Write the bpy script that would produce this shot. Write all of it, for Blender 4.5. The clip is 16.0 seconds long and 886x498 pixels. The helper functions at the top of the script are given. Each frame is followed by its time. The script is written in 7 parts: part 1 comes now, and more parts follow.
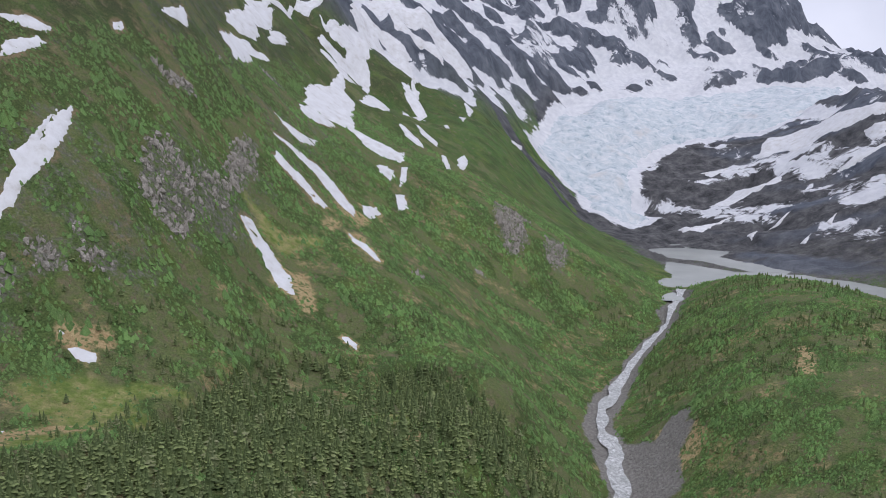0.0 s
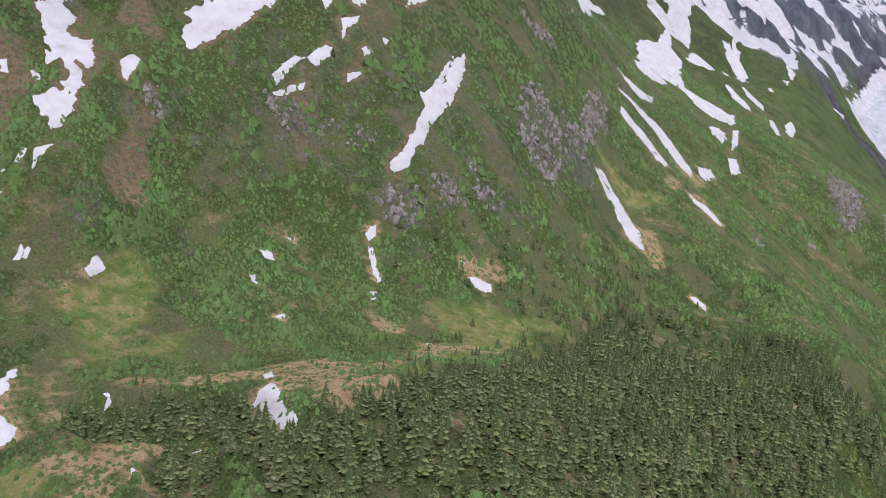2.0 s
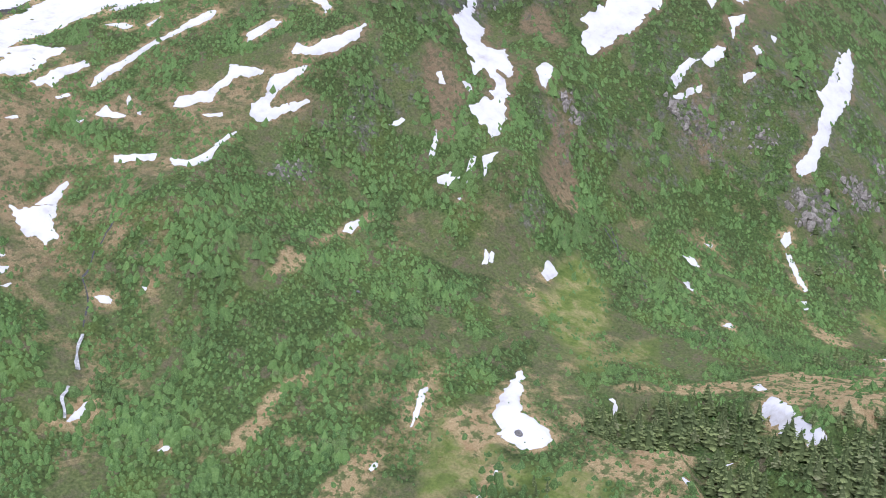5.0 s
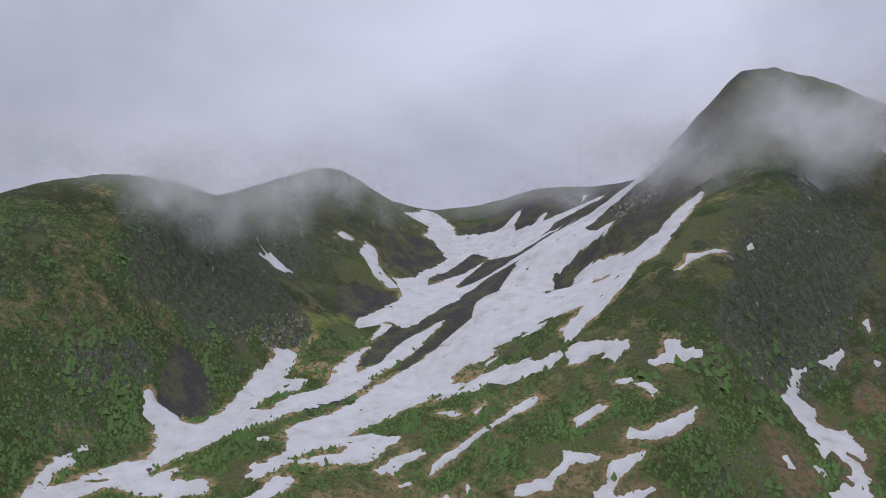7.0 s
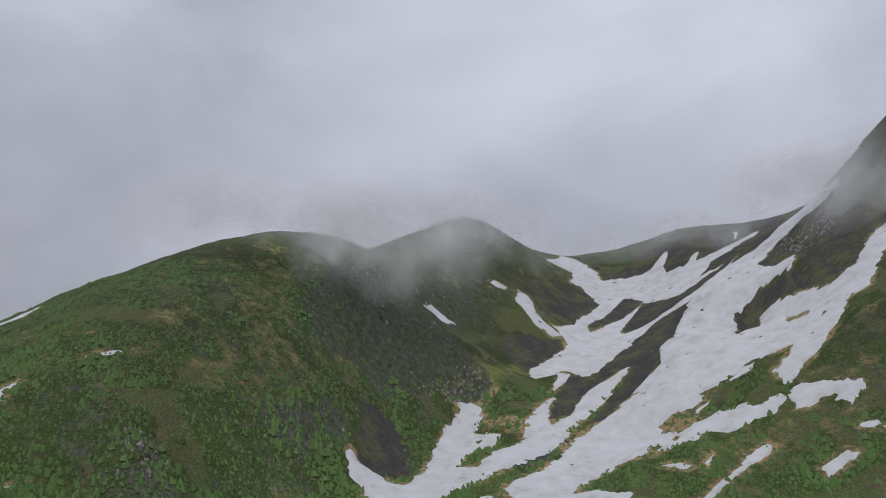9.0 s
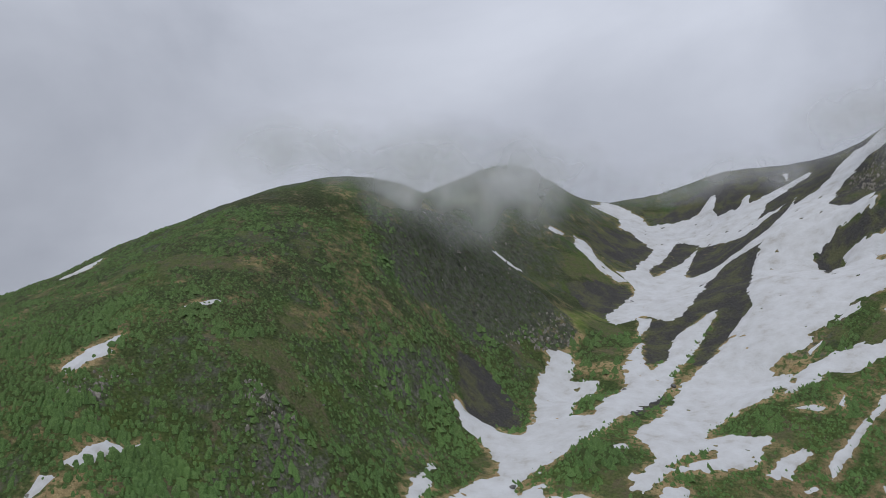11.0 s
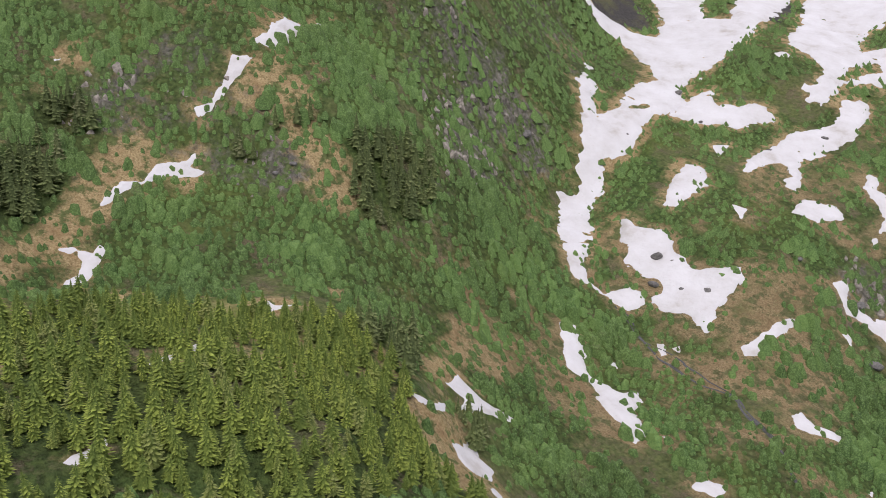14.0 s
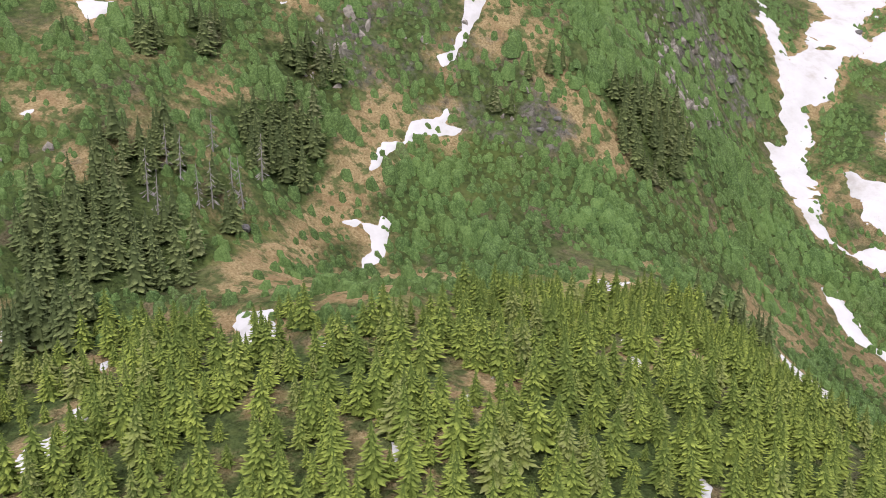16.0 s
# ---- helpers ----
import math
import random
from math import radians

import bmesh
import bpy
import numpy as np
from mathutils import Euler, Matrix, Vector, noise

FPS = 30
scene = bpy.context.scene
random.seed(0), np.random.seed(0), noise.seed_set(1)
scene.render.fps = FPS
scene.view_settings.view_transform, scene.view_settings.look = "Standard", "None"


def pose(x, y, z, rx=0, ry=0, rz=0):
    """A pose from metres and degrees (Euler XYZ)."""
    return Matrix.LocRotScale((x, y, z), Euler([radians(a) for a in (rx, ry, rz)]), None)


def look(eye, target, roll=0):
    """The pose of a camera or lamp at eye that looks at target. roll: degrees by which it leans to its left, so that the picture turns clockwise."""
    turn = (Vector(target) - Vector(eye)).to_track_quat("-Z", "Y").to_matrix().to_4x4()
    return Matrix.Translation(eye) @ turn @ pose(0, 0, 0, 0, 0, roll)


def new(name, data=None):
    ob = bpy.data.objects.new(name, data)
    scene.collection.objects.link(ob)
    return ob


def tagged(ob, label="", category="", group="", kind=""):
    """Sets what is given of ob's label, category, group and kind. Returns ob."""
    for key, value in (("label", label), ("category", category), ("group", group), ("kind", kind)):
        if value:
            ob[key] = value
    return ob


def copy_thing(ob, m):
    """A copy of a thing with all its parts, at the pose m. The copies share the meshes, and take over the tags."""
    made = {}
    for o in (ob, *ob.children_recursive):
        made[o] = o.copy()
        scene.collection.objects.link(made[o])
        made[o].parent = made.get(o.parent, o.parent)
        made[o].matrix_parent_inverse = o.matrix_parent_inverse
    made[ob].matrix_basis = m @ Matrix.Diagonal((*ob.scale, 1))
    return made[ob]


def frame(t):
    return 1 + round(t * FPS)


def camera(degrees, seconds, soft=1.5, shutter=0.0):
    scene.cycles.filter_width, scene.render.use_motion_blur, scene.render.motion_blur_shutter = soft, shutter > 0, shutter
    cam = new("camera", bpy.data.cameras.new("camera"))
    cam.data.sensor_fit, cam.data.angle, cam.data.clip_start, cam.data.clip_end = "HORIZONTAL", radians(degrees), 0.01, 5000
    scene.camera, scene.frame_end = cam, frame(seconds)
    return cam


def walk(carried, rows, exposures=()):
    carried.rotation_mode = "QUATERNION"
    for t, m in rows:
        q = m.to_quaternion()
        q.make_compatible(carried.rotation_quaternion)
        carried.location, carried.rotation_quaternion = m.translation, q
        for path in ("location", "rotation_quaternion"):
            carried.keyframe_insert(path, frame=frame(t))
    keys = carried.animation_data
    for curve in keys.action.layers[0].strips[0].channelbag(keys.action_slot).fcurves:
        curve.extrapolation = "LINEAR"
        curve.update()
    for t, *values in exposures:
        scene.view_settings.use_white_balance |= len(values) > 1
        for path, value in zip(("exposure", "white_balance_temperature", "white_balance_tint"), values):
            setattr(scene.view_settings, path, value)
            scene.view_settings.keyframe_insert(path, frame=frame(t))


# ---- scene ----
cam = camera(54.1, 16.0, soft=0.75)
PATH = [
    (0, -0.41, 0.04, 257.04, 81.503, -0.010, -0.013),
    (0.5, -17.12, -7.37, 257.43, 81.887, -0.054, 0.042),
    (0.8, -27.57, -11.80, 257.58, 82.172, -0.227, 1.395),
    (1, -34.67, -14.74, 257.66, 82.043, -0.586, 2.865),
    (1.5, -52.73, -22.05, 257.76, 81.405, -2.078, 7.111),
    (2, -71.03, -29.31, 257.75, 77.990, -2.968, 17.246),
    (2.2, -78.37, -32.20, 257.73, 76.402, -2.319, 21.777),
    (2.5, -89.39, -36.53, 257.66, 75.318, -1.765, 25.229),
    (2.7, -96.71, -39.41, 257.60, 75.074, -1.492, 26.281),
    (3, -107.67, -43.73, 257.50, 74.782, -1.169, 27.490),
    (5.5, -196.32, -80.08, 256.47, 80.172, -0.445, 31.245),
    (5.6, -199.77, -81.57, 256.43, 81.436, -0.378, 31.441),
    (6, -213.53, -87.53, 256.32, 87.146, -0.416, 32.671),
    (6.3, -223.81, -92.03, 256.26, 91.947, -0.290, 34.556),
    (6.4, -227.23, -93.54, 256.24, 93.565, -0.183, 35.418),
    (6.5, -230.65, -95.05, 256.22, 95.218, -0.053, 36.537),
    (7, -247.71, -102.64, 256.18, 102.394, -0.052, 42.339),
    (7.4, -261.34, -108.75, 256.17, 105.350, -0.048, 46.574),
    (7.5, -264.75, -110.28, 256.18, 105.686, 0.029, 47.372),
    (8, -281.81, -117.97, 256.23, 105.630, 0.708, 48.628),
    (10.4, -364.19, -154.65, 256.88, 106.671, 2.374, 46.197),
    (10.5, -367.63, -156.14, 256.91, 106.408, 2.398, 46.229),
    (11, -384.84, -163.52, 257.05, 103.293, 2.768, 46.412),
    (11.5, -402.02, -170.74, 257.18, 94.648, 1.326, 44.936),
    (11.7, -408.87, -173.59, 257.22, 90.528, 0.372, 44.183),
    (12, -419.11, -177.81, 257.27, 85.487, -0.368, 42.912),
    (12.3, -429.32, -181.97, 257.31, 82.278, -0.761, 41.901),
    (12.5, -436.11, -184.71, 257.34, 80.921, -0.884, 41.482),
    (13, -452.98, -191.44, 257.36, 78.213, -0.800, 41.126),
    (13.2, -459.70, -194.09, 257.37, 77.248, -0.715, 41.137),
    (13.5, -469.73, -198.04, 257.37, 75.954, -0.755, 41.161),
    (14, -486.37, -204.55, 257.37, 77.227, -0.066, 40.370),
    (14.2, -493.00, -207.14, 257.37, 78.016, 0.264, 39.826),
    (14.5, -502.94, -211.03, 257.38, 78.666, 0.636, 39.296),
    (15, -519.52, -217.60, 257.46, 77.879, 0.914, 38.930),
    (15.5, -536.25, -224.39, 257.64, 75.645, 0.578, 38.991),
    (15.7, -543.02, -227.20, 257.76, 74.779, 0.542, 38.993),
    (16, -553.31, -231.57, 258.00, 73.364, 0.382, 38.840),
]
# the film camera opens up over the dark slopes and closes under the bright cloud
LIGHT = [(0, 0.08, 6100, 15), (1.0, 0.08, 6150, 15), (1.5, 0.05, 6150, 17), (2.0, 0.28, 6250, 22), (2.5, 0.58, 6300, 20), (3.2, 0.7, 6200, 21), (5.5, 0.7, 5800, 19), (6.0, 0.38, 6000, 19), (6.6, -0.15, 5950, 19), (7.5, -0.5, 6300, 12), (8.2, -0.5, 6300, 12), (10.5, -0.48, 6250, 7), (11.0, -0.45, 6250, 8), (11.5, -0.35, 6350, 9), (12.0, -0.1, 6550, 14), (12.7, 0.12, 6700, 15), (14.0, 0.30, 6700, 18), (15.0, 0.42, 6700, 18), (16.0, 0.65, 6750, 18)]
walk(cam, [(t, pose(x, y, z, rx, ry, rz)) for t, x, y, z, rx, ry, rz in PATH], LIGHT)

# ---- light: a bright overcast sky over the mountains, with a wide, weak sun behind the cloud ----
SUN_HEIGHT, SUN_TURN = radians(52), radians(215)
world = bpy.data.worlds.new("overcast_sky")
scene.world = world
world.use_nodes = True
wt = world.node_tree
wt.nodes.clear()


def wn(kind, **values):
    n = wt.nodes.new(kind)
    for k, v in values.items():
        n.inputs[k].default_value = v
    return n


w_sky = wt.nodes.new("ShaderNodeTexSky")
w_sky.sky_type, w_sky.sun_disc, w_sky.sun_elevation, w_sky.sun_rotation = "NISHITA", False, SUN_HEIGHT, SUN_TURN
w_pos = wt.nodes.new("ShaderNodeTexCoord")
w_map = wt.nodes.new("ShaderNodeMapping")
w_map.inputs["Scale"].default_value = (1.0, 1.0, 1.7)
w_map.inputs["Location"].default_value = (0.55, 0.35, 0.0)
w_noise = wn("ShaderNodeTexNoise", Scale=2.2, Detail=6.0, Roughness=0.5, Distortion=0.25)
w_ramp = wt.nodes.new("ShaderNodeValToRGB")
w_ramp.color_ramp.elements[0].position, w_ramp.color_ramp.elements[0].color = 0.30, (0.44, 0.455, 0.525, 1)
w_ramp.color_ramp.elements[1].position, w_ramp.color_ramp.elements[1].color = 0.72, (0.76, 0.775, 0.86, 1)
w_up = wt.nodes.new("ShaderNodeSeparateXYZ")
w_rise = wt.nodes.new("ShaderNodeMapRange")
w_rise.inputs["From Min"].default_value, w_rise.inputs["From Max"].default_value = 0.28, 0.95
w_rise.inputs["To Min"].default_value, w_rise.inputs["To Max"].default_value = 1.0, 1.9
w_side = wt.nodes.new("ShaderNodeMapRange")
w_side.inputs["From Min"].default_value, w_side.inputs["From Max"].default_value = 0.2, 1.0
w_side.inputs["To Min"].default_value, w_side.inputs["To Max"].default_value = 0.86, 1.16
w_both = wt.nodes.new("ShaderNodeMath")
w_both.operation = "MULTIPLY"
w_lift = wt.nodes.new("ShaderNodeVectorMath")
w_lift.operation = "SCALE"
w_blue = wn("ShaderNodeBackground", Strength=0.05)
w_grey = wn("ShaderNodeBackground", Strength=1.0)
w_mix = wn("ShaderNodeMixShader", Fac=0.93)
w_out = wt.nodes.new("ShaderNodeOutputWorld")
for a, b in ((w_pos.outputs["Generated"], w_map.inputs["Vector"]), (w_map.outputs[0], w_noise.inputs["Vector"]), (w_noise.outputs["Fac"], w_ramp.inputs[0]),
             (w_pos.outputs["Generated"], w_up.inputs[0]), (w_up.outputs["Z"], w_rise.inputs["Value"]), (w_ramp.outputs[0], w_lift.inputs[0]),
             (w_up.outputs["Y"], w_side.inputs["Value"]), (w_rise.outputs[0], w_both.inputs[0]), (w_side.outputs[0], w_both.inputs[1]), (w_both.outputs[0], w_lift.inputs["Scale"]), (w_lift.outputs[0], w_grey.inputs["Color"]), (w_sky.outputs[0], w_blue.inputs["Color"]),
             (w_blue.outputs[0], w_mix.inputs[1]), (w_grey.outputs[0], w_mix.inputs[2]), (w_mix.outputs[0], w_out.inputs["Surface"])):
    wt.links.new(a, b)

sun_data = bpy.data.lights.new("veiled_sun", "SUN")
sun_data.energy, sun_data.angle, sun_data.color = 1.25, radians(20), (1.0, 0.965, 0.91)
sun = new("veiled_sun", sun_data)
sun.matrix_world = look((450, -700, 1350), (-80, 220, 150))


# ---- materials ----
class Mat:
    """A node material, written with few words."""

    def __init__(self, name):
        self.m = bpy.data.materials.new(name)
        self.m.use_nodes = True
        self.t = self.m.node_tree
        self.t.nodes.clear()
        self.out = self.t.nodes.new("ShaderNodeOutputMaterial")
        self.bsdf = self.t.nodes.new("ShaderNodeBsdfPrincipled")
        self.t.links.new(self.bsdf.outputs[0], self.out.inputs[0])
        self.place = self.t.nodes.new("ShaderNodeNewGeometry").outputs["Position"]

    def put(self, value, socket):
        if hasattr(value, "is_linked"):
            self.t.links.new(value, socket)
        elif value is not None:
            socket.default_value = (*value, 1) if isinstance(value, tuple) and len(value) == 3 and socket.type == "RGBA" else value

    def noise(self, scale, detail=4.0, rough=0.55, stretch=(1, 1, 1), distort=0.0):
        m = self.t.nodes.new("ShaderNodeMapping")
        m.inputs["Scale"].default_value = stretch
        self.t.links.new(self.place, m.inputs["Vector"])
        n = self.t.nodes.new("ShaderNodeTexNoise")
        self.t.links.new(m.outputs[0], n.inputs["Vector"])
        for k, v in (("Scale", 1.0 / scale), ("Detail", detail), ("Roughness", rough), ("Distortion", distort)):
            n.inputs[k].default_value = v
        return n.outputs["Fac"]

    def cells(self, scale, kind="F1", stretch=(1, 1, 1)):
        m = self.t.nodes.new("ShaderNodeMapping")
        m.inputs["Scale"].default_value = stretch
        self.t.links.new(self.place, m.inputs["Vector"])
        n = self.t.nodes.new("ShaderNodeTexVoronoi")
        n.feature = kind
        n.inputs["Scale"].default_value = 1.0 / scale
        self.t.links.new(m.outputs[0], n.inputs["Vector"])
        return n.outputs["Distance"]

    def attr(self, name):
        n = self.t.nodes.new("ShaderNodeAttribute")
        n.attribute_name = name
        return n.outputs["Fac"]

    def height(self, low, high):
        """0 below one height above the sea, 1 above the other."""
        n, r = self.t.nodes.new("ShaderNodeSeparateXYZ"), self.t.nodes.new("ShaderNodeMapRange")
        self.t.links.new(self.place, n.inputs[0])
        self.t.links.new(n.outputs["Z"], r.inputs["Value"])
        r.inputs["From Min"].default_value, r.inputs["From Max"].default_value = low, high
        return r.outputs[0]

    def chance(self):
        return self.t.nodes.new("ShaderNodeObjectInfo").outputs["Random"]

    def island(self):
        return self.t.nodes.new("ShaderNodeNewGeometry").outputs["Random Per Island"]

    def ramp(self, fac, *stops):
        n = self.t.nodes.new("ShaderNodeValToRGB")
        e = n.color_ramp.elements
        while len(e) < len(stops):
            e.new(0.5)
        for one, (at, colour) in zip(e, stops):
            one.position, one.color = at, (*colour, 1) if isinstance(colour, tuple) else (colour, colour, colour, 1)
        self.put(fac, n.inputs[0])
        return n.outputs[0]

    def math(self, kind, a, b=0.0, clamp=False):
        n = self.t.nodes.new("ShaderNodeMath")
        n.operation, n.use_clamp = kind, clamp
        self.put(a, n.inputs[0])
        self.put(b, n.inputs[1])
        return n.outputs[0]

    def mix(self, fac, a, b, blend="MIX"):
        n = self.t.nodes.new("ShaderNodeMix")
        n.data_type, n.blend_type = "RGBA", blend
        self.put(fac, n.inputs[0])
        self.put(a, n.inputs[6])
        self.put(b, n.inputs[7])
        return n.outputs[2]

    def edge(self, mask, grain, sharp=5.0, amount=0.55):
        """A mask whose soft border is torn by a grain."""
        s = self.math("ADD", mask, self.math("MULTIPLY", self.math("SUBTRACT", grain, 0.5), amount))
        return self.math("ADD", self.math("MULTIPLY", self.math("SUBTRACT", s, 0.5), sharp), 0.5, True)

    def bump(self, height, strength=0.5, distance=1.0, before=None):
        n = self.t.nodes.new("ShaderNodeBump")
        n.inputs["Strength"].default_value, n.inputs["Distance"].default_value = strength, distance
        self.put(height, n.inputs["Height"])
        if before is not None:
            self.put(before, n.inputs["Normal"])
        return n.outputs[0]

    def done(self, colour, rough=0.9, normal=None, metal=0.0, spec=0.25):
        self.put(colour, self.bsdf.inputs["Base Color"])
        self.put(rough, self.bsdf.inputs["Roughness"])
        self.put(metal, self.bsdf.inputs["Metallic"])
        self.put(spec, self.bsdf.inputs["Specular IOR Level"])
        if normal is not None:
            self.put(normal, self.bsdf.inputs["Normal"])
        return self.m


def ground_material():
    m = Mat("mountain_ground")
    fine, mid, big, tuft = m.noise(1.1, 5), m.noise(7, 6, 0.6), m.noise(46, 5, 0.6), m.noise(0.45, 3)
    clump = m.cells(2.2)
    leaf = m.ramp(fine, (0.30, (0.052, 0.110, 0.034)), (0.52, (0.098, 0.192, 0.055)), (0.75, (0.160, 0.268, 0.082)))
    # dark gaps between leaf clumps: the shade there is put into the colour
    leaf = m.mix(m.ramp(m.cells(1.3), (0.45, 0.0), (0.85, 0.55)), leaf, (0.046, 0.066, 0.024))
    olive = m.ramp(fine, (0.3, (0.092, 0.118, 0.044)), (0.7, (0.215, 0.240, 0.095)))
    green = m.mix(m.ramp(big, (0.44, 0.0), (0.64, 0.5)), leaf, olive)
    green = m.mix(m.ramp(m.noise(26, 6, 0.6, (1, 1, 0.35), 0.3), (0.50, 0.0), (0.64, 0.7)), green, m.ramp(fine, (0.3, (0.120, 0.170, 0.036)), (0.7, (0.215, 0.270, 0.070))))
    green = m.mix(m.ramp(m.noise(31, 6, 0.62, (1, 1, 0.35), 0.3), (0.41, 0.7), (0.53, 0.0)), green, m.ramp(fine, (0.3, (0.034, 0.056, 0.022)), (0.7, (0.082, 0.118, 0.044))))
    green = m.mix(m.ramp(m.noise(3.0, 6, 0.7), (0.34, 0.6), (0.44, 0.0)), green, (0.046, 0.062, 0.026))
    heath = m.ramp(fine, (0.3, (0.034, 0.042, 0.022)), (0.5, (0.074, 0.085, 0.042)), (0.72, (0.150, 0.155, 0.080)))
    green = m.mix(m.math("MULTIPLY", m.height(225, 320), m.ramp(m.noise(38, 6, 0.62), (0.34, 1.0), (0.66, 0.25))), green, heath)
    twig = m.ramp(tuft, (0.3, (0.110, 0.090, 0.058)), (0.7, (0.27, 0.225, 0.145)))
    # litter under scrub and trees darkened further, its shade painted into the ground colour
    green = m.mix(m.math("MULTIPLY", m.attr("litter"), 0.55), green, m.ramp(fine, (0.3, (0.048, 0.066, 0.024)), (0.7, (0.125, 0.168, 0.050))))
    turf = m.mix(m.ramp(m.noise(5, 7, 0.7), (0.46, 0.0), (0.62, 0.8)), olive, twig)
    green = m.mix(m.math("MULTIPLY", m.edge(m.attr("open"), mid, 2.5, 0.9), 0.75), green, turf)
    green = m.mix(m.ramp(m.noise(9, 7, 0.66, (1, 1, 0.5)), (0.56, 0.0), (0.64, 0.75)), green, twig)
    earth = m.ramp(tuft, (0.26, (0.27, 0.195, 0.100)), (0.5, (0.48, 0.365, 0.190)), (0.74, (0.64, 0.51, 0.29)))
    red = m.ramp(fine, (0.3, (0.28, 0.178, 0.092)), (0.7, (0.50, 0.345, 0.180)))
    earth = m.mix(m.ramp(m.noise(8, 6, 0.65), (0.48, 0.0), (0.64, 0.7)), earth, red)
    earth = m.mix(m.ramp(m.noise(3.5, 5, 0.62), (0.50, 0.0), (0.58, 0.9)), earth, m.mix(0.45, olive, leaf))
    earth = m.mix(m.math("MULTIPLY", m.attr("umber"), 0.7), earth, m.ramp(tuft, (0.3, (0.100, 0.080, 0.052)), (0.7, (0.235, 0.185, 0.120))))
    grass = m.ramp(mid, (0.30, (0.125, 0.195, 0.042)), (0.48, (0.225, 0.285, 0.078)), (0.64, (0.42, 0.37, 0.170)))
    grass = m.mix(m.ramp(fine, (0.4, 0.0), (0.75, 0.6)), grass, (0.11, 0.155, 0.038))
    strata = m.noise(2.6, 8, 0.74, (1, 1, 0.28), 0.8)
    stone = m.ramp(strata, (0.30, (0.046, 0.044, 0.035)), (0.46, (0.150, 0.143, 0.120)), (0.68, (0.33, 0.315, 0.27)))
    stone = m.mix(m.ramp(m.noise(1.7, 8, 0.8, (1, 1, 0.35), 1.2), (0.36, 0.8), (0.44, 0.0)), stone, (0.028, 0.028, 0.027))
    stone = m.mix(m.ramp(m.noise(3.5, 7, 0.7), (0.47, 0.0), (0.56, 0.9)), stone, m.mix(0.5, leaf, olive))
    stone = m.mix(m.math("MULTIPLY", m.height(240, 330), 0.65), stone, m.ramp(strata, (0.32, (0.034, 0.042, 0.030)), (0.66, (0.130, 0.142, 0.106))))
    scree = m.ramp(m.noise(1.1, 9, 0.8), (0.28, (0.040, 0.039, 0.038)), (0.5, (0.090, 0.087, 0.084)), (0.76, (0.175, 0.168, 0.158)))
    scree = m.mix(m.ramp(m.noise(16, 7, 0.68, (1, 1, 0.35)), (0.46, 0.0), (0.60, 0.7)), scree, m.mix(0.6, twig, olive))
    shingle = m.ramp(m.noise(2.4, 9, 0.78), (0.30, (0.125, 0.117, 0.105)), (0.5, (0.250, 0.236, 0.212)), (0.72, (0.40, 0.38, 0.345)))
    scree = m.mix(m.height(75, 35), scree, shingle)
    # rock of the far peaks, its colour made paler and bluer to paint in haze
    slate = m.ramp(m.noise(34, 9, 0.70, (1, 1, 0.4), 0.5), (0.32, (0.058, 0.068, 0.088)), (0.5, (0.118, 0.132, 0.160)), (0.70, (0.21, 0.222, 0.25)))
    rubble = m.ramp(m.noise(22, 9, 0.72, (1, 1, 0.5)), (0.34, (0.036, 0.037, 0.040)), (0.50, (0.095, 0.095, 0.098)), (0.68, (0.185, 0.182, 0.180)))
    snow = m.ramp(m.noise(14, 5), (0.3, (0.62, 0.63, 0.66)), (0.7, (0.78, 0.785, 0.80)))
    c = m.mix(m.edge(m.attr("meadow"), m.noise(12, 9, 0.72), 1.9, 1.1), green, grass)
    c = m.mix(m.edge(m.attr("bare"), m.noise(11, 10, 0.76), 2.4, 1.6), c, earth)
    c = m.mix(m.edge(m.attr("rock"), m.noise(9, 10, 0.78), 3.0, 1.9), c, stone)
    c = m.mix(m.edge(m.attr("gravel"), m.noise(9, 9, 0.74), 4.0, 1.3), c, m.mix(m.attr("distant"), scree, rubble))
    c = m.mix(m.attr("slate"), c, slate)
    streak = m.noise(30, 9, 0.70, (1, 1, 0.30), 0.6)
    c = m.mix(m.edge(m.attr("snow"), streak, 14.0, 1.0), c, snow)
    high = m.math("ADD", m.math("MULTIPLY", clump, -0.6), m.math("ADD", fine, m.math("MULTIPLY", strata, 0.9)))
    n = m.bump(high, 0.95, 1.7)
    return m.done(c, 0.95, m.bump(m.noise(26, 9, 0.70, (1, 1, 0.5)), 0.65, 6.0, n), spec=0.12)


def snow_material():
    m = Mat("old_snow")
    cups, dirt = m.noise(1.6, 5), m.noise(11, 6, 0.65)
    c = m.ramp(dirt, (0.28, (0.46, 0.44, 0.415)), (0.42, (0.58, 0.578, 0.582)), (0.64, (0.655, 0.66, 0.675)))
    c = m.mix(m.ramp(m.noise(0.7, 4), (0.66, 0.0), (0.76, 0.5)), c, (0.42, 0.37, 0.30))
    return m.done(c, 0.7, m.bump(cups, 0.6, 0.7), spec=0.2)


def ice_material():
    m = Mat("glacier_ice")
    blue = m.noise(15, 9, 0.72, (0.8, 1, 0.6), 0.7)
    c = m.ramp(blue, (0.32, (0.26, 0.34, 0.38)), (0.46, (0.48, 0.535, 0.565)), (0.62, (0.64, 0.652, 0.665)))
    c = m.mix(m.ramp(m.noise(70, 6, 0.6), (0.58, 0.0), (0.72, 0.65)), c, (0.55, 0.52, 0.49))
    return m.done(c, 0.55, m.bump(blue, 0.8, 5.0), spec=0.3)


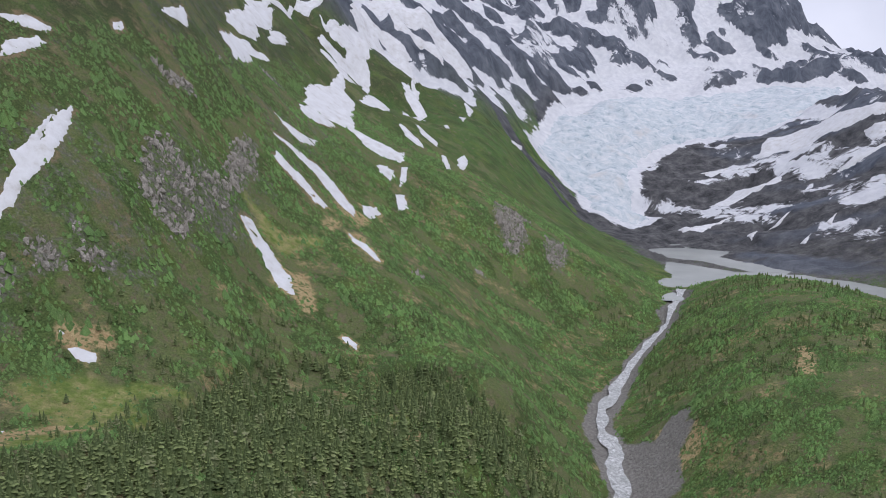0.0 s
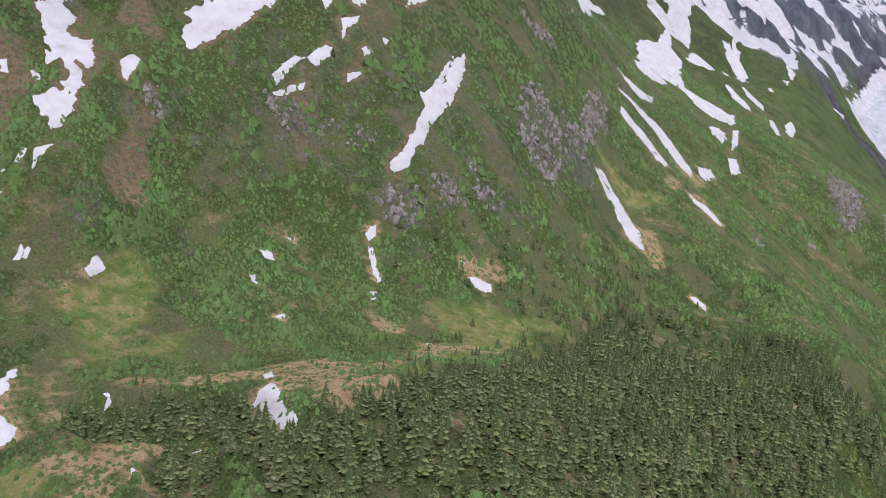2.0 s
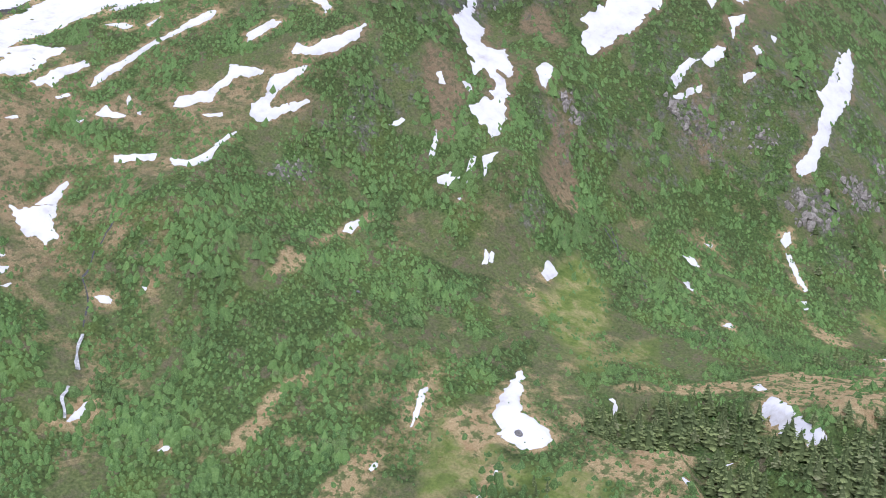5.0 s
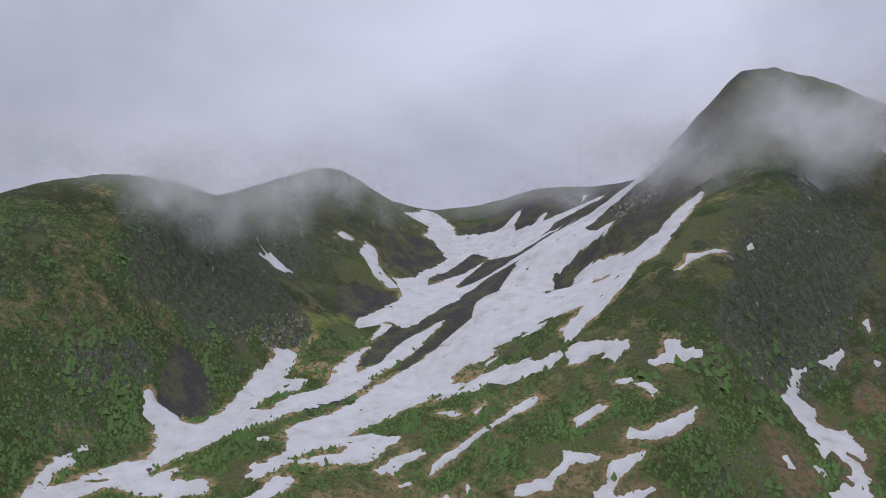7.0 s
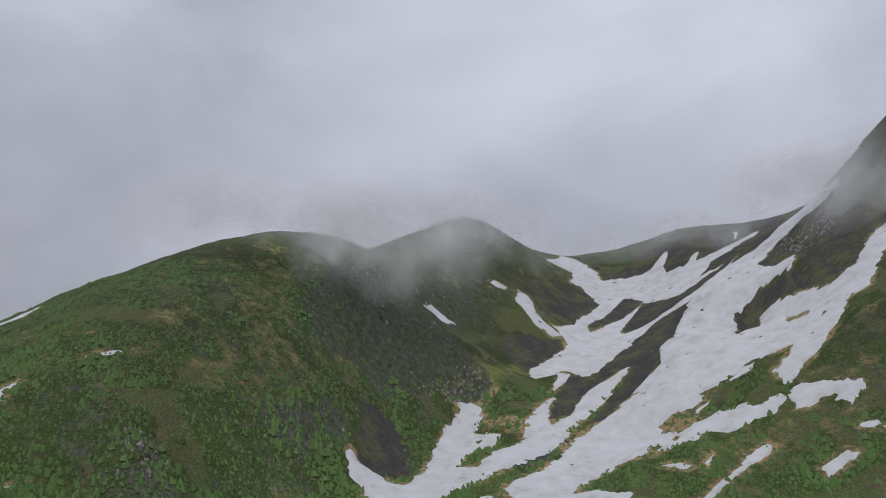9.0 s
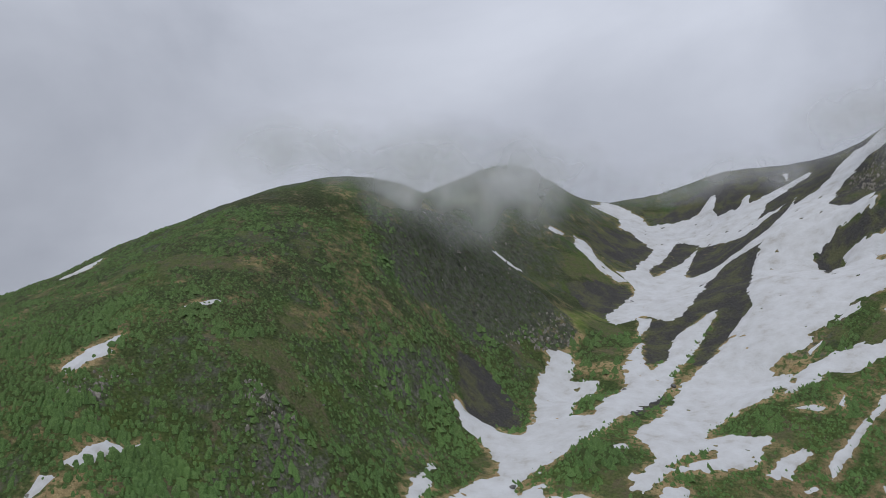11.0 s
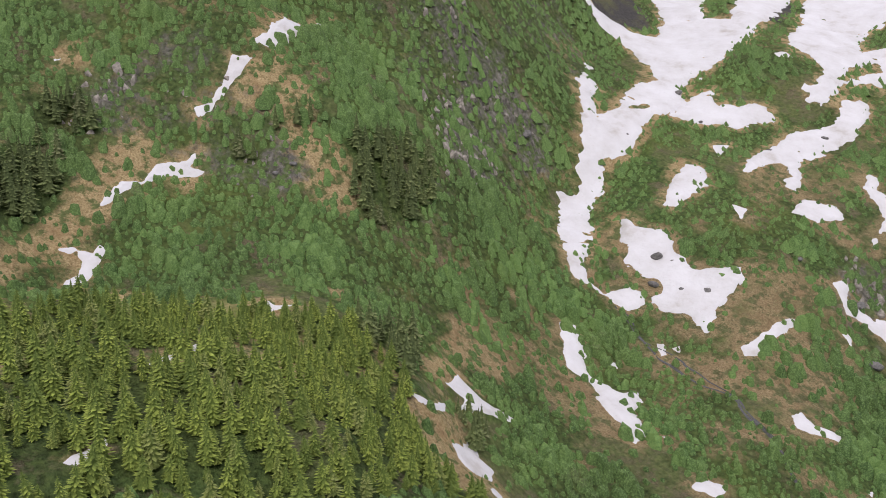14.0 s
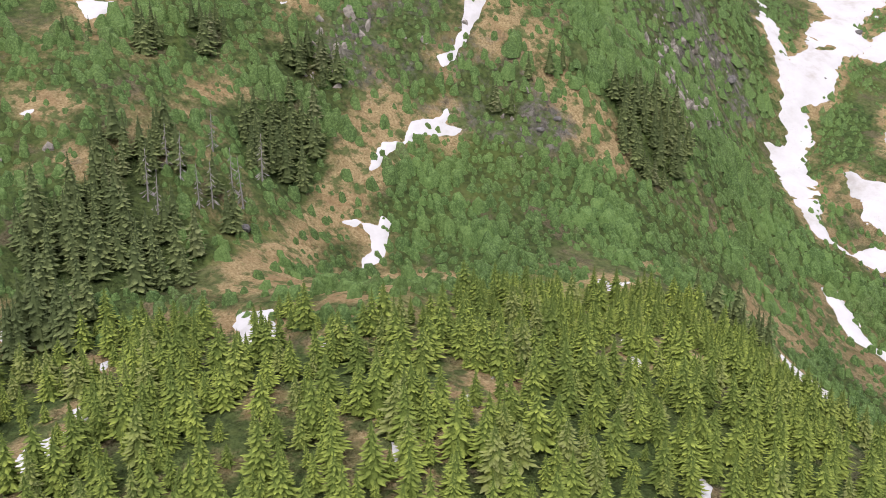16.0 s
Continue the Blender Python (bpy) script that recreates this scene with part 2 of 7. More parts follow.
def leaf_material(name, dark, light, tip):
    m = Mat(name)
    who, grain = m.attr("who"), m.noise(0.42, 6, 0.75)
    c = m.mix(m.ramp(who, (0.08, 0.0), (0.85, 1.0)), dark, light)
    c = m.mix(m.ramp(m.noise(40, 5, 0.6), (0.48, 0.0), (0.64, 0.5)), c, (0.110, 0.155, 0.054))
    c = m.mix(m.ramp(m.noise(26, 6, 0.6, (1, 1, 0.35), 0.3), (0.50, 0.0), (0.64, 0.6)), c, (0.155, 0.240, 0.066))
    c = m.mix(m.ramp(m.noise(31, 6, 0.62, (1, 1, 0.35), 0.3), (0.41, 0.62), (0.53, 0.0)), c, (0.052, 0.090, 0.034))
    c = m.mix(m.math("MULTIPLY", m.height(140, 250), 0.5), c, (0.108, 0.188, 0.060))
    c = m.mix(m.math("MULTIPLY", m.height(255, 340), m.ramp(m.noise(38, 6, 0.62), (0.34, 0.9), (0.66, 0.25))), c, (0.080, 0.106, 0.044))
    c = m.mix(m.math("MULTIPLY", m.ramp(m.noise(11, 5, 0.62), (0.60, 0.0), (0.68, 0.7)), who), c, (0.140, 0.120, 0.076))
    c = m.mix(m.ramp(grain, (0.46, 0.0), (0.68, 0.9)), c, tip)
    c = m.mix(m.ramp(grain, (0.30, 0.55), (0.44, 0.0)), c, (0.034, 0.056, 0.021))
    return m.done(c, 0.8, m.bump(grain, 1.0, 0.5), spec=0.15)


def needle_material(name, dark, light, tip):
    m = Mat(name)
    own = m.math("FRACT", m.math("ADD", m.chance(), m.attr("who")))
    # inner crown darkened, shade put into the colour; branch tips carry lighter new growth
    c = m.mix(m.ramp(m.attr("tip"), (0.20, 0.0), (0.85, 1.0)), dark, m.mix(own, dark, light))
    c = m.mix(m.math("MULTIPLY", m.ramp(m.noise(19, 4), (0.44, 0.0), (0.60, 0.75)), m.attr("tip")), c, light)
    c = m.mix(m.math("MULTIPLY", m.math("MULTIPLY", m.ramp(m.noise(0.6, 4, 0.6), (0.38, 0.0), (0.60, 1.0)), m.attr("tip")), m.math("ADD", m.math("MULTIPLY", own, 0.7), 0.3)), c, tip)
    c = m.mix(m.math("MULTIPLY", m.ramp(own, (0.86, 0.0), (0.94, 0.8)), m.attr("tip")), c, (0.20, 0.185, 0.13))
    c = m.mix(m.math("MULTIPLY", m.island(), 0.12), c, dark)
    return m.done(c, 0.8, m.bump(m.noise(0.25, 3), 0.7, 0.2), spec=0.15)


def plain(name, low, high, scale, rough=0.85, bump=0.4, spec=0.2):
    m = Mat(name)
    g = m.noise(scale, 6, 0.6)
    return m.done(m.ramp(g, (0.3, low), (0.7, high)), rough, m.bump(g, bump, scale * 0.3), spec=spec)


def water_material():
    m = Mat("silty_lake_water")
    c = m.ramp(m.noise(120, 4), (0.35, (0.30, 0.315, 0.29)), (0.65, (0.40, 0.41, 0.375)))
    return m.done(c, 0.22, m.bump(m.noise(3, 3), 0.15, 0.3), spec=0.5)


def rapids_material():
    m = Mat("glacial_rapids")
    foam = m.noise(2.6, 9, 0.74, (1, 1, 1), 0.8)
    c = m.ramp(foam, (0.36, (0.20, 0.205, 0.19)), (0.50, (0.40, 0.405, 0.39)), (0.62, (0.70, 0.70, 0.69)))
    return m.done(c, 0.4, m.bump(foam, 0.7, 1.0), spec=0.4)


GROUND, SNOW, ICE = ground_material(), snow_material(), ice_material()
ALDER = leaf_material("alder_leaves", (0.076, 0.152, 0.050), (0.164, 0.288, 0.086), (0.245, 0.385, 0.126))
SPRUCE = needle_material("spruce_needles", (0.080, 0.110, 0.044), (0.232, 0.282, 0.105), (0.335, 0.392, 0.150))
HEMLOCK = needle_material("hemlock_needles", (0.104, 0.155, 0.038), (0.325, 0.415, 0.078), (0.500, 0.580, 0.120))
BARK = plain("conifer_bark", (0.045, 0.036, 0.028), (0.115, 0.095, 0.078), 0.3)
DEAD = plain("weathered_dead_wood", (0.17, 0.16, 0.15), (0.36, 0.345, 0.325), 0.4)
CRAG = plain("grey_crag_rock", (0.125, 0.112, 0.094), (0.42, 0.390, 0.345), 1.1, 0.95, 0.9)
BOULDER = plain("lichen_boulder", (0.075, 0.073, 0.07), (0.235, 0.228, 0.218), 0.8, 0.95, 0.7)
BROOK = plain("shallow_brook_water", (0.022, 0.023, 0.020), (0.09, 0.09, 0.085), 0.5, 0.3, 0.5, 0.4)
WATER, RAPIDS = water_material(), rapids_material()


# ---- landforms: crests, feet and floors, in metres ----
LANDFORMS = {
    "river bed": [(45, -225, -30), (60, 112, -16), (79, 360, -4), (101, 540, 2), (124, 638, 6), (148, 767, 11), (180, 834, 20), (232, 930, 34), (279, 1010, 46), (304, 1088, 46)],
    "lake floor": [(330, 1200, 43), (420, 1170, 43), (480, 1065, 43), (465, 915, 43), (390, 1350, 43), (375, 1448, 44)],
    "lake far shore": [(341, 1481, 50), (424, 1474, 51), (488, 1350, 51), (518, 1219, 51), (564, 1129, 51), (600, 975, 50)],
    "valley hill crest": [(196, 605, 52), (248, 660, 66), (289, 750, 86), (322, 862, 87), (341, 975, 80), (330, 1042, 62)],
    "valley hill back": [(390, 675, 81), (450, 788, 84), (420, 900, 78), (480, 600, 68)],
    "valley hill foot": [(154, 592, 10), (180, 712, 26), (218, 802, 50), (259, 922, 52), (296, 1009, 56)],
    "valley hill low": [(172, 420, 22), (248, 480, 50), (315, 300, 15), (420, 420, 46)],
    "moraine slope": [(645, 1238, 82), (720, 1388, 128), (810, 1575, 202), (877, 1742, 289), (975, 1425, 248), (862, 1125, 165)],
    "rock step": [(442, 1612, 71), (525, 1710, 98), (570, 1875, 154), (638, 2062, 218), (698, 1838, 184), (600, 1538, 94)],
    "ice tongue": [(375, 1680, 64), (351, 1785, 116), (322, 1920, 184), (334, 2062, 251), (420, 2175, 289), (570, 2235, 289)],
    "ice plateau": [(525, 2438, 334), (772, 2512, 345), (1050, 2400, 330), (938, 2138, 296), (750, 2175, 270)],
    "ice left edge": [(300, 1642, 90), (248, 1718, 124), (225, 1838, 176), (240, 1965, 225), (300, 2175, 281)],
    "nunatak": [(248, 2138, 330), (244, 2362, 480), (180, 2512, 540), (352, 2475, 420)],
    "far peaks": [(15, 2775, 720), (375, 2888, 750), (570, 2812, 712), (750, 3038, 788), (862, 2925, 600), (1065, 2910, 698), (1200, 2872, 578), (1350, 2775, 435), (1650, 2625, 315), (1950, 2400, 255)],
    "far base": [(675, 2662, 405), (938, 2625, 405), (1200, 2512, 360), (1425, 2250, 300)],
    "east side": [(1275, 1725, 360), (1275, 1200, 262), (1125, 750, 195), (825, 675, 90), (750, 225, 60), (1125, 0, 150)],
    "south side": [(375, -225, -15), (225, -600, 0), (-150, -675, 45), (-525, -675, 135), (-825, -600, 210), (675, -450, 45), (-1200, -525, 248)],
    "north ridge crest": [(-554, 672, 596), (-480, 765, 581), (-382, 892, 554), (-360, 1125, 518), (-300, 1388, 518), (-172, 1688, 510), (-45, 1988, 480), (90, 2325, 540)],
    "north ridge face": [(-349, 780, 480), (-300, 720, 375), (-244, 1023, 352), (-180, 1170, 322), (-130, 1424, 375), (-45, 1612, 352), (45, 1838, 360)],
    "north ridge foot": [(-46, 1336, 278), (26, 1196, 201), (82, 1388, 225), (129, 1565, 214), (184, 1618, 159), (150, 1800, 262)],
    "shore spur": [(-44, 1020, 207), (80, 1018, 141), (158, 970, 84), (218, 1009, 69), (259, 1072, 54), (292, 1200, 51), (300, 1388, 60)],
    "shore back": [(135, 1200, 128), (188, 1425, 112), (248, 1538, 82)],
    "gorge side": [(112, 901, 58), (112, 852, 38), (100, 750, 30), (82, 660, 28), (90, 570, 15)],
    "tree spur": [(-218, 188, 122), (-158, 248, 136), (-88, 330, 116), (-21, 400, 88), (23, 454, 80), (45, 555, 54), (48, 610, 68)],
    "tree spur low": [(-195, 45, 68), (-45, 150, 45), (0, 315, 45), (45, 420, 34), (-112, -150, 30), (-338, -75, 82)],
    "tree spur back": [(-188, 322, 130), (-135, 390, 115), (-73, 480, 100), (-59, 608, 101), (6, 630, 92), (-13, 684, 106)],
    "meadow": [(-315, 146, 117), (-279, 199, 125), (-240, 259, 130), (-225, 338, 128), (-180, 398, 122)],
    "slope foot": [(-141, 488, 129), (-80, 640, 124), (-22, 750, 123), (45, 840, 79)],
    "face lower": [(-450, 150, 158), (-390, 201, 161), (-326, 248, 145), (-285, 322, 146), (-248, 390, 145), (-182, 438, 136)],
    "face middle": [(-499, 199, 210), (-443, 225, 196), (-415, 262, 188), (-360, 314, 204), (-304, 375, 170), (-236, 452, 182), (-203, 530, 207), (-137, 627, 153), (-86, 818, 170)],
    "face upper": [(-525, 285, 269), (-480, 330, 289), (-436, 397, 284), (-406, 448, 309), (-346, 496, 299), (-291, 622, 322), (-244, 676, 303), (-182, 638, 224), (-150, 675, 181)],
    "gully face": [(-420, 303, 225), (-379, 332, 221), (-368, 425, 260), (-330, 442, 248), (-288, 424, 186)],
    "peak spur": [(-472, 437, 379), (-477, 395, 354), (-453, 459, 389), (-430, 467, 350), (-526, 494, 433), (-509, 358, 332), (-480, 570, 495)],
    "cirque spur": [(-560, 348, 323), (-584, 436, 373), (-622, 422, 365), (-606, 525, 442), (-645, 645, 518)],
    "cirque floor": [(-555, -15, 170), (-592, 15, 183), (-620, 40, 206), (-634, 82, 229), (-622, 152, 252), (-668, 220, 283), (-698, 268, 308), (-716, 353, 344), (-742, 420, 370), (-766, 495, 406), (-810, 604, 476)],
    "cirque bank": [(-542, 55, 176), (-559, 120, 214), (-582, 172, 242), (-607, 238, 266), (-609, 303, 301), (-657, 326, 316), (-653, 424, 365), (-712, 540, 438)],
    "cirque head": [(-938, 619, 524), (-897, 563, 501), (-818, 675, 536), (-735, 660, 511), (-772, 750, 544)],
    "west wall": [(-679, 50, 266), (-694, 114, 271), (-702, 156, 279), (-728, 218, 310), (-750, 280, 358), (-805, 316, 389), (-817, 391, 424), (-833, 424, 440), (-862, 480, 475)],
    "west shoulder": [(-808, -22, 329), (-744, 38, 332), (-750, 98, 349), (-767, 153, 368), (-780, 202, 390), (-840, 285, 442), (-892, 390, 489), (-930, 480, 538)],
    "west crest": [(-968, 15, 368), (-975, 112, 414), (-960, 210, 444), (-952, 300, 465), (-998, 420, 510)],
    "west back": [(-1200, 0, 315), (-1200, 300, 390), (-1162, 638, 450), (-975, 900, 480), (-675, 1012, 465), (-1125, -225, 285)],
    "west slope": [(-710, -34, 284), (-688, 29, 281), (-655, 30, 229), (-644, -18, 224), (-631, -63, 208), (-674, -79, 230), (-695, -89, 244), (-713, -135, 248), (-788, -112, 285), (-750, -225, 240)],
    "west foot": [(-610, -13, 185), (-619, -40, 194), (-602, -87, 199), (-624, -103, 207), (-659, -124, 208), (-657, -161, 216), (-675, -195, 214)],
    "near knoll": [(-632, -146, 218), (-596, -152, 215), (-575, -147, 212), (-600, -180, 219), (-589, -195, 214), (-588, -106, 200), (-570, -120, 201), (-555, -172, 202), (-675, -248, 214), (-570, -300, 191)],
    "stream bank": [(-579, -84, 178), (-548, -29, 166), (-524, 11, 160), (-499, 22, 147), (-480, 75, 158), (-508, 148, 189), (-532, 106, 198), (-510, -60, 150)],
    "couloir rib": [(-581, 22, 184), (-570, 46, 194), (-595, 124, 226), (-587, 259, 280)],
    "couloir wall": [(-642, 39, 210), (-655, 15, 230), (-658, 45, 237), (-716, 141, 307), (-735, 132, 333), (-766, 200, 355), (-723, 269, 316)],
    "spur steps": [(-442, 297, 248), (-461, 181, 194), (-461, 404, 347), (-448, 416, 315), (-541, 508, 436)],
    "face steps": [(-376, 386, 250), (-333, 296, 160), (-342, 346, 188), (-346, 301, 176), (-304, 485, 265), (-170, 538, 166)],
    "west steps": [(-890, 68, 396), (-866, 39, 375), (-888, 22, 368), (-698, -28, 268), (-691, -42, 268), (-655, -41, 239), (-684, -149, 231), (-674, -100, 224)],
    "couloir bed": [(-606, 296, 289), (-649, 398, 363), (-625, 442, 364), (-664, 475, 411), (-593, 472, 420)],
    "upper basin": [(-689, 231, 281), (-738, 334, 342), (-809, 519, 430), (-794, 616, 492)],
    "peak crest": [(-615, 613, 524), (-590, 612, 541), (-568, 610, 554), (-542, 607, 572), (-496, 614, 550), (-463, 633, 529)],
    "behind peaks": [(-225, 3338, 338), (375, 3450, 285), (900, 3450, 248), (1350, 3262, 195), (1800, 3000, 165), (2175, 2625, 165)],
}
SNOW_OUTLINES = []
SNOW_OUTLINES.append([(-156.0, 659.2), (-150.0, 672.0), (-135.0, 661.5), (-124.5, 649.5), (-114.8, 644.2), (-112.5, 632.2), (-106.5, 623.2), (-113.2, 620.2), (-123.8, 621.8), (-128.2, 630.0), (-134.2, 639.0), (-144.0, 647.2)])
SNOW_OUTLINES.append([(-304.5, 185.2), (-306.0, 190.5), (-310.5, 193.5), (-313.5, 204.8), (-314.2, 209.2), (-313.5, 216.0), (-313.5, 222.0), (-312.0, 224.2), (-310.5, 219.0), (-306.8, 213.0), (-306.0, 207.0), (-302.2, 201.0), (-297.0, 201.0), (-289.5, 198.0), (-287.2, 193.5), (-288.0, 188.2), (-294.8, 183.8)])
SNOW_OUTLINES.append([(-331.5, 170.2), (-337.5, 186.8), (-336.0, 189.8), (-333.8, 184.5), (-331.5, 174.8), (-330.8, 171.0)])
SNOW_OUTLINES.append([(-333.8, 146.2), (-332.2, 150.8), (-330.8, 148.5), (-331.5, 146.2)])
SNOW_OUTLINES.append([(-296.2, 147.0), (-297.0, 160.5), (-295.5, 156.0), (-295.5, 150.0)])
SNOW_OUTLINES.append([(-296.2, 165.0), (-297.8, 173.2), (-295.5, 168.8)])
SNOW_OUTLINES.append([(-296.2, 132.0), (-297.8, 138.8), (-296.2, 135.0)])
SNOW_OUTLINES.append([(-334.5, 288.8), (-335.2, 294.0), (-336.0, 298.5), (-333.8, 299.2), (-329.2, 297.8), (-330.0, 294.0), (-331.5, 288.8)])
SNOW_OUTLINES.append([(-354.0, 273.0), (-355.5, 278.2), (-354.0, 278.2), (-352.5, 273.8)])
SNOW_OUTLINES.append([(-250.5, 418.5), (-250.5, 423.8), (-247.5, 426.8), (-246.0, 421.5), (-247.5, 415.5)])
SNOW_OUTLINES.append([(-247.5, 414.0), (-244.5, 414.8), (-239.2, 406.5), (-232.5, 397.5), (-233.2, 394.5), (-240.0, 402.0)])
SNOW_OUTLINES.append([(-193.5, 434.2), (-189.8, 438.0), (-181.5, 439.5), (-179.2, 435.0), (-183.0, 431.2), (-189.8, 432.0)])
SNOW_OUTLINES.append([(-201.0, 441.8), (-198.0, 441.0), (-198.8, 438.0)])
SNOW_OUTLINES.append([(-289.5, 368.2), (-287.2, 373.5), (-280.5, 369.0), (-285.0, 365.2)])
SNOW_OUTLINES.append([(-284.2, 347.2), (-281.2, 350.2), (-276.0, 344.2), (-280.5, 343.5)])
SNOW_OUTLINES.append([(-284.2, 387.0), (-280.5, 390.8), (-280.5, 387.8)])
SNOW_OUTLINES.append([(-234.0, 384.8), (-231.0, 389.2), (-228.8, 383.2), (-231.0, 379.5)])
SNOW_OUTLINES.append([(-258.8, 324.8), (-256.5, 333.0), (-254.2, 327.0)])
SNOW_OUTLINES.append([(-227.2, 251.2), (-225.8, 263.2), (-219.8, 257.2), (-210.8, 245.2), (-203.2, 239.2), (-202.5, 234.8), (-210.0, 237.8), (-219.8, 245.2)])
SNOW_OUTLINES.append([(-234.0, 269.2), (-232.5, 275.2), (-228.0, 269.2), (-231.0, 267.0)])
SNOW_OUTLINES.append([(-192.8, 357.8), (-190.5, 360.8), (-189.0, 352.5)])
SNOW_OUTLINES.append([(-279.0, 229.5), (-278.2, 231.8), (-275.2, 229.5), (-276.8, 226.5)])
SNOW_OUTLINES.append([(-233.2, 216.0), (-229.5, 219.0), (-231.0, 215.2)])
SNOW_OUTLINES.append([(-240.8, 195.0), (-237.8, 194.2), (-237.8, 191.2)])
SNOW_OUTLINES.append([(-384.0, 551.2), (-375.0, 574.5), (-369.0, 575.2), (-365.2, 563.2), (-354.0, 574.5), (-354.0, 585.0), (-361.5, 593.2), (-366.0, 612.0), (-363.0, 623.2), (-351.0, 620.2), (-342.8, 599.2), (-327.0, 591.0), (-322.5, 553.5), (-331.5, 549.0), (-350.2, 535.5), (-360.8, 534.0), (-375.8, 537.8)])
SNOW_OUTLINES.append([(-393.0, 663.0), (-380.2, 690.0), (-359.2, 708.8), (-352.5, 692.2), (-339.8, 694.5), (-327.0, 699.0), (-324.0, 678.0), (-336.8, 654.8), (-350.2, 642.8), (-346.5, 667.5), (-359.2, 683.2), (-377.2, 672.8)])
SNOW_OUTLINES.append([(-360.0, 785.2), (-345.8, 802.5), (-342.0, 823.5), (-337.5, 788.2), (-346.5, 774.0)])
SNOW_OUTLINES.append([(-414.0, 460.5), (-411.8, 465.0), (-408.8, 459.8), (-409.5, 456.8)])
SNOW_OUTLINES.append([(-357.8, 276.8), (-354.8, 274.5), (-354.0, 270.8), (-355.5, 269.2)])
SNOW_OUTLINES.append([(-508.5, 98.2), (-507.8, 102.0), (-507.8, 109.5), (-504.8, 110.2), (-502.5, 107.2), (-505.5, 100.5), (-506.2, 97.5)])
SNOW_OUTLINES.append([(-602.2, 181.5), (-614.2, 192.0), (-623.2, 210.0), (-636.0, 238.5), (-645.0, 270.8), (-645.0, 296.2), (-644.2, 328.5), (-641.2, 355.5), (-678.0, 437.2), (-681.8, 466.5), (-712.5, 546.0), (-679.5, 552.8), (-660.0, 579.8), (-629.2, 597.8), (-627.0, 583.5), (-643.5, 549.8), (-642.8, 510.0), (-593.2, 471.8), (-595.5, 467.2), (-624.0, 476.2), (-630.8, 465.0), (-636.8, 453.8), (-609.8, 405.0), (-594.0, 394.5), (-607.5, 438.0), (-601.5, 448.5), (-569.2, 444.8), (-559.5, 444.0), (-543.0, 455.2), (-549.8, 510.8), (-542.2, 519.8), (-537.8, 516.8), (-525.0, 471.8), (-525.0, 432.8), (-522.0, 408.8), (-532.5, 406.5), (-531.0, 378.8), (-535.5, 360.8), (-543.8, 340.5), (-546.8, 336.0), (-558.0, 348.8), (-553.5, 369.0), (-575.2, 371.2), (-579.8, 351.8), (-588.0, 332.2), (-597.8, 315.8), (-603.8, 300.8), (-604.5, 294.0), (-595.5, 296.2), (-582.8, 275.2), (-600.0, 247.5), (-612.0, 241.5), (-600.8, 213.8), (-595.5, 201.0), (-595.5, 192.8)])
SNOW_OUTLINES.append([(-500.2, 388.5), (-496.5, 396.0), (-498.8, 405.8), (-489.8, 409.5), (-478.5, 425.2), (-481.5, 415.5), (-491.2, 404.2), (-496.5, 390.8)])
SNOW_OUTLINES.append([(-472.5, 436.5), (-469.5, 441.0), (-468.0, 438.8), (-471.0, 435.0)])
SNOW_OUTLINES.append([(-817.5, 300.0), (-817.5, 309.0), (-804.0, 327.8), (-807.8, 315.0)])
SNOW_OUTLINES.append([(-519.8, 64.5), (-516.0, 68.2), (-515.2, 73.5), (-514.5, 79.5), (-510.8, 76.5), (-504.8, 78.8), (-504.0, 77.2), (-505.5, 70.5), (-503.2, 64.5), (-498.8, 63.8), (-497.2, 59.2), (-498.0, 55.5), (-501.8, 60.0), (-506.2, 62.2), (-508.5, 60.0), (-510.8, 63.8), (-513.8, 66.8)])
SNOW_OUTLINES.append([(-510.8, 99.8), (-507.8, 108.0), (-506.2, 107.2), (-504.8, 102.0), (-507.8, 97.5)])
SNOW_OUTLINES.append([(-684.8, -51.8), (-687.0, -46.5), (-688.5, -40.5), (-693.0, -33.8), (-692.2, -28.5), (-689.2, -27.0), (-683.2, -35.2), (-681.8, -42.0), (-681.0, -47.2)])
SNOW_OUTLINES.append([(-693.0, -23.2), (-693.0, -17.2), (-690.8, -21.0)])
SNOW_OUTLINES.append([(-683.2, -72.8), (-682.5, -69.8), (-682.5, -64.5), (-685.5, -59.2), (-686.2, -57.8), (-681.8, -53.2), (-681.8, -57.8), (-680.2, -63.8), (-680.2, -69.8), (-681.0, -72.8)])
SNOW_OUTLINES.append([(-675.0, -105.0), (-676.5, -101.2), (-677.2, -98.2), (-675.8, -93.8), (-678.0, -88.5), (-677.2, -84.0), (-675.8, -81.0), (-675.8, -78.0), (-674.2, -78.8), (-674.2, -81.0), (-670.5, -78.8), (-671.2, -81.8), (-674.2, -87.0), (-675.0, -90.8), (-675.0, -96.8), (-675.0, -99.0), (-674.2, -102.8), (-674.2, -105.8)])
SNOW_OUTLINES.append([(-669.8, -118.5), (-669.0, -115.5), (-666.0, -112.5), (-666.8, -110.2), (-664.5, -109.5), (-663.0, -112.5), (-660.0, -117.0), (-660.0, -121.5), (-660.0, -123.8), (-662.2, -120.8), (-662.2, -118.5), (-665.2, -115.5), (-667.5, -115.5)])
SNOW_OUTLINES.append([(-729.8, -134.2), (-726.0, -127.5), (-723.8, -129.8), (-723.0, -133.5), (-723.0, -135.0)])
SNOW_OUTLINES.append([(-705.0, -160.5), (-705.0, -159.0), (-704.2, -157.5), (-703.5, -159.8)])
SNOW_OUTLINES.append([(-579.8, -160.5), (-579.8, -159.8), (-578.2, -160.5), (-578.2, -162.0), (-579.0, -162.8)])
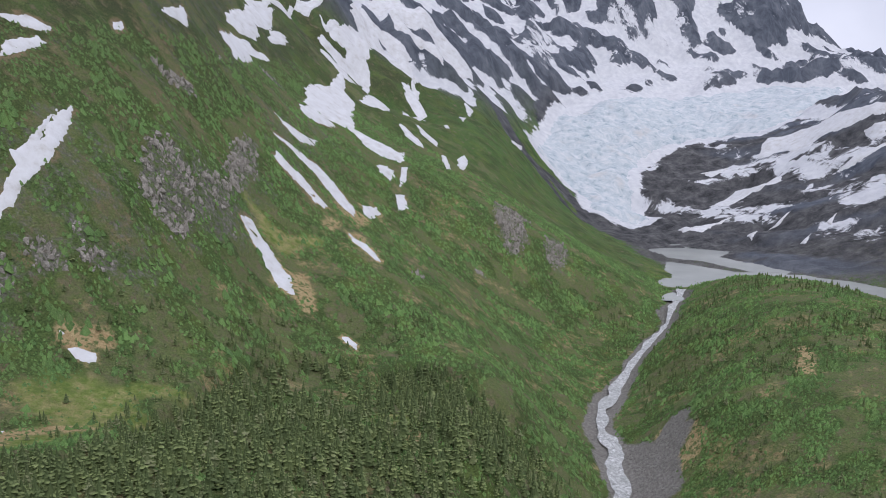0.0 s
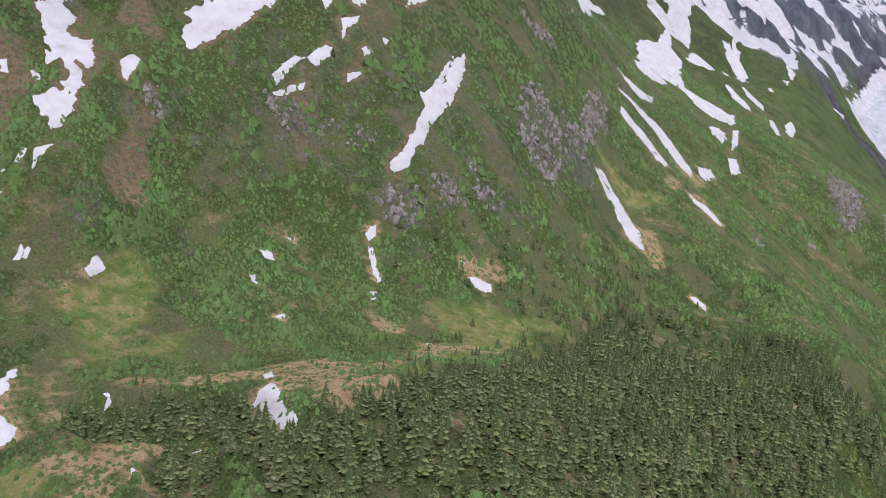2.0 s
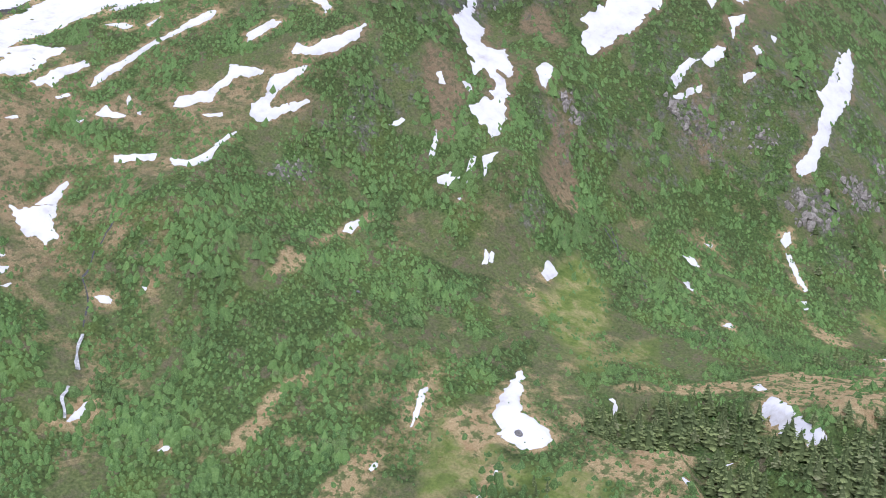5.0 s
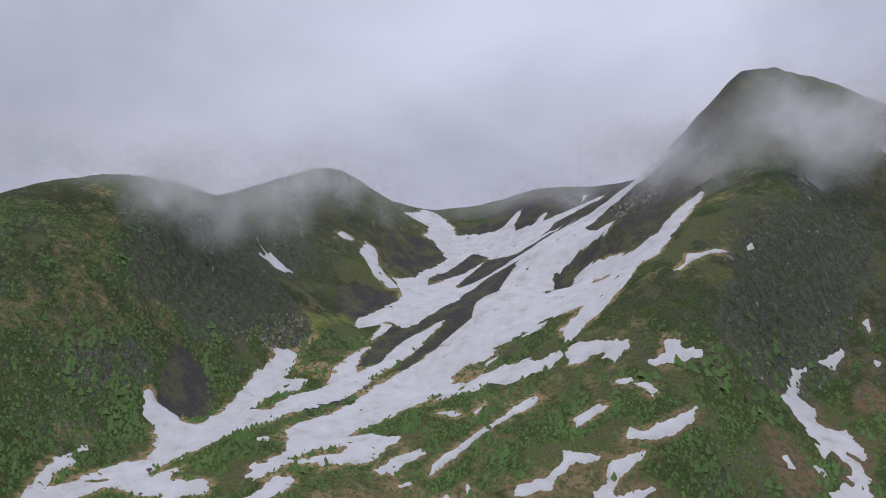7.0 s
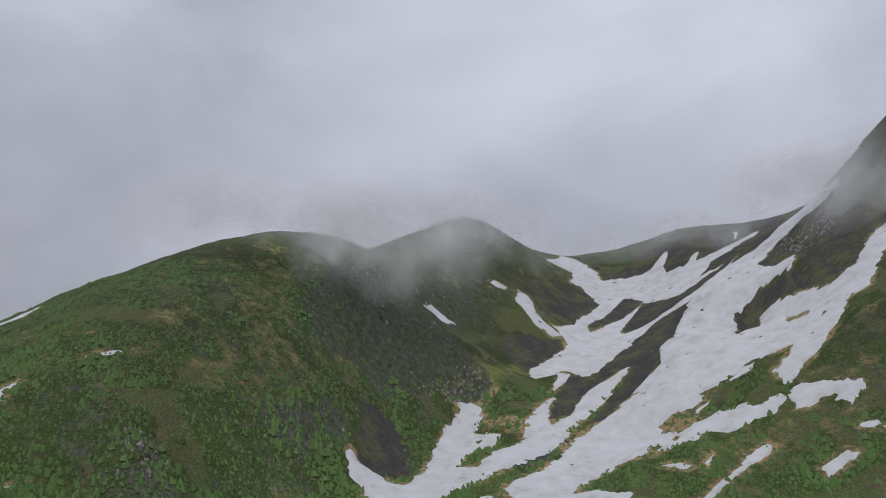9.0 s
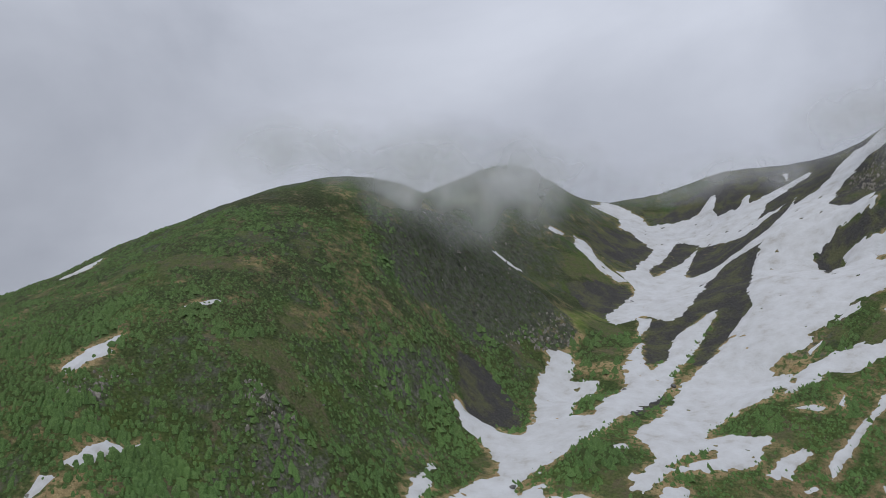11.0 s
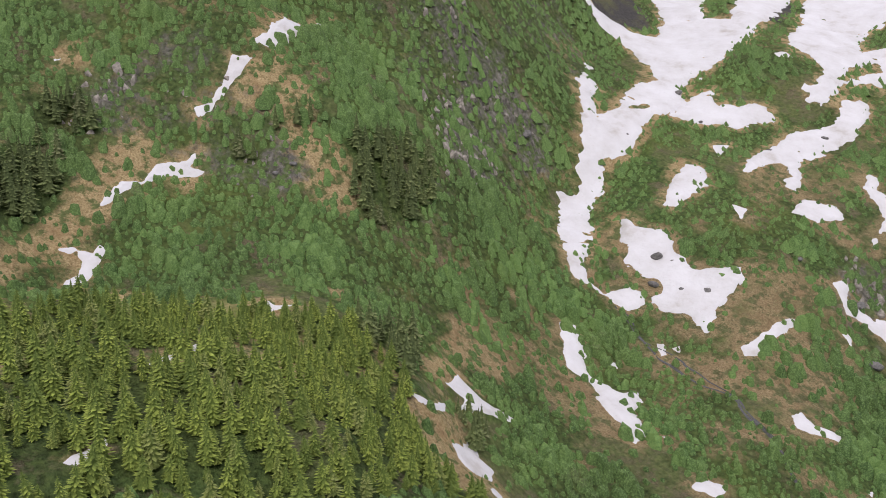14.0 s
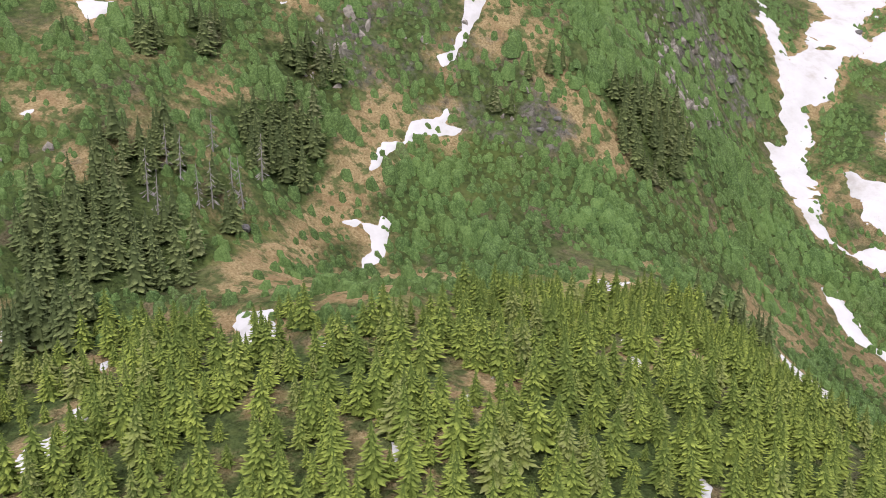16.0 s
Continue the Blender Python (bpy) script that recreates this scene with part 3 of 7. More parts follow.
SNOW_OUTLINES.append([(-710.2, -95.2), (-709.5, -89.2), (-709.5, -94.5)])
SNOW_OUTLINES.append([(-729.0, -36.8), (-736.5, -25.5), (-738.8, -13.5), (-741.0, -8.2), (-737.2, -11.2), (-736.5, -17.2), (-732.0, -15.8), (-727.5, -30.8), (-725.2, -36.8)])
SNOW_OUTLINES.append([(-744.8, 20.2), (-744.8, 36.8), (-742.5, 40.5), (-741.0, 26.2)])
SNOW_OUTLINES.append([(-888.8, 42.0), (-875.2, 31.5), (-879.0, 19.5), (-885.0, 16.5)])
SNOW_OUTLINES.append([(-260.2, 1065.8), (-256.5, 1113.0), (-249.8, 1120.5), (-242.2, 1095.8), (-233.2, 1116.8), (-229.5, 1109.2), (-235.5, 1077.8), (-245.2, 1062.0)])
SNOW_OUTLINES.append([(-260.2, 1170.0), (-251.2, 1190.2), (-240.8, 1212.8), (-233.2, 1232.2), (-230.2, 1185.8), (-232.5, 1149.0), (-241.5, 1139.2), (-250.5, 1152.0)])
SNOW_OUTLINES.append([(-231.8, 937.5), (-245.2, 1031.2), (-233.2, 1067.2), (-225.8, 1060.5), (-216.8, 1075.5), (-211.5, 1074.0), (-218.2, 1058.2), (-225.0, 1025.2), (-216.0, 1012.5), (-207.0, 930.0), (-210.0, 892.5), (-217.5, 909.0)])
SNOW_OUTLINES.append([(-252.8, 1218.0), (-224.2, 1345.5), (-220.5, 1272.8), (-232.5, 1250.2), (-242.2, 1221.0)])
SNOW_OUTLINES.append([(-226.5, 1155.0), (-219.8, 1174.5), (-208.5, 1185.8), (-210.8, 1168.5), (-221.2, 1143.8)])
SNOW_OUTLINES.append([(-169.5, 1343.2), (-162.8, 1396.5), (-152.2, 1461.0), (-135.0, 1473.0), (-122.2, 1452.0), (-117.0, 1419.0), (-122.2, 1376.2), (-130.5, 1344.8), (-126.8, 1377.8), (-129.8, 1412.2), (-144.8, 1386.8), (-157.5, 1346.2), (-168.0, 1329.0)])
SNOW_OUTLINES.append([(-180.8, 1299.8), (-171.0, 1320.0), (-162.0, 1313.2), (-145.5, 1310.2), (-127.5, 1281.8), (-132.0, 1257.8), (-142.5, 1243.5), (-152.2, 1264.5), (-165.8, 1276.5), (-177.0, 1287.0)])
SNOW_OUTLINES.append([(-148.5, 1192.5), (-145.5, 1235.2), (-135.0, 1225.5), (-134.2, 1189.5), (-128.2, 1162.5), (-114.8, 1158.8), (-126.8, 1134.8), (-140.2, 1125.8), (-159.8, 1110.0), (-170.2, 1110.0), (-164.2, 1144.5), (-151.5, 1161.0)])
SNOW_OUTLINES.append([(-170.2, 1089.8), (-156.8, 1092.8), (-140.2, 1069.5), (-122.2, 1121.2), (-114.8, 1118.2), (-112.5, 1067.2), (-96.8, 1041.8), (-81.0, 1049.2), (-63.8, 1050.0), (-53.2, 1043.2), (-46.5, 1064.2), (-45.8, 1018.5), (-54.8, 1010.2), (-68.2, 1014.8), (-88.5, 1017.8), (-110.2, 1039.5), (-123.0, 1035.8), (-137.2, 1043.2), (-153.0, 1038.8), (-163.5, 1056.0)])
SNOW_OUTLINES.append([(-163.5, 1002.0), (-156.8, 1020.0), (-145.5, 1007.2), (-126.8, 1014.8), (-133.5, 990.8), (-146.2, 969.8), (-155.2, 969.8)])
SNOW_OUTLINES.append([(-162.0, 871.5), (-153.0, 882.8), (-139.5, 902.2), (-132.0, 911.2), (-134.2, 886.5), (-142.5, 869.2), (-150.8, 869.2)])
SNOW_OUTLINES.append([(-160.5, 830.2), (-149.2, 841.5), (-134.2, 850.5), (-120.8, 849.0), (-106.5, 840.0), (-95.2, 836.2), (-83.2, 825.0), (-84.8, 812.2), (-97.5, 813.0), (-109.5, 823.5), (-123.8, 831.8), (-141.0, 838.5), (-153.0, 831.8)])
SNOW_OUTLINES.append([(-153.0, 789.0), (-144.8, 799.5), (-136.5, 794.2), (-123.8, 792.8), (-110.2, 788.2), (-104.2, 783.8), (-108.0, 774.8), (-120.8, 776.2), (-135.0, 784.5), (-147.0, 784.5)])
SNOW_OUTLINES.append([(-72.0, 972.8), (-63.0, 981.0), (-53.2, 969.8), (-58.5, 951.0), (-67.5, 954.0)])
SNOW_OUTLINES.append([(-46.5, 996.0), (-42.0, 1002.8), (-42.8, 971.2), (-48.0, 965.2)])
SNOW_OUTLINES.append([(-79.5, 840.8), (-67.5, 867.8), (-63.0, 861.8), (-70.5, 831.8), (-75.8, 833.2)])
SNOW_OUTLINES.append([(-51.0, 927.8), (-42.0, 939.8), (-36.8, 915.8), (-46.5, 899.2)])
SNOW_OUTLINES.append([(-84.0, 759.8), (-76.5, 752.2), (-66.8, 753.0), (-58.5, 743.2), (-52.5, 730.5), (-57.0, 728.2), (-67.5, 737.2), (-78.0, 742.5)])
SNOW_OUTLINES.append([(-72.8, 599.2), (-68.2, 603.8), (-60.8, 596.2), (-60.8, 588.0), (-68.2, 594.0)])
SNOW_OUTLINES.append([(-60.8, 1199.2), (-49.5, 1194.8), (-33.0, 1171.5), (-25.5, 1148.2), (-33.8, 1141.5), (-49.5, 1160.2)])
SNOW_OUTLINES.append([(-39.8, 1249.5), (-27.0, 1236.0), (-12.8, 1213.5), (-6.8, 1200.0), (-18.8, 1199.2), (-30.8, 1218.0)])
SNOW_OUTLINES.append([(-3.0, 1158.0), (4.5, 1159.5), (9.8, 1102.5), (4.5, 1088.2)])
SNOW_OUTLINES.append([(18.8, 1187.2), (30.8, 1239.0), (34.5, 1201.5), (27.0, 1140.8), (21.0, 1138.5)])
SNOW_OUTLINES.append([(-110.2, 1194.0), (-99.0, 1241.2), (-80.2, 1266.0), (-75.0, 1235.2), (-90.0, 1223.2)])
SNOW_OUTLINES.append([(-64.5, 1392.0), (-48.0, 1384.5), (-33.8, 1338.0), (-24.8, 1326.8), (-36.8, 1306.5), (-53.2, 1341.8), (-60.0, 1363.5)])
SNOW_OUTLINES.append([(-54.0, 1512.0), (-39.8, 1487.2), (-40.5, 1434.8), (-50.2, 1446.0)])
SNOW_OUTLINES.append([(36.8, 1578.8), (54.0, 1560.0), (45.0, 1515.0)])
SNOW_OUTLINES.append([(26.2, 1437.0), (38.2, 1461.0), (32.2, 1407.0)])
SNOW_OUTLINES.append([(0.8, 1349.2), (6.8, 1368.0), (9.8, 1337.2), (3.8, 1325.2)])
SNOW_OUTLINES.append([(127.5, 1626.0), (153.0, 1677.8), (142.5, 1617.8), (125.2, 1563.0)])
SNOW_OUTLINES.append([(-163.5, 1574.2), (-137.2, 1616.2), (-105.8, 1605.8), (-81.0, 1608.8), (-66.0, 1624.5), (-53.2, 1614.0), (-68.2, 1548.8), (-82.5, 1548.0), (-102.0, 1542.0), (-127.5, 1557.0), (-147.0, 1558.5)])
SNOW_OUTLINES.append([(-142.5, 1683.0), (-120.0, 1824.0), (-74.2, 1823.2), (-27.8, 1827.0), (18.8, 1828.5), (58.5, 1790.2), (60.0, 1728.8), (33.8, 1699.5), (6.8, 1692.8), (-26.2, 1706.2), (-69.0, 1692.8), (-100.5, 1686.8), (-126.8, 1683.8)])
SNOW_OUTLINES.append([(-201.0, 1451.2), (-190.5, 1444.5), (-180.8, 1475.2), (-172.5, 1482.0), (-177.8, 1447.5), (-188.2, 1423.5)])
SNOW_OUTLINES.append([(-226.5, 1335.0), (-210.8, 1366.5), (-201.8, 1335.0), (-213.0, 1325.2)])
SNOW_OUTLINES.append([(-264.8, 714.8), (-262.5, 729.0), (-258.8, 720.8), (-259.5, 711.0)])
SNOW_OUTLINES.append([(-254.2, 802.5), (-248.2, 827.2), (-246.8, 850.5), (-240.8, 837.0), (-237.0, 831.8), (-240.0, 820.5), (-246.0, 816.8)])
SNOW_OUTLINES.append([(517.5, 1680.8), (573.8, 1703.2), (663.0, 1710.0), (651.8, 1665.0), (591.0, 1657.5), (540.0, 1632.0), (513.8, 1650.0)])
SNOW_OUTLINES.append([(415.5, 1520.2), (464.2, 1553.2), (531.0, 1572.0), (482.2, 1543.5), (450.8, 1503.8), (420.0, 1500.0)])
SNOW_OUTLINES.append([(504.0, 1429.5), (528.8, 1448.2), (503.2, 1400.2)])
SNOW_OUTLINES.append([(553.5, 1332.0), (582.0, 1360.5), (556.5, 1319.2)])
SNOW_OUTLINES.append([(721.5, 1936.5), (757.5, 1904.2), (815.2, 1818.0), (868.5, 1722.8), (858.0, 1701.8), (799.5, 1730.2), (750.0, 1767.8), (720.0, 1746.0), (712.5, 1815.0), (664.5, 1842.8), (699.0, 1907.2)])
SNOW_OUTLINES.append([(714.8, 1602.0), (767.2, 1608.0), (810.8, 1598.2), (805.5, 1586.2), (749.2, 1589.2)])
SNOW_OUTLINES.append([(813.0, 1688.2), (845.2, 1673.2), (821.2, 1620.8), (801.8, 1641.0)])
SNOW_OUTLINES.append([(559.5, 1481.2), (607.5, 1506.8), (578.2, 1480.5)])
SNOW_OUTLINES.append([(545.2, 1838.2), (606.8, 1845.0), (561.0, 1812.0)])
SNOW_OUTLINES.append([(645.0, 1414.5), (618.0, 1372.5), (617.2, 1386.8)])
SNOW_OUTLINES.append([(-703.2, 147.4), (-705.0, 154.7), (-698.2, 152.6), (-694.8, 160.5), (-674.8, 165.4), (-678.2, 182.6), (-700.1, 207.4), (-708.9, 221.2), (-716.1, 238.3), (-724.5, 253.6), (-724.2, 264.9), (-717.3, 267.0), (-708.9, 256.7), (-703.2, 246.6), (-696.3, 247.9), (-688.8, 251.9), (-685.2, 242.7), (-673.5, 208.0), (-665.5, 196.0), (-655.5, 199.6), (-668.4, 250.8), (-682.3, 272.0), (-694.4, 301.1), (-695.8, 312.7), (-680.0, 285.2), (-666.6, 276.9), (-669.4, 299.9), (-682.5, 329.2), (-675.3, 345.1), (-667.1, 356.9), (-663.3, 336.3), (-662.8, 315.6), (-655.7, 281.0), (-647.1, 262.6), (-641.6, 220.2), (-640.2, 195.9), (-637.1, 170.6), (-638.4, 145.0), (-642.5, 125.3), (-634.0, 115.2), (-635.1, 100.0), (-643.6, 86.2), (-650.3, 101.3), (-650.4, 120.7), (-659.9, 132.9), (-680.5, 143.1), (-691.8, 142.3)])
SNOW_OUTLINES.append([(-635.8, 117.7), (-632.3, 131.9), (-624.9, 122.7), (-609.7, 135.1), (-605.4, 128.2), (-612.8, 116.0), (-628.3, 103.7), (-635.1, 100.0)])
SNOW_OUTLINES.append([(-624.0, 189.3), (-631.1, 232.4), (-641.5, 273.8), (-640.3, 303.5), (-645.7, 335.0), (-642.5, 359.7), (-646.8, 392.7), (-667.1, 452.2), (-636.3, 457.7), (-635.8, 453.3), (-609.4, 394.1), (-613.1, 447.9), (-612.0, 451.5), (-601.5, 443.1), (-577.7, 365.7), (-585.1, 348.4), (-591.2, 319.8), (-599.4, 309.2), (-606.6, 296.9), (-595.5, 297.1), (-590.5, 286.8), (-586.1, 255.4), (-596.1, 247.8), (-605.5, 238.7), (-599.8, 202.1), (-592.6, 218.7), (-575.3, 222.6), (-572.4, 213.2), (-571.4, 198.7), (-577.5, 185.3), (-580.1, 176.2), (-585.0, 175.5), (-593.2, 163.9), (-591.7, 157.8), (-593.2, 147.9), (-598.6, 143.5), (-602.6, 151.9), (-600.8, 168.2), (-608.9, 176.2), (-621.0, 183.9)])
SNOW_OUTLINES.append([(-588.3, 286.3), (-586.7, 302.6), (-571.9, 315.4), (-563.9, 322.4), (-559.1, 307.2), (-574.6, 295.8), (-577.8, 268.0), (-580.5, 253.2)])
SNOW_OUTLINES.append([(-587.0, 138.3), (-587.6, 150.3), (-583.9, 159.5), (-579.7, 159.6), (-578.8, 146.4)])
SNOW_OUTLINES.append([(-591.0, 311.4), (-585.6, 321.2), (-584.9, 319.2), (-588.6, 310.4)])
SNOW_OUTLINES.append([(-583.9, 336.2), (-580.0, 351.6), (-575.0, 357.2), (-572.6, 349.6), (-580.3, 340.3)])
SNOW_OUTLINES.append([(-621.1, 167.4), (-618.1, 173.8), (-614.7, 168.9), (-618.3, 164.3)])
SNOW_OUTLINES.append([(-720.2, 347.5), (-708.8, 347.5), (-704.4, 337.2), (-702.0, 318.8)])
SNOW_OUTLINES.append([(-883.2, 534.1), (-917.5, 604.8), (-876.5, 590.6), (-860.6, 586.8), (-843.0, 572.1), (-838.7, 586.4), (-826.0, 594.7), (-806.4, 607.4), (-800.6, 623.6), (-793.8, 623.2), (-787.9, 601.1), (-778.1, 593.4), (-760.7, 595.8), (-760.5, 614.3), (-754.8, 613.2), (-749.1, 596.8), (-740.2, 608.1), (-724.5, 626.3), (-711.0, 655.4), (-704.9, 625.5), (-715.0, 612.2), (-728.0, 588.4), (-723.1, 551.7), (-706.1, 464.7), (-711.8, 429.7), (-693.9, 376.0), (-691.4, 350.8), (-700.8, 346.6), (-719.1, 351.6), (-725.7, 328.6), (-742.7, 339.1), (-746.9, 368.7), (-753.9, 399.4), (-766.0, 413.2), (-781.7, 418.6), (-780.7, 441.3), (-795.9, 482.4), (-809.3, 519.6), (-839.4, 532.6), (-846.5, 524.3), (-866.0, 553.7), (-875.3, 541.8)])
SNOW_OUTLINES.append([(-723.1, 551.7), (-695.5, 573.8), (-680.5, 529.9), (-666.7, 594.0), (-671.1, 668.1), (-628.5, 612.6), (-600.1, 588.8), (-590.2, 579.3), (-598.6, 580.4), (-614.9, 575.8), (-632.2, 576.3), (-649.5, 545.7), (-651.6, 499.6), (-666.6, 481.4), (-683.2, 467.0), (-706.1, 464.7), (-715.5, 449.5)])
SNOW_OUTLINES.append([(-812.7, 405.9), (-828.4, 429.5), (-822.6, 437.4), (-797.4, 415.5), (-781.9, 413.7), (-769.3, 413.0), (-771.5, 403.2), (-789.0, 401.0)])
SNOW_OUTLINES.append([(-632.8, 362.3), (-666.9, 441.2), (-667.8, 459.4), (-661.6, 468.0), (-661.3, 484.2), (-648.8, 491.7), (-625.2, 493.1), (-600.2, 490.4), (-603.3, 472.1), (-625.6, 474.4), (-629.8, 467.9), (-637.4, 453.5), (-616.2, 405.7), (-604.8, 389.5), (-601.5, 397.0), (-614.3, 451.7), (-602.3, 451.7), (-582.9, 450.6), (-563.0, 446.8), (-542.1, 363.4), (-554.4, 362.1), (-557.2, 368.8), (-576.8, 359.8), (-587.9, 345.7)])
SNOW_OUTLINES.append([(-671.7, 307.4), (-679.4, 339.7), (-664.4, 354.3), (-663.6, 330.9), (-657.2, 300.5), (-662.2, 291.6)])
SNOW_OUTLINES.append([(-740.8, 661.7), (-734.4, 660.4), (-727.0, 637.2)])
SNOW_OUTLINES.append([(-831.5, 395.4), (-836.8, 406.9), (-828.4, 413.0), (-823.1, 397.2)])
SNOW_OUTLINES.append([(-793.5, 283.5), (-818.0, 314.3), (-804.2, 326.0), (-804.5, 319.9)])
SNOW_OUTLINES.append([(-627.0, 17.4), (-640.6, 36.4), (-643.6, 38.9), (-641.8, 43.0), (-638.6, 44.3), (-640.8, 49.2), (-644.8, 52.8), (-645.9, 57.5), (-653.3, 69.9), (-659.7, 76.8), (-672.6, 99.4), (-672.9, 105.0), (-662.0, 93.3), (-650.4, 74.5), (-648.5, 85.3), (-655.1, 111.5), (-650.4, 127.2), (-639.9, 115.3), (-635.0, 80.2), (-634.3, 67.4), (-636.7, 59.2), (-633.5, 51.8), (-632.2, 44.8), (-627.5, 34.8), (-621.6, 27.3)])
SNOW_OUTLINES.append([(-599.8, 89.1), (-601.2, 97.2), (-599.0, 116.5), (-596.7, 127.3), (-591.5, 132.8), (-586.0, 141.0), (-585.3, 149.7), (-589.3, 151.5), (-586.5, 157.7), (-579.5, 158.1), (-578.1, 151.2), (-577.5, 139.0), (-580.8, 129.6), (-583.6, 122.7), (-584.9, 112.8), (-591.2, 116.5), (-587.3, 108.6), (-582.9, 99.6), (-582.9, 90.9), (-586.1, 90.1), (-588.4, 100.3), (-593.7, 106.3), (-595.9, 98.7), (-597.9, 91.2)])
SNOW_OUTLINES.append([(-611.4, 53.5), (-616.1, 67.3), (-617.0, 78.5), (-609.9, 79.9), (-605.4, 70.1), (-606.8, 62.7), (-607.9, 55.0)])
SNOW_OUTLINES.append([(-579.1, 78.1), (-578.5, 88.0), (-569.7, 93.0), (-565.9, 89.2), (-571.8, 80.0)])
SNOW_OUTLINES.append([(-565.8, 108.7), (-567.9, 118.5), (-563.9, 117.3), (-562.4, 110.4), (-554.6, 108.0), (-554.6, 101.4), (-552.7, 103.1), (-553.4, 94.0), (-556.0, 89.6), (-555.9, 98.2), (-560.8, 103.5)])
SNOW_OUTLINES.append([(-564.7, 195.8), (-564.7, 211.9), (-560.1, 224.1), (-557.7, 216.9), (-561.3, 206.7), (-560.8, 195.9)])
SNOW_OUTLINES.append([(-615.1, 96.3), (-610.3, 102.0), (-610.0, 90.6)])
SNOW_OUTLINES.append([(-594.2, 66.5), (-589.6, 68.5), (-589.1, 61.4)])
SNOW_OUTLINES.append([(-627.1, 17.5), (-616.4, 7.7), (-612.2, 10.0), (-605.2, 10.6), (-599.8, 11.0), (-597.7, 16.7), (-600.1, 20.0), (-604.5, 19.1), (-608.4, 10.9), (-613.1, 11.1), (-617.7, 14.8), (-620.9, 26.4)])
SNOW_OUTLINES.append([(-610.2, -9.9), (-605.9, -6.4), (-600.8, -10.8), (-597.4, -17.2), (-592.1, -19.5), (-585.7, -19.2), (-582.5, -15.2), (-579.5, -18.3), (-579.3, -23.5), (-576.8, -25.8), (-571.4, -28.9), (-572.5, -34.5), (-576.7, -30.7), (-580.2, -30.8), (-587.0, -27.2), (-591.8, -22.2), (-598.2, -23.4)])
SNOW_OUTLINES.append([(-608.6, 25.5), (-615.7, 31.8), (-620.9, 40.6), (-612.1, 41.4), (-605.4, 44.8), (-601.7, 41.5), (-597.4, 37.4), (-591.9, 35.5), (-580.2, 40.7), (-577.3, 38.2), (-579.5, 31.0), (-579.6, 25.1), (-579.0, 17.1), (-585.4, 19.8), (-594.2, 18.8), (-598.0, 20.1), (-594.3, 24.9), (-598.6, 26.9), (-604.8, 25.3)])
SNOW_OUTLINES.append([(-569.1, 17.5), (-567.2, 23.5), (-565.2, 28.7), (-562.5, 37.1), (-560.7, 36.2), (-563.1, 29.3), (-563.0, 24.9), (-565.0, 21.9), (-564.1, 18.4), (-567.3, 15.6)])
SNOW_OUTLINES.append([(-559.2, 58.8), (-557.0, 65.1), (-555.1, 63.8), (-554.5, 58.6), (-549.8, 59.6), (-546.9, 61.4), (-543.4, 67.3), (-544.3, 70.7), (-540.7, 75.0), (-537.8, 74.8), (-537.1, 69.4), (-540.3, 68.6), (-541.3, 65.4), (-539.4, 59.7), (-539.9, 55.3), (-543.6, 56.8), (-549.3, 55.7), (-552.9, 52.8), (-556.0, 56.2)])
SNOW_OUTLINES.append([(-549.7, 2.3), (-548.8, 6.7), (-544.8, 4.3), (-537.7, 8.4), (-538.5, 4.7), (-543.0, 1.0), (-547.2, -1.2)])
SNOW_OUTLINES.append([(-520.0, 66.5), (-516.9, 70.0), (-513.9, 78.3), (-508.3, 61.1), (-513.8, 67.2)])
SNOW_OUTLINES.append([(-588.7, 6.4), (-586.8, 8.1), (-584.2, 4.4), (-585.1, 2.4)])
SNOW_OUTLINES.append([(-584.6, 7.2), (-583.3, 10.1), (-581.3, 7.1)])
SNOW_OUTLINES.append([(-556.6, -39.2), (-555.2, -35.2), (-550.9, -33.7), (-550.8, -36.9), (-555.0, -40.0)])
SNOW_OUTLINES.append([(-534.8, 96.6), (-534.7, 99.5), (-531.9, 98.7), (-532.8, 96.2)])
SNOW_OUTLINES.append([(-551.6, 45.1), (-549.7, 47.4), (-548.7, 44.2)])
SNOW_OUTLINES.append([(-556.4, 86.1), (-555.4, 88.2), (-554.4, 82.9)])
SNOW_OUTLINES.append([(-594.5, -10.9), (-592.5, -9.1), (-590.8, -10.3), (-592.4, -11.8)])
SNOW_OUTLINES.append([(-568.7, -27.9), (-567.0, -27.1), (-566.3, -28.5)])
SNOW_OUTLINES.append([(-529.0, -6.5), (-528.3, -4.8), (-527.4, -7.3)])
SNOW_OUTLINES.append([(-597.6, -86.7), (-594.2, -85.9), (-592.4, -83.4), (-593.6, -77.3), (-591.1, -80.4), (-591.1, -83.4), (-592.7, -86.1), (-595.2, -87.1)])
SNOW_OUTLINES.append([(-599.5, -69.1), (-602.3, -63.3), (-598.9, -62.7), (-595.4, -62.3), (-590.8, -56.4), (-590.9, -59.3), (-592.5, -65.0), (-594.5, -67.8)])
SNOW_OUTLINES.append([(-585.4, -85.2), (-587.1, -75.5), (-583.3, -78.8), (-580.8, -78.4), (-578.9, -81.7), (-580.4, -84.5), (-582.9, -86.3)])
SNOW_OUTLINES.append([(-576.3, -85.5), (-577.0, -82.8), (-574.0, -83.5), (-572.4, -86.9)])
SNOW_OUTLINES.append([(-571.6, -82.2), (-571.6, -76.8), (-570.0, -77.9), (-570.0, -83.1)])
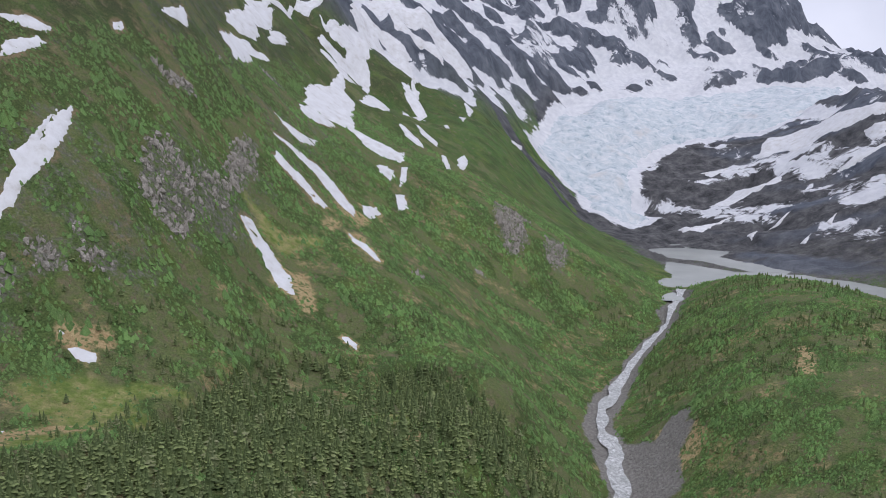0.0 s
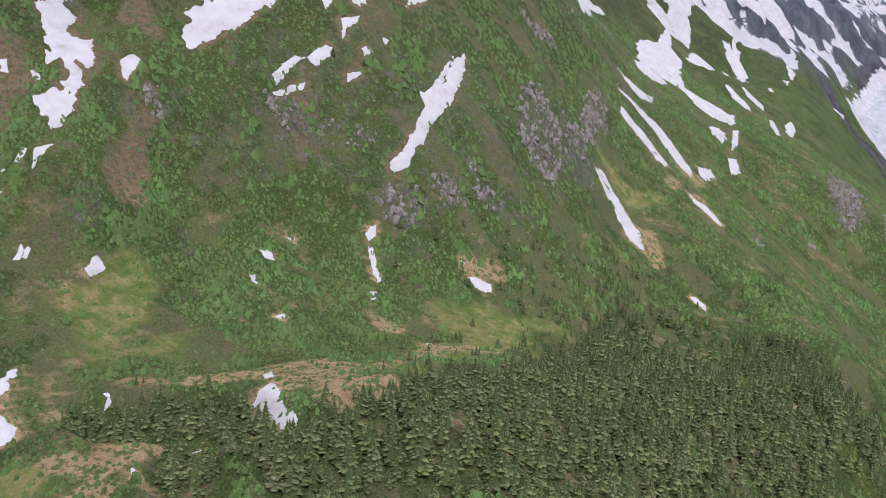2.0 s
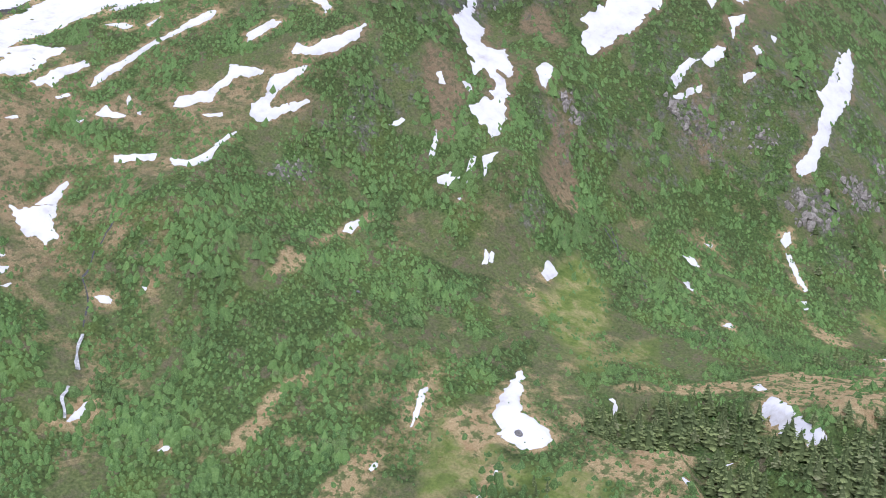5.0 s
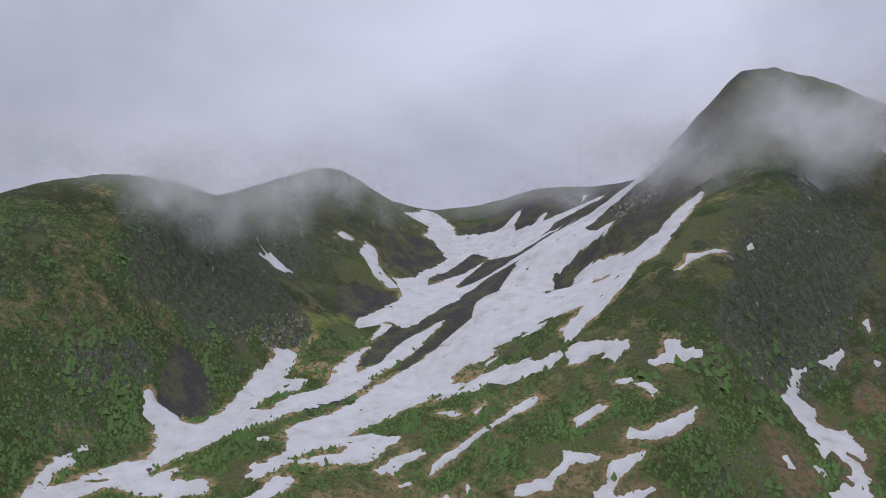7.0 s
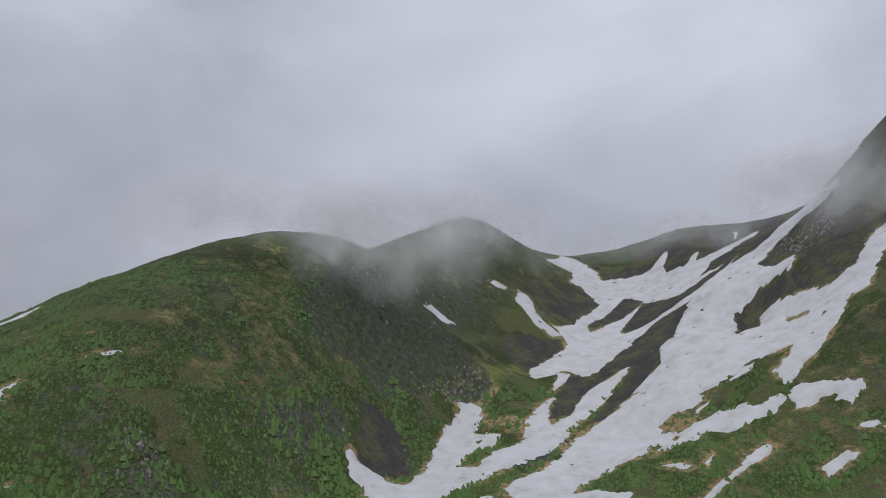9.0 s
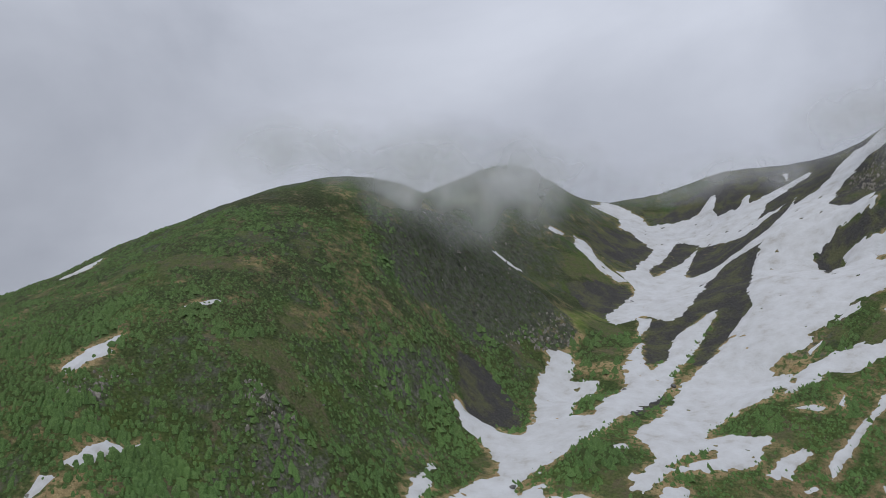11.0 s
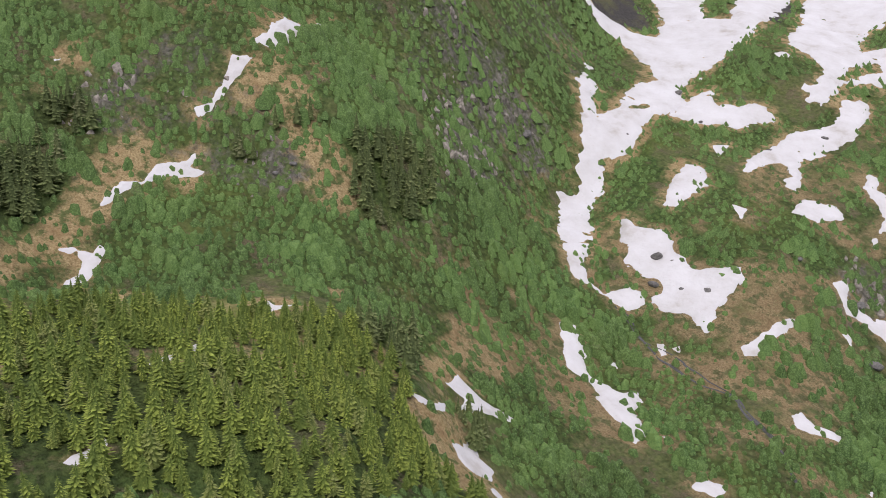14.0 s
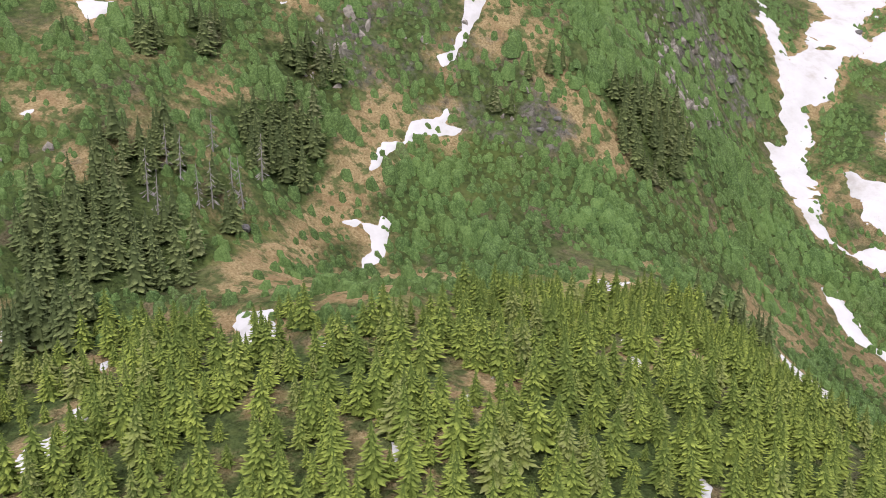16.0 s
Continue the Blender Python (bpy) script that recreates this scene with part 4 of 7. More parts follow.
SNOW_OUTLINES.append([(-506.4, 228.1), (-507.7, 236.1), (-501.3, 248.4), (-499.2, 258.9), (-502.6, 267.3), (-494.6, 269.9), (-485.0, 271.9), (-484.7, 270.0), (-493.9, 263.0), (-495.9, 253.6), (-495.0, 244.0), (-500.8, 234.1)])
SNOW_OUTLINES.append([(-475.7, 249.9), (-478.0, 255.5), (-475.6, 261.7), (-479.5, 269.7), (-473.2, 277.3), (-468.2, 283.7), (-466.0, 283.9), (-469.7, 272.6), (-471.9, 266.1), (-470.7, 260.0), (-468.7, 258.9), (-457.5, 272.2), (-456.0, 271.7), (-457.9, 266.4), (-466.1, 252.5), (-469.9, 248.5)])
SNOW_OUTLINES.append([(-478.0, 283.6), (-479.0, 291.6), (-471.8, 291.9), (-466.4, 301.4), (-459.7, 313.1), (-458.6, 324.5), (-454.2, 312.1), (-458.4, 296.9), (-467.3, 289.0), (-473.5, 287.5)])
SNOW_OUTLINES.append([(-507.2, 194.4), (-498.2, 201.1), (-491.2, 204.8), (-488.5, 200.9), (-497.0, 195.1), (-504.2, 191.6)])
SNOW_OUTLINES.append([(-482.9, 204.8), (-474.9, 208.7), (-473.2, 219.5), (-474.3, 234.1), (-472.8, 237.8), (-471.5, 222.8), (-468.9, 217.2), (-471.2, 204.8), (-477.5, 201.7)])
SNOW_OUTLINES.append([(-531.2, 204.0), (-531.8, 211.7), (-527.2, 211.0), (-521.0, 214.8), (-520.0, 212.6), (-527.1, 207.3)])
SNOW_OUTLINES.append([(-534.9, 195.8), (-532.3, 200.3), (-532.1, 195.6)])
SNOW_OUTLINES.append([(-545.2, 213.1), (-548.9, 222.6), (-546.8, 235.9), (-545.1, 253.1), (-543.0, 267.9), (-544.1, 280.8), (-542.2, 291.0), (-537.1, 295.4), (-535.7, 286.9), (-539.4, 275.7), (-541.0, 262.9), (-542.1, 244.6), (-543.1, 232.5), (-544.3, 223.4)])
SNOW_OUTLINES.append([(-511.2, 288.3), (-505.6, 296.0), (-503.4, 299.9), (-497.1, 300.2), (-501.4, 290.8), (-505.5, 283.0)])
SNOW_OUTLINES.append([(-573.0, 247.4), (-566.9, 255.2), (-561.5, 256.8), (-563.0, 251.5)])
SNOW_OUTLINES.append([(-557.6, 261.3), (-559.3, 274.4), (-557.1, 270.8), (-554.9, 261.4)])
SNOW_OUTLINES.append([(-528.7, 222.3), (-528.9, 223.7), (-522.6, 220.1), (-522.6, 218.1), (-525.5, 218.9)])
SNOW_OUTLINES.append([(-519.0, 217.8), (-516.7, 220.6), (-515.6, 218.2)])
SNOW_OUTLINES.append([(-551.0, 198.4), (-548.6, 204.4), (-546.8, 203.9), (-549.0, 197.8)])
SNOW_OUTLINES.append([(-562.8, 200.4), (-563.5, 211.4), (-560.0, 222.8), (-555.9, 222.9), (-558.4, 211.7), (-556.5, 200.9)])
SNOW_OUTLINES.append([(-551.0, 157.8), (-550.8, 160.6), (-546.7, 159.7), (-542.4, 153.8), (-545.7, 154.5)])
SNOW_OUTLINES.append([(-510.5, 153.9), (-510.1, 163.6), (-510.6, 171.2), (-508.4, 170.3), (-504.1, 160.4)])
SNOW_OUTLINES.append([(-552.9, 172.1), (-551.2, 178.0), (-549.4, 177.2)])
SNOW_OUTLINES.append([(-502.6, 316.0), (-494.8, 321.5), (-492.2, 319.7), (-496.7, 315.3)])
SNOW_OUTLINES.append([(-491.4, 318.7), (-485.8, 323.5), (-478.7, 320.8), (-478.9, 315.6), (-484.8, 318.5)])
SNOW_OUTLINES.append([(-491.7, 333.7), (-485.3, 343.4), (-489.2, 349.3), (-480.2, 353.5), (-476.4, 349.7), (-468.4, 355.5), (-467.4, 351.8), (-478.5, 341.1), (-486.3, 333.5)])
SNOW_OUTLINES.append([(-541.5, 328.4), (-541.4, 333.6), (-538.4, 337.1), (-505.8, 340.4), (-504.5, 336.6), (-508.8, 327.8), (-516.7, 327.4), (-516.6, 330.9), (-523.7, 329.3), (-526.3, 321.9), (-534.3, 321.3)])
SNOW_OUTLINES.append([(-593.7, 293.3), (-586.1, 299.8), (-570.5, 309.1), (-562.6, 320.3), (-547.1, 329.8), (-541.8, 327.0), (-547.5, 316.5), (-553.3, 309.8), (-560.3, 298.2), (-575.0, 294.8)])
SNOW_OUTLINES.append([(-491.6, 234.7), (-485.7, 241.8), (-483.7, 240.1), (-489.4, 235.0)])
SNOW_OUTLINES.append([(-435.6, 378.0), (-436.0, 393.3), (-439.1, 399.1), (-438.8, 411.0), (-434.1, 417.4), (-437.3, 408.2), (-432.5, 399.1), (-424.3, 400.7), (-420.9, 388.6), (-414.3, 380.2), (-407.9, 387.2), (-411.0, 396.5), (-403.3, 385.1), (-389.8, 371.2), (-390.4, 364.9), (-396.9, 366.4), (-399.9, 367.8), (-387.0, 357.6), (-385.1, 348.6), (-378.3, 338.8), (-378.9, 321.6), (-384.4, 328.7), (-388.8, 328.6), (-398.6, 332.6), (-394.8, 345.3), (-395.2, 355.4), (-405.0, 361.2), (-406.3, 352.3), (-413.9, 362.5), (-430.0, 376.9)])
SNOW_OUTLINES.append([(-429.8, 426.0), (-420.6, 437.8), (-419.0, 437.2), (-421.7, 426.7), (-425.9, 427.3)])
SNOW_OUTLINES.append([(-382.8, 381.1), (-381.3, 391.3), (-376.1, 390.0), (-374.2, 382.5), (-374.1, 374.5), (-378.1, 375.6)])
SNOW_OUTLINES.append([(-378.0, 427.5), (-376.2, 438.3), (-379.6, 440.7), (-370.8, 463.2), (-369.8, 467.1), (-376.1, 473.8), (-383.2, 475.5), (-389.5, 478.3), (-380.5, 489.0), (-376.3, 481.4), (-366.3, 485.7), (-360.3, 498.1), (-354.0, 510.4), (-354.7, 516.4), (-336.7, 539.6), (-333.9, 529.1), (-339.1, 511.8), (-346.6, 495.3), (-345.9, 485.3), (-348.7, 470.6), (-351.0, 463.0), (-351.7, 454.2), (-358.2, 442.1), (-366.6, 423.1)])
SNOW_OUTLINES.append([(-325.2, 445.6), (-320.7, 465.3), (-314.7, 469.0), (-308.2, 483.0), (-303.7, 486.5), (-302.6, 479.4), (-307.8, 469.4), (-314.5, 468.4), (-318.5, 458.1), (-321.0, 443.3)])
SNOW_OUTLINES.append([(-320.8, 439.1), (-314.9, 450.1), (-309.3, 458.3), (-309.2, 454.2), (-317.7, 440.3)])
SNOW_OUTLINES.append([(-312.6, 529.9), (-314.5, 543.4), (-312.9, 570.8), (-308.2, 573.2), (-303.5, 567.2), (-304.2, 542.4), (-304.6, 527.5), (-309.1, 525.7)])
SNOW_OUTLINES.append([(-308.9, 507.5), (-300.7, 520.8), (-299.0, 518.6), (-302.6, 502.9), (-302.0, 495.7)])
SNOW_OUTLINES.append([(-290.3, 589.2), (-283.5, 620.7), (-277.3, 620.2), (-281.5, 583.2), (-285.1, 567.4)])
SNOW_OUTLINES.append([(-306.1, 602.4), (-295.0, 631.4), (-281.1, 639.2), (-281.3, 631.5), (-290.2, 620.4)])
SNOW_OUTLINES.append([(-253.0, 457.4), (-248.7, 467.3), (-246.3, 483.3), (-247.1, 501.3), (-251.4, 506.6), (-247.9, 521.3), (-247.7, 562.5), (-239.2, 498.8), (-241.8, 482.5), (-243.5, 473.2), (-244.9, 463.9), (-248.5, 455.9)])
SNOW_OUTLINES.append([(-392.9, 290.5), (-388.2, 296.3), (-382.6, 295.5), (-386.0, 290.2), (-390.9, 288.4)])
SNOW_OUTLINES.append([(-381.2, 298.9), (-382.1, 306.6), (-379.6, 308.0), (-378.7, 298.1), (-376.8, 292.4)])
SNOW_OUTLINES.append([(-378.0, 308.9), (-372.0, 316.0), (-372.5, 306.2), (-372.1, 301.2)])
SNOW_OUTLINES.append([(-401.5, 297.2), (-405.1, 310.1), (-401.0, 305.9), (-399.1, 297.8)])
SNOW_OUTLINES.append([(-423.1, 294.2), (-421.5, 302.8), (-419.0, 304.3), (-420.4, 297.2)])
SNOW_OUTLINES.append([(-408.6, 343.2), (-405.6, 346.2), (-400.3, 340.4), (-403.8, 340.6)])
SNOW_OUTLINES.append([(-420.5, 336.1), (-419.1, 338.6), (-413.1, 334.1), (-416.0, 330.9)])
SNOW_OUTLINES.append([(-290.9, 479.2), (-286.0, 487.3), (-283.6, 486.8), (-289.0, 476.2)])
SNOW_OUTLINES.append([(-290.1, 500.4), (-287.6, 504.7), (-283.9, 503.9), (-287.1, 497.2)])
SNOW_OUTLINES.append([(-323.6, 509.6), (-319.7, 518.6), (-317.6, 514.9), (-318.8, 505.4)])
SNOW_OUTLINES.append([(-379.0, 286.8), (-376.9, 288.7), (-376.3, 285.5)])
SNOW_OUTLINES.append([(-404.9, 443.3), (-400.9, 444.2), (-402.1, 440.0)])
SNOW_OUTLINES.append([(-285.0, 520.7), (-280.6, 522.7), (-280.8, 517.6)])
SNOW_OUTLINES.append([(-515.1, 146.2), (-504.1, 160.5), (-496.1, 151.7), (-490.2, 151.5), (-488.8, 149.4), (-492.5, 144.8), (-497.1, 144.9), (-497.6, 141.5), (-505.9, 142.7)])
SNOW_OUTLINES.append([(-497.0, 127.8), (-494.8, 130.4), (-494.5, 127.6)])
SNOW_OUTLINES.append([(-492.3, 123.3), (-490.0, 127.5), (-487.8, 124.9), (-489.1, 121.7)])
SNOW_OUTLINES.append([(-484.8, 117.6), (-483.5, 123.3), (-482.3, 120.6)])
SNOW_OUTLINES.append([(-462.6, 143.3), (-460.2, 146.9), (-456.2, 148.0), (-455.0, 145.9), (-459.0, 143.8)])
SNOW_OUTLINES.append([(-426.9, 101.2), (-428.6, 112.5), (-423.5, 108.7), (-425.2, 102.1)])
SNOW_OUTLINES.append([(-412.7, 239.8), (-414.3, 245.2), (-411.8, 254.3), (-410.4, 252.1), (-409.3, 242.5)])
SNOW_OUTLINES.append([(-508.1, 109.0), (-506.5, 110.3), (-502.7, 106.9), (-504.2, 106.3)])
SNOW_OUTLINES.append([(-479.4, 108.6), (-479.0, 111.3), (-476.1, 108.1), (-477.0, 107.2)])
SNOW_OUTLINES.append([(-395.9, 112.9), (-394.1, 119.0), (-392.5, 115.5)])
SNOW_OUTLINES.append([(-449.9, 157.2), (-448.3, 158.1), (-447.8, 156.7)])
SNOW_OUTLINES.append([(-473.8, 163.0), (-471.8, 164.3), (-471.0, 163.1)])
SNOW_OUTLINES.append([(-260.0, 1061.8), (-251.7, 1127.1), (-257.2, 1153.0), (-230.3, 1202.0), (-223.1, 1169.6), (-231.0, 1139.6), (-237.2, 1123.6), (-230.4, 1112.1), (-230.1, 1087.4), (-241.7, 1057.6), (-253.3, 1051.5)])
SNOW_OUTLINES.append([(-232.2, 926.0), (-244.9, 1032.7), (-234.9, 1045.6), (-229.5, 1040.3), (-218.7, 1074.4), (-210.3, 1072.6), (-214.5, 1052.8), (-223.6, 1033.0), (-215.0, 954.8), (-215.7, 1015.4), (-206.9, 917.7), (-211.3, 895.8), (-218.5, 927.3), (-223.1, 906.6)])
SNOW_OUTLINES.append([(-224.6, 1130.4), (-213.5, 1176.1), (-205.1, 1178.7), (-209.4, 1152.0), (-218.9, 1125.1)])
SNOW_OUTLINES.append([(-183.6, 1435.4), (-156.8, 1535.2), (-137.4, 1573.7), (-122.3, 1508.5), (-125.6, 1468.3), (-141.8, 1440.1), (-145.8, 1452.1), (-162.6, 1435.7), (-179.6, 1426.4)])
SNOW_OUTLINES.append([(-196.2, 1392.6), (-188.7, 1404.1), (-161.0, 1419.5), (-149.3, 1422.1), (-138.6, 1423.1), (-142.3, 1409.8), (-142.3, 1250.4), (-137.8, 1233.3), (-133.6, 1193.2), (-116.1, 1170.2), (-116.5, 1148.5), (-114.5, 1103.4), (-102.7, 1053.3), (-81.9, 1048.2), (-60.6, 1034.5), (-47.0, 1032.2), (-48.4, 1011.5), (-72.0, 1002.6), (-89.7, 1006.7), (-105.6, 1035.7), (-119.6, 1042.0), (-135.3, 1024.7), (-162.5, 1030.8), (-163.6, 1068.1), (-171.5, 1090.5), (-163.8, 1135.5), (-146.1, 1149.2), (-139.1, 1174.1), (-150.4, 1185.7), (-147.1, 1245.6), (-170.1, 1392.9), (-186.8, 1387.1)])
SNOW_OUTLINES.append([(-160.8, 992.1), (-158.0, 1029.9), (-123.5, 1017.9), (-131.4, 993.7)])
SNOW_OUTLINES.append([(-167.0, 876.8), (-159.7, 877.2), (-145.4, 892.8), (-131.3, 906.7), (-132.9, 884.9), (-142.2, 872.2), (-152.8, 869.1)])
SNOW_OUTLINES.append([(-161.0, 832.9), (-147.7, 838.0), (-125.2, 856.5), (-110.1, 852.7), (-81.8, 826.0), (-87.7, 813.2), (-106.1, 819.8), (-121.9, 831.7), (-139.6, 831.6)])
SNOW_OUTLINES.append([(-154.1, 785.2), (-150.5, 802.5), (-135.0, 802.2), (-116.2, 790.4), (-104.4, 783.1), (-113.8, 772.8), (-128.2, 779.8)])
SNOW_OUTLINES.append([(-253.8, 794.8), (-247.1, 847.6), (-242.2, 844.6), (-239.4, 824.8), (-237.0, 828.3), (-244.5, 813.5)])
SNOW_OUTLINES.append([(-164.2, 1580.1), (-153.3, 1643.6), (-121.3, 1631.1), (-87.5, 1646.8), (-55.4, 1630.0), (-72.2, 1613.6), (-113.4, 1613.6), (-139.0, 1594.7)])
SNOW_OUTLINES.append([(-127.8, 1725.9), (-108.8, 1776.1), (-75.1, 1690.2), (-31.8, 1685.0), (-0.0, 1705.6), (-0.0, 1665.4), (-38.7, 1669.3), (-88.0, 1660.0)])
SNOW_OUTLINES.append([(-69.9, 1486.0), (-57.4, 1492.7), (-33.9, 1445.3), (-25.7, 1407.5), (-38.9, 1398.9), (-58.1, 1427.2)])
SNOW_OUTLINES.append([(-113.6, 1198.3), (-98.9, 1393.1), (-75.8, 1257.2), (-81.4, 1218.3), (-100.7, 1197.1)])
SNOW_OUTLINES.append([(-59.1, 1191.2), (-27.4, 1159.9), (-26.1, 1143.6), (-42.2, 1150.3)])
SNOW_OUTLINES.append([(-37.4, 1243.3), (-7.5, 1213.6), (-8.4, 1192.5), (-28.6, 1210.9)])
SNOW_OUTLINES.append([(-61.1, 1592.7), (-51.5, 1613.7), (-41.9, 1515.7), (-51.2, 1499.1)])
SNOW_OUTLINES.append([(-80.2, 849.2), (-66.9, 870.7), (-64.0, 856.4), (-71.3, 830.7)])
SNOW_OUTLINES.append([(-73.8, 967.9), (-55.5, 979.9), (-56.5, 959.0), (-68.7, 953.9)])
SNOW_OUTLINES.append([(-47.9, 1001.2), (-40.8, 1009.1), (-42.2, 968.1), (-47.8, 952.9)])
SNOW_OUTLINES.append([(-258.3, 1158.4), (-243.2, 1231.4), (-234.1, 1470.5), (-200.0, 1496.6), (-208.5, 1465.3), (-214.8, 1421.9), (-226.4, 1419.7), (-243.2, 1413.4), (-238.5, 1179.5)])
SNOW_OUTLINES.append([(-264.2, 711.3), (-262.7, 728.7), (-258.6, 717.8), (-261.5, 707.5)])
SNOW_OUTLINES.append([(-647.6, -161.8), (-641.9, -160.4), (-634.9, -164.5), (-633.1, -166.6), (-636.4, -168.7), (-643.2, -165.0)])
SNOW_OUTLINES.append([(-669.3, -184.0), (-669.3, -180.8), (-668.8, -179.0), (-667.1, -180.5), (-667.0, -184.2), (-667.8, -184.8)])
SNOW_OUTLINES.append([(-636.7, -199.5), (-636.6, -198.0), (-639.4, -195.9), (-639.0, -194.4), (-637.5, -191.7), (-635.3, -194.2), (-632.7, -196.3), (-630.8, -198.5), (-631.8, -199.6), (-635.8, -198.4)])
SNOW_OUTLINES.append([(-642.9, -188.6), (-642.7, -186.6), (-638.9, -186.9), (-638.0, -188.8), (-638.0, -190.1)])
SNOW_OUTLINES.append([(-653.4, -179.0), (-653.5, -176.8), (-650.9, -178.9), (-650.0, -181.0)])
SNOW_OUTLINES.append([(-603.4, -177.5), (-601.2, -177.3), (-599.8, -179.7), (-600.9, -179.5)])
SNOW_OUTLINES.append([(-621.6, -179.3), (-620.8, -178.6), (-619.0, -180.3), (-619.9, -180.3)])
SNOW_OUTLINES.append([(-625.6, -165.5), (-623.7, -164.2), (-623.6, -165.3)])
SNOW_OUTLINES.append([(-606.8, -175.1), (-605.3, -174.2), (-604.9, -175.3)])
SNOW_OUTLINES.append([(-605.1, -127.6), (-605.8, -122.5), (-600.6, -130.7), (-597.8, -135.5), (-596.9, -140.3), (-598.0, -140.3), (-601.2, -132.9)])
SNOW_OUTLINES.append([(-624.4, -100.4), (-625.3, -96.7), (-623.7, -96.1), (-621.5, -91.4), (-622.6, -99.5)])
SNOW_OUTLINES.append([(-581.4, -156.4), (-579.7, -156.8), (-579.2, -159.4), (-579.7, -160.0)])
SNOW_OUTLINES.append([(-599.3, -71.2), (-598.2, -64.2), (-595.6, -62.4), (-593.1, -62.9), (-592.8, -74.9), (-596.1, -68.9)])
SNOW_OUTLINES.append([(-605.4, -159.5), (-605.9, -156.6), (-604.3, -160.0)])
SNOW_OUTLINES.append([(-604.5, -164.8), (-603.9, -163.4), (-602.1, -165.4), (-602.9, -166.6)])
SNOW_OUTLINES.append([(-246.8, 558.8), (-243.0, 575.2), (-238.5, 563.2), (-234.0, 522.0), (-237.0, 508.5), (-240.0, 483.8), (-242.2, 465.0), (-248.2, 456.0), (-251.2, 456.0), (-245.2, 478.5), (-245.2, 503.2), (-247.5, 510.0), (-246.8, 521.2), (-243.0, 527.2)])
SNOW_CUTS = []  # rock islands in the snowfields
SNOW_CUTS.append([(-778.5, 460.5), (-801.3, 550.5), (-774.2, 541.0), (-771.8, 521.9), (-770.7, 483.6), (-765.0, 444.5)])
SNOW_CUTS.append([(-745.5, 460.5), (-774.1, 537.1), (-753.5, 535.1), (-715.8, 520.7), (-701.2, 570.0), (-694.9, 572.4), (-682.3, 495.2), (-709.9, 472.4), (-719.6, 457.2), (-732.4, 448.8)])
SNOW_CUTS.append([(-589.4, 436.8), (-568.4, 427.0), (-563.6, 413.8), (-581.1, 422.2)])
SNOW_CUTS.append([(-595.7, 165.3), (-594.4, 183.8), (-589.2, 199.3), (-586.0, 190.6), (-590.3, 175.6)])
SCREE_BARS = []  # bars of scree between the tongues of snow
SCREE_BARS.append([(-778.5, 460.5), (-801.3, 550.5), (-774.2, 541.0), (-771.8, 521.9), (-770.7, 483.6), (-765.0, 444.5)])
SCREE_BARS.append([(-745.5, 460.5), (-774.1, 537.1), (-753.5, 535.1), (-715.8, 520.7), (-701.2, 570.0), (-694.9, 572.4), (-682.3, 495.2), (-709.9, 472.4), (-719.6, 457.2), (-732.4, 448.8)])
SCREE_BARS.append([(-716.7, 342.8), (-704.5, 347.8), (-708.5, 390.2), (-720.5, 433.5), (-707.9, 468.4), (-690.9, 472.7), (-679.6, 489.2), (-667.9, 500.7), (-663.8, 474.5), (-666.7, 452.4), (-633.0, 367.4), (-642.1, 362.0), (-637.9, 341.3), (-644.2, 319.5), (-639.5, 295.9), (-653.0, 293.3), (-661.3, 321.7), (-664.3, 354.1), (-674.4, 351.6), (-679.2, 331.9), (-667.0, 295.3), (-675.3, 279.4), (-692.7, 308.0)])
SCREE_BARS.append([(-637.5, 453.6), (-629.4, 472.5), (-612.2, 470.6), (-584.3, 460.9), (-564.4, 456.8), (-562.7, 445.9), (-587.0, 451.6), (-605.5, 453.4), (-615.6, 451.2), (-601.2, 396.3), (-604.6, 388.9)])
SCREE_BARS.append([(-787.7, 354.6), (-781.1, 384.4), (-765.4, 406.9), (-753.1, 398.3), (-743.9, 364.4), (-739.6, 334.7), (-757.3, 336.9)])
SCREE_BARS.append([(-851.5, 593.8), (-835.8, 613.9), (-798.5, 609.8), (-795.9, 623.2), (-784.2, 607.1), (-806.2, 607.0), (-829.5, 593.3), (-843.6, 583.8)])
SCREE_BARS.append([(-639.7, 168.9), (-645.1, 208.6), (-647.3, 251.0), (-645.4, 262.8), (-633.5, 221.3), (-626.7, 186.9)])
ROCKS = []
ROCKS.append([(-195.0, 622.5, 8.5), (-187.5, 607.5, 20.8), (-183.0, 577.5, 13.9)])
ROCKS.append([(81.8, 1033.5, 19.0), (76.5, 958.5, 14.0)])
ROCKS.append([(134.2, 1013.2, 10.0), (129.0, 974.2, 9.1)])
ROCKS.append([(-228.0, 723.0, 6.9), (-212.2, 746.2, 7.0)])
ROCKS.append([(-215.2, 846.0, 8.0), (-215.2, 846.0, 8.0)])
ROCKS.append([(-197.2, 1013.2, 9.4), (-197.2, 1013.2, 9.4)])
ROCKS.append([(-168.0, 777.8, 4.1), (-166.5, 639.0, 6.9)])
ROCKS.append([(-21.8, 752.2, 7.0), (-21.8, 752.2, 7.0)])
ROCKS.append([(36.0, 887.2, 4.7), (36.0, 887.2, 4.7)])
ROCKS.append([(-222.8, 474.0, 8.9), (-222.8, 474.0, 8.9)])
ROCKS.append([(-198.8, 492.0, 6.3), (-190.5, 494.2, 6.3)])
ROCKS.append([(-216.8, 498.8, 4.9), (-216.8, 498.8, 4.9)])
ROCKS.append([(-240.8, 446.2, 10.0), (-240.8, 446.2, 10.0)])
ROCKS.append([(-312.0, 434.2, 7.5), (-312.0, 434.2, 7.5)])
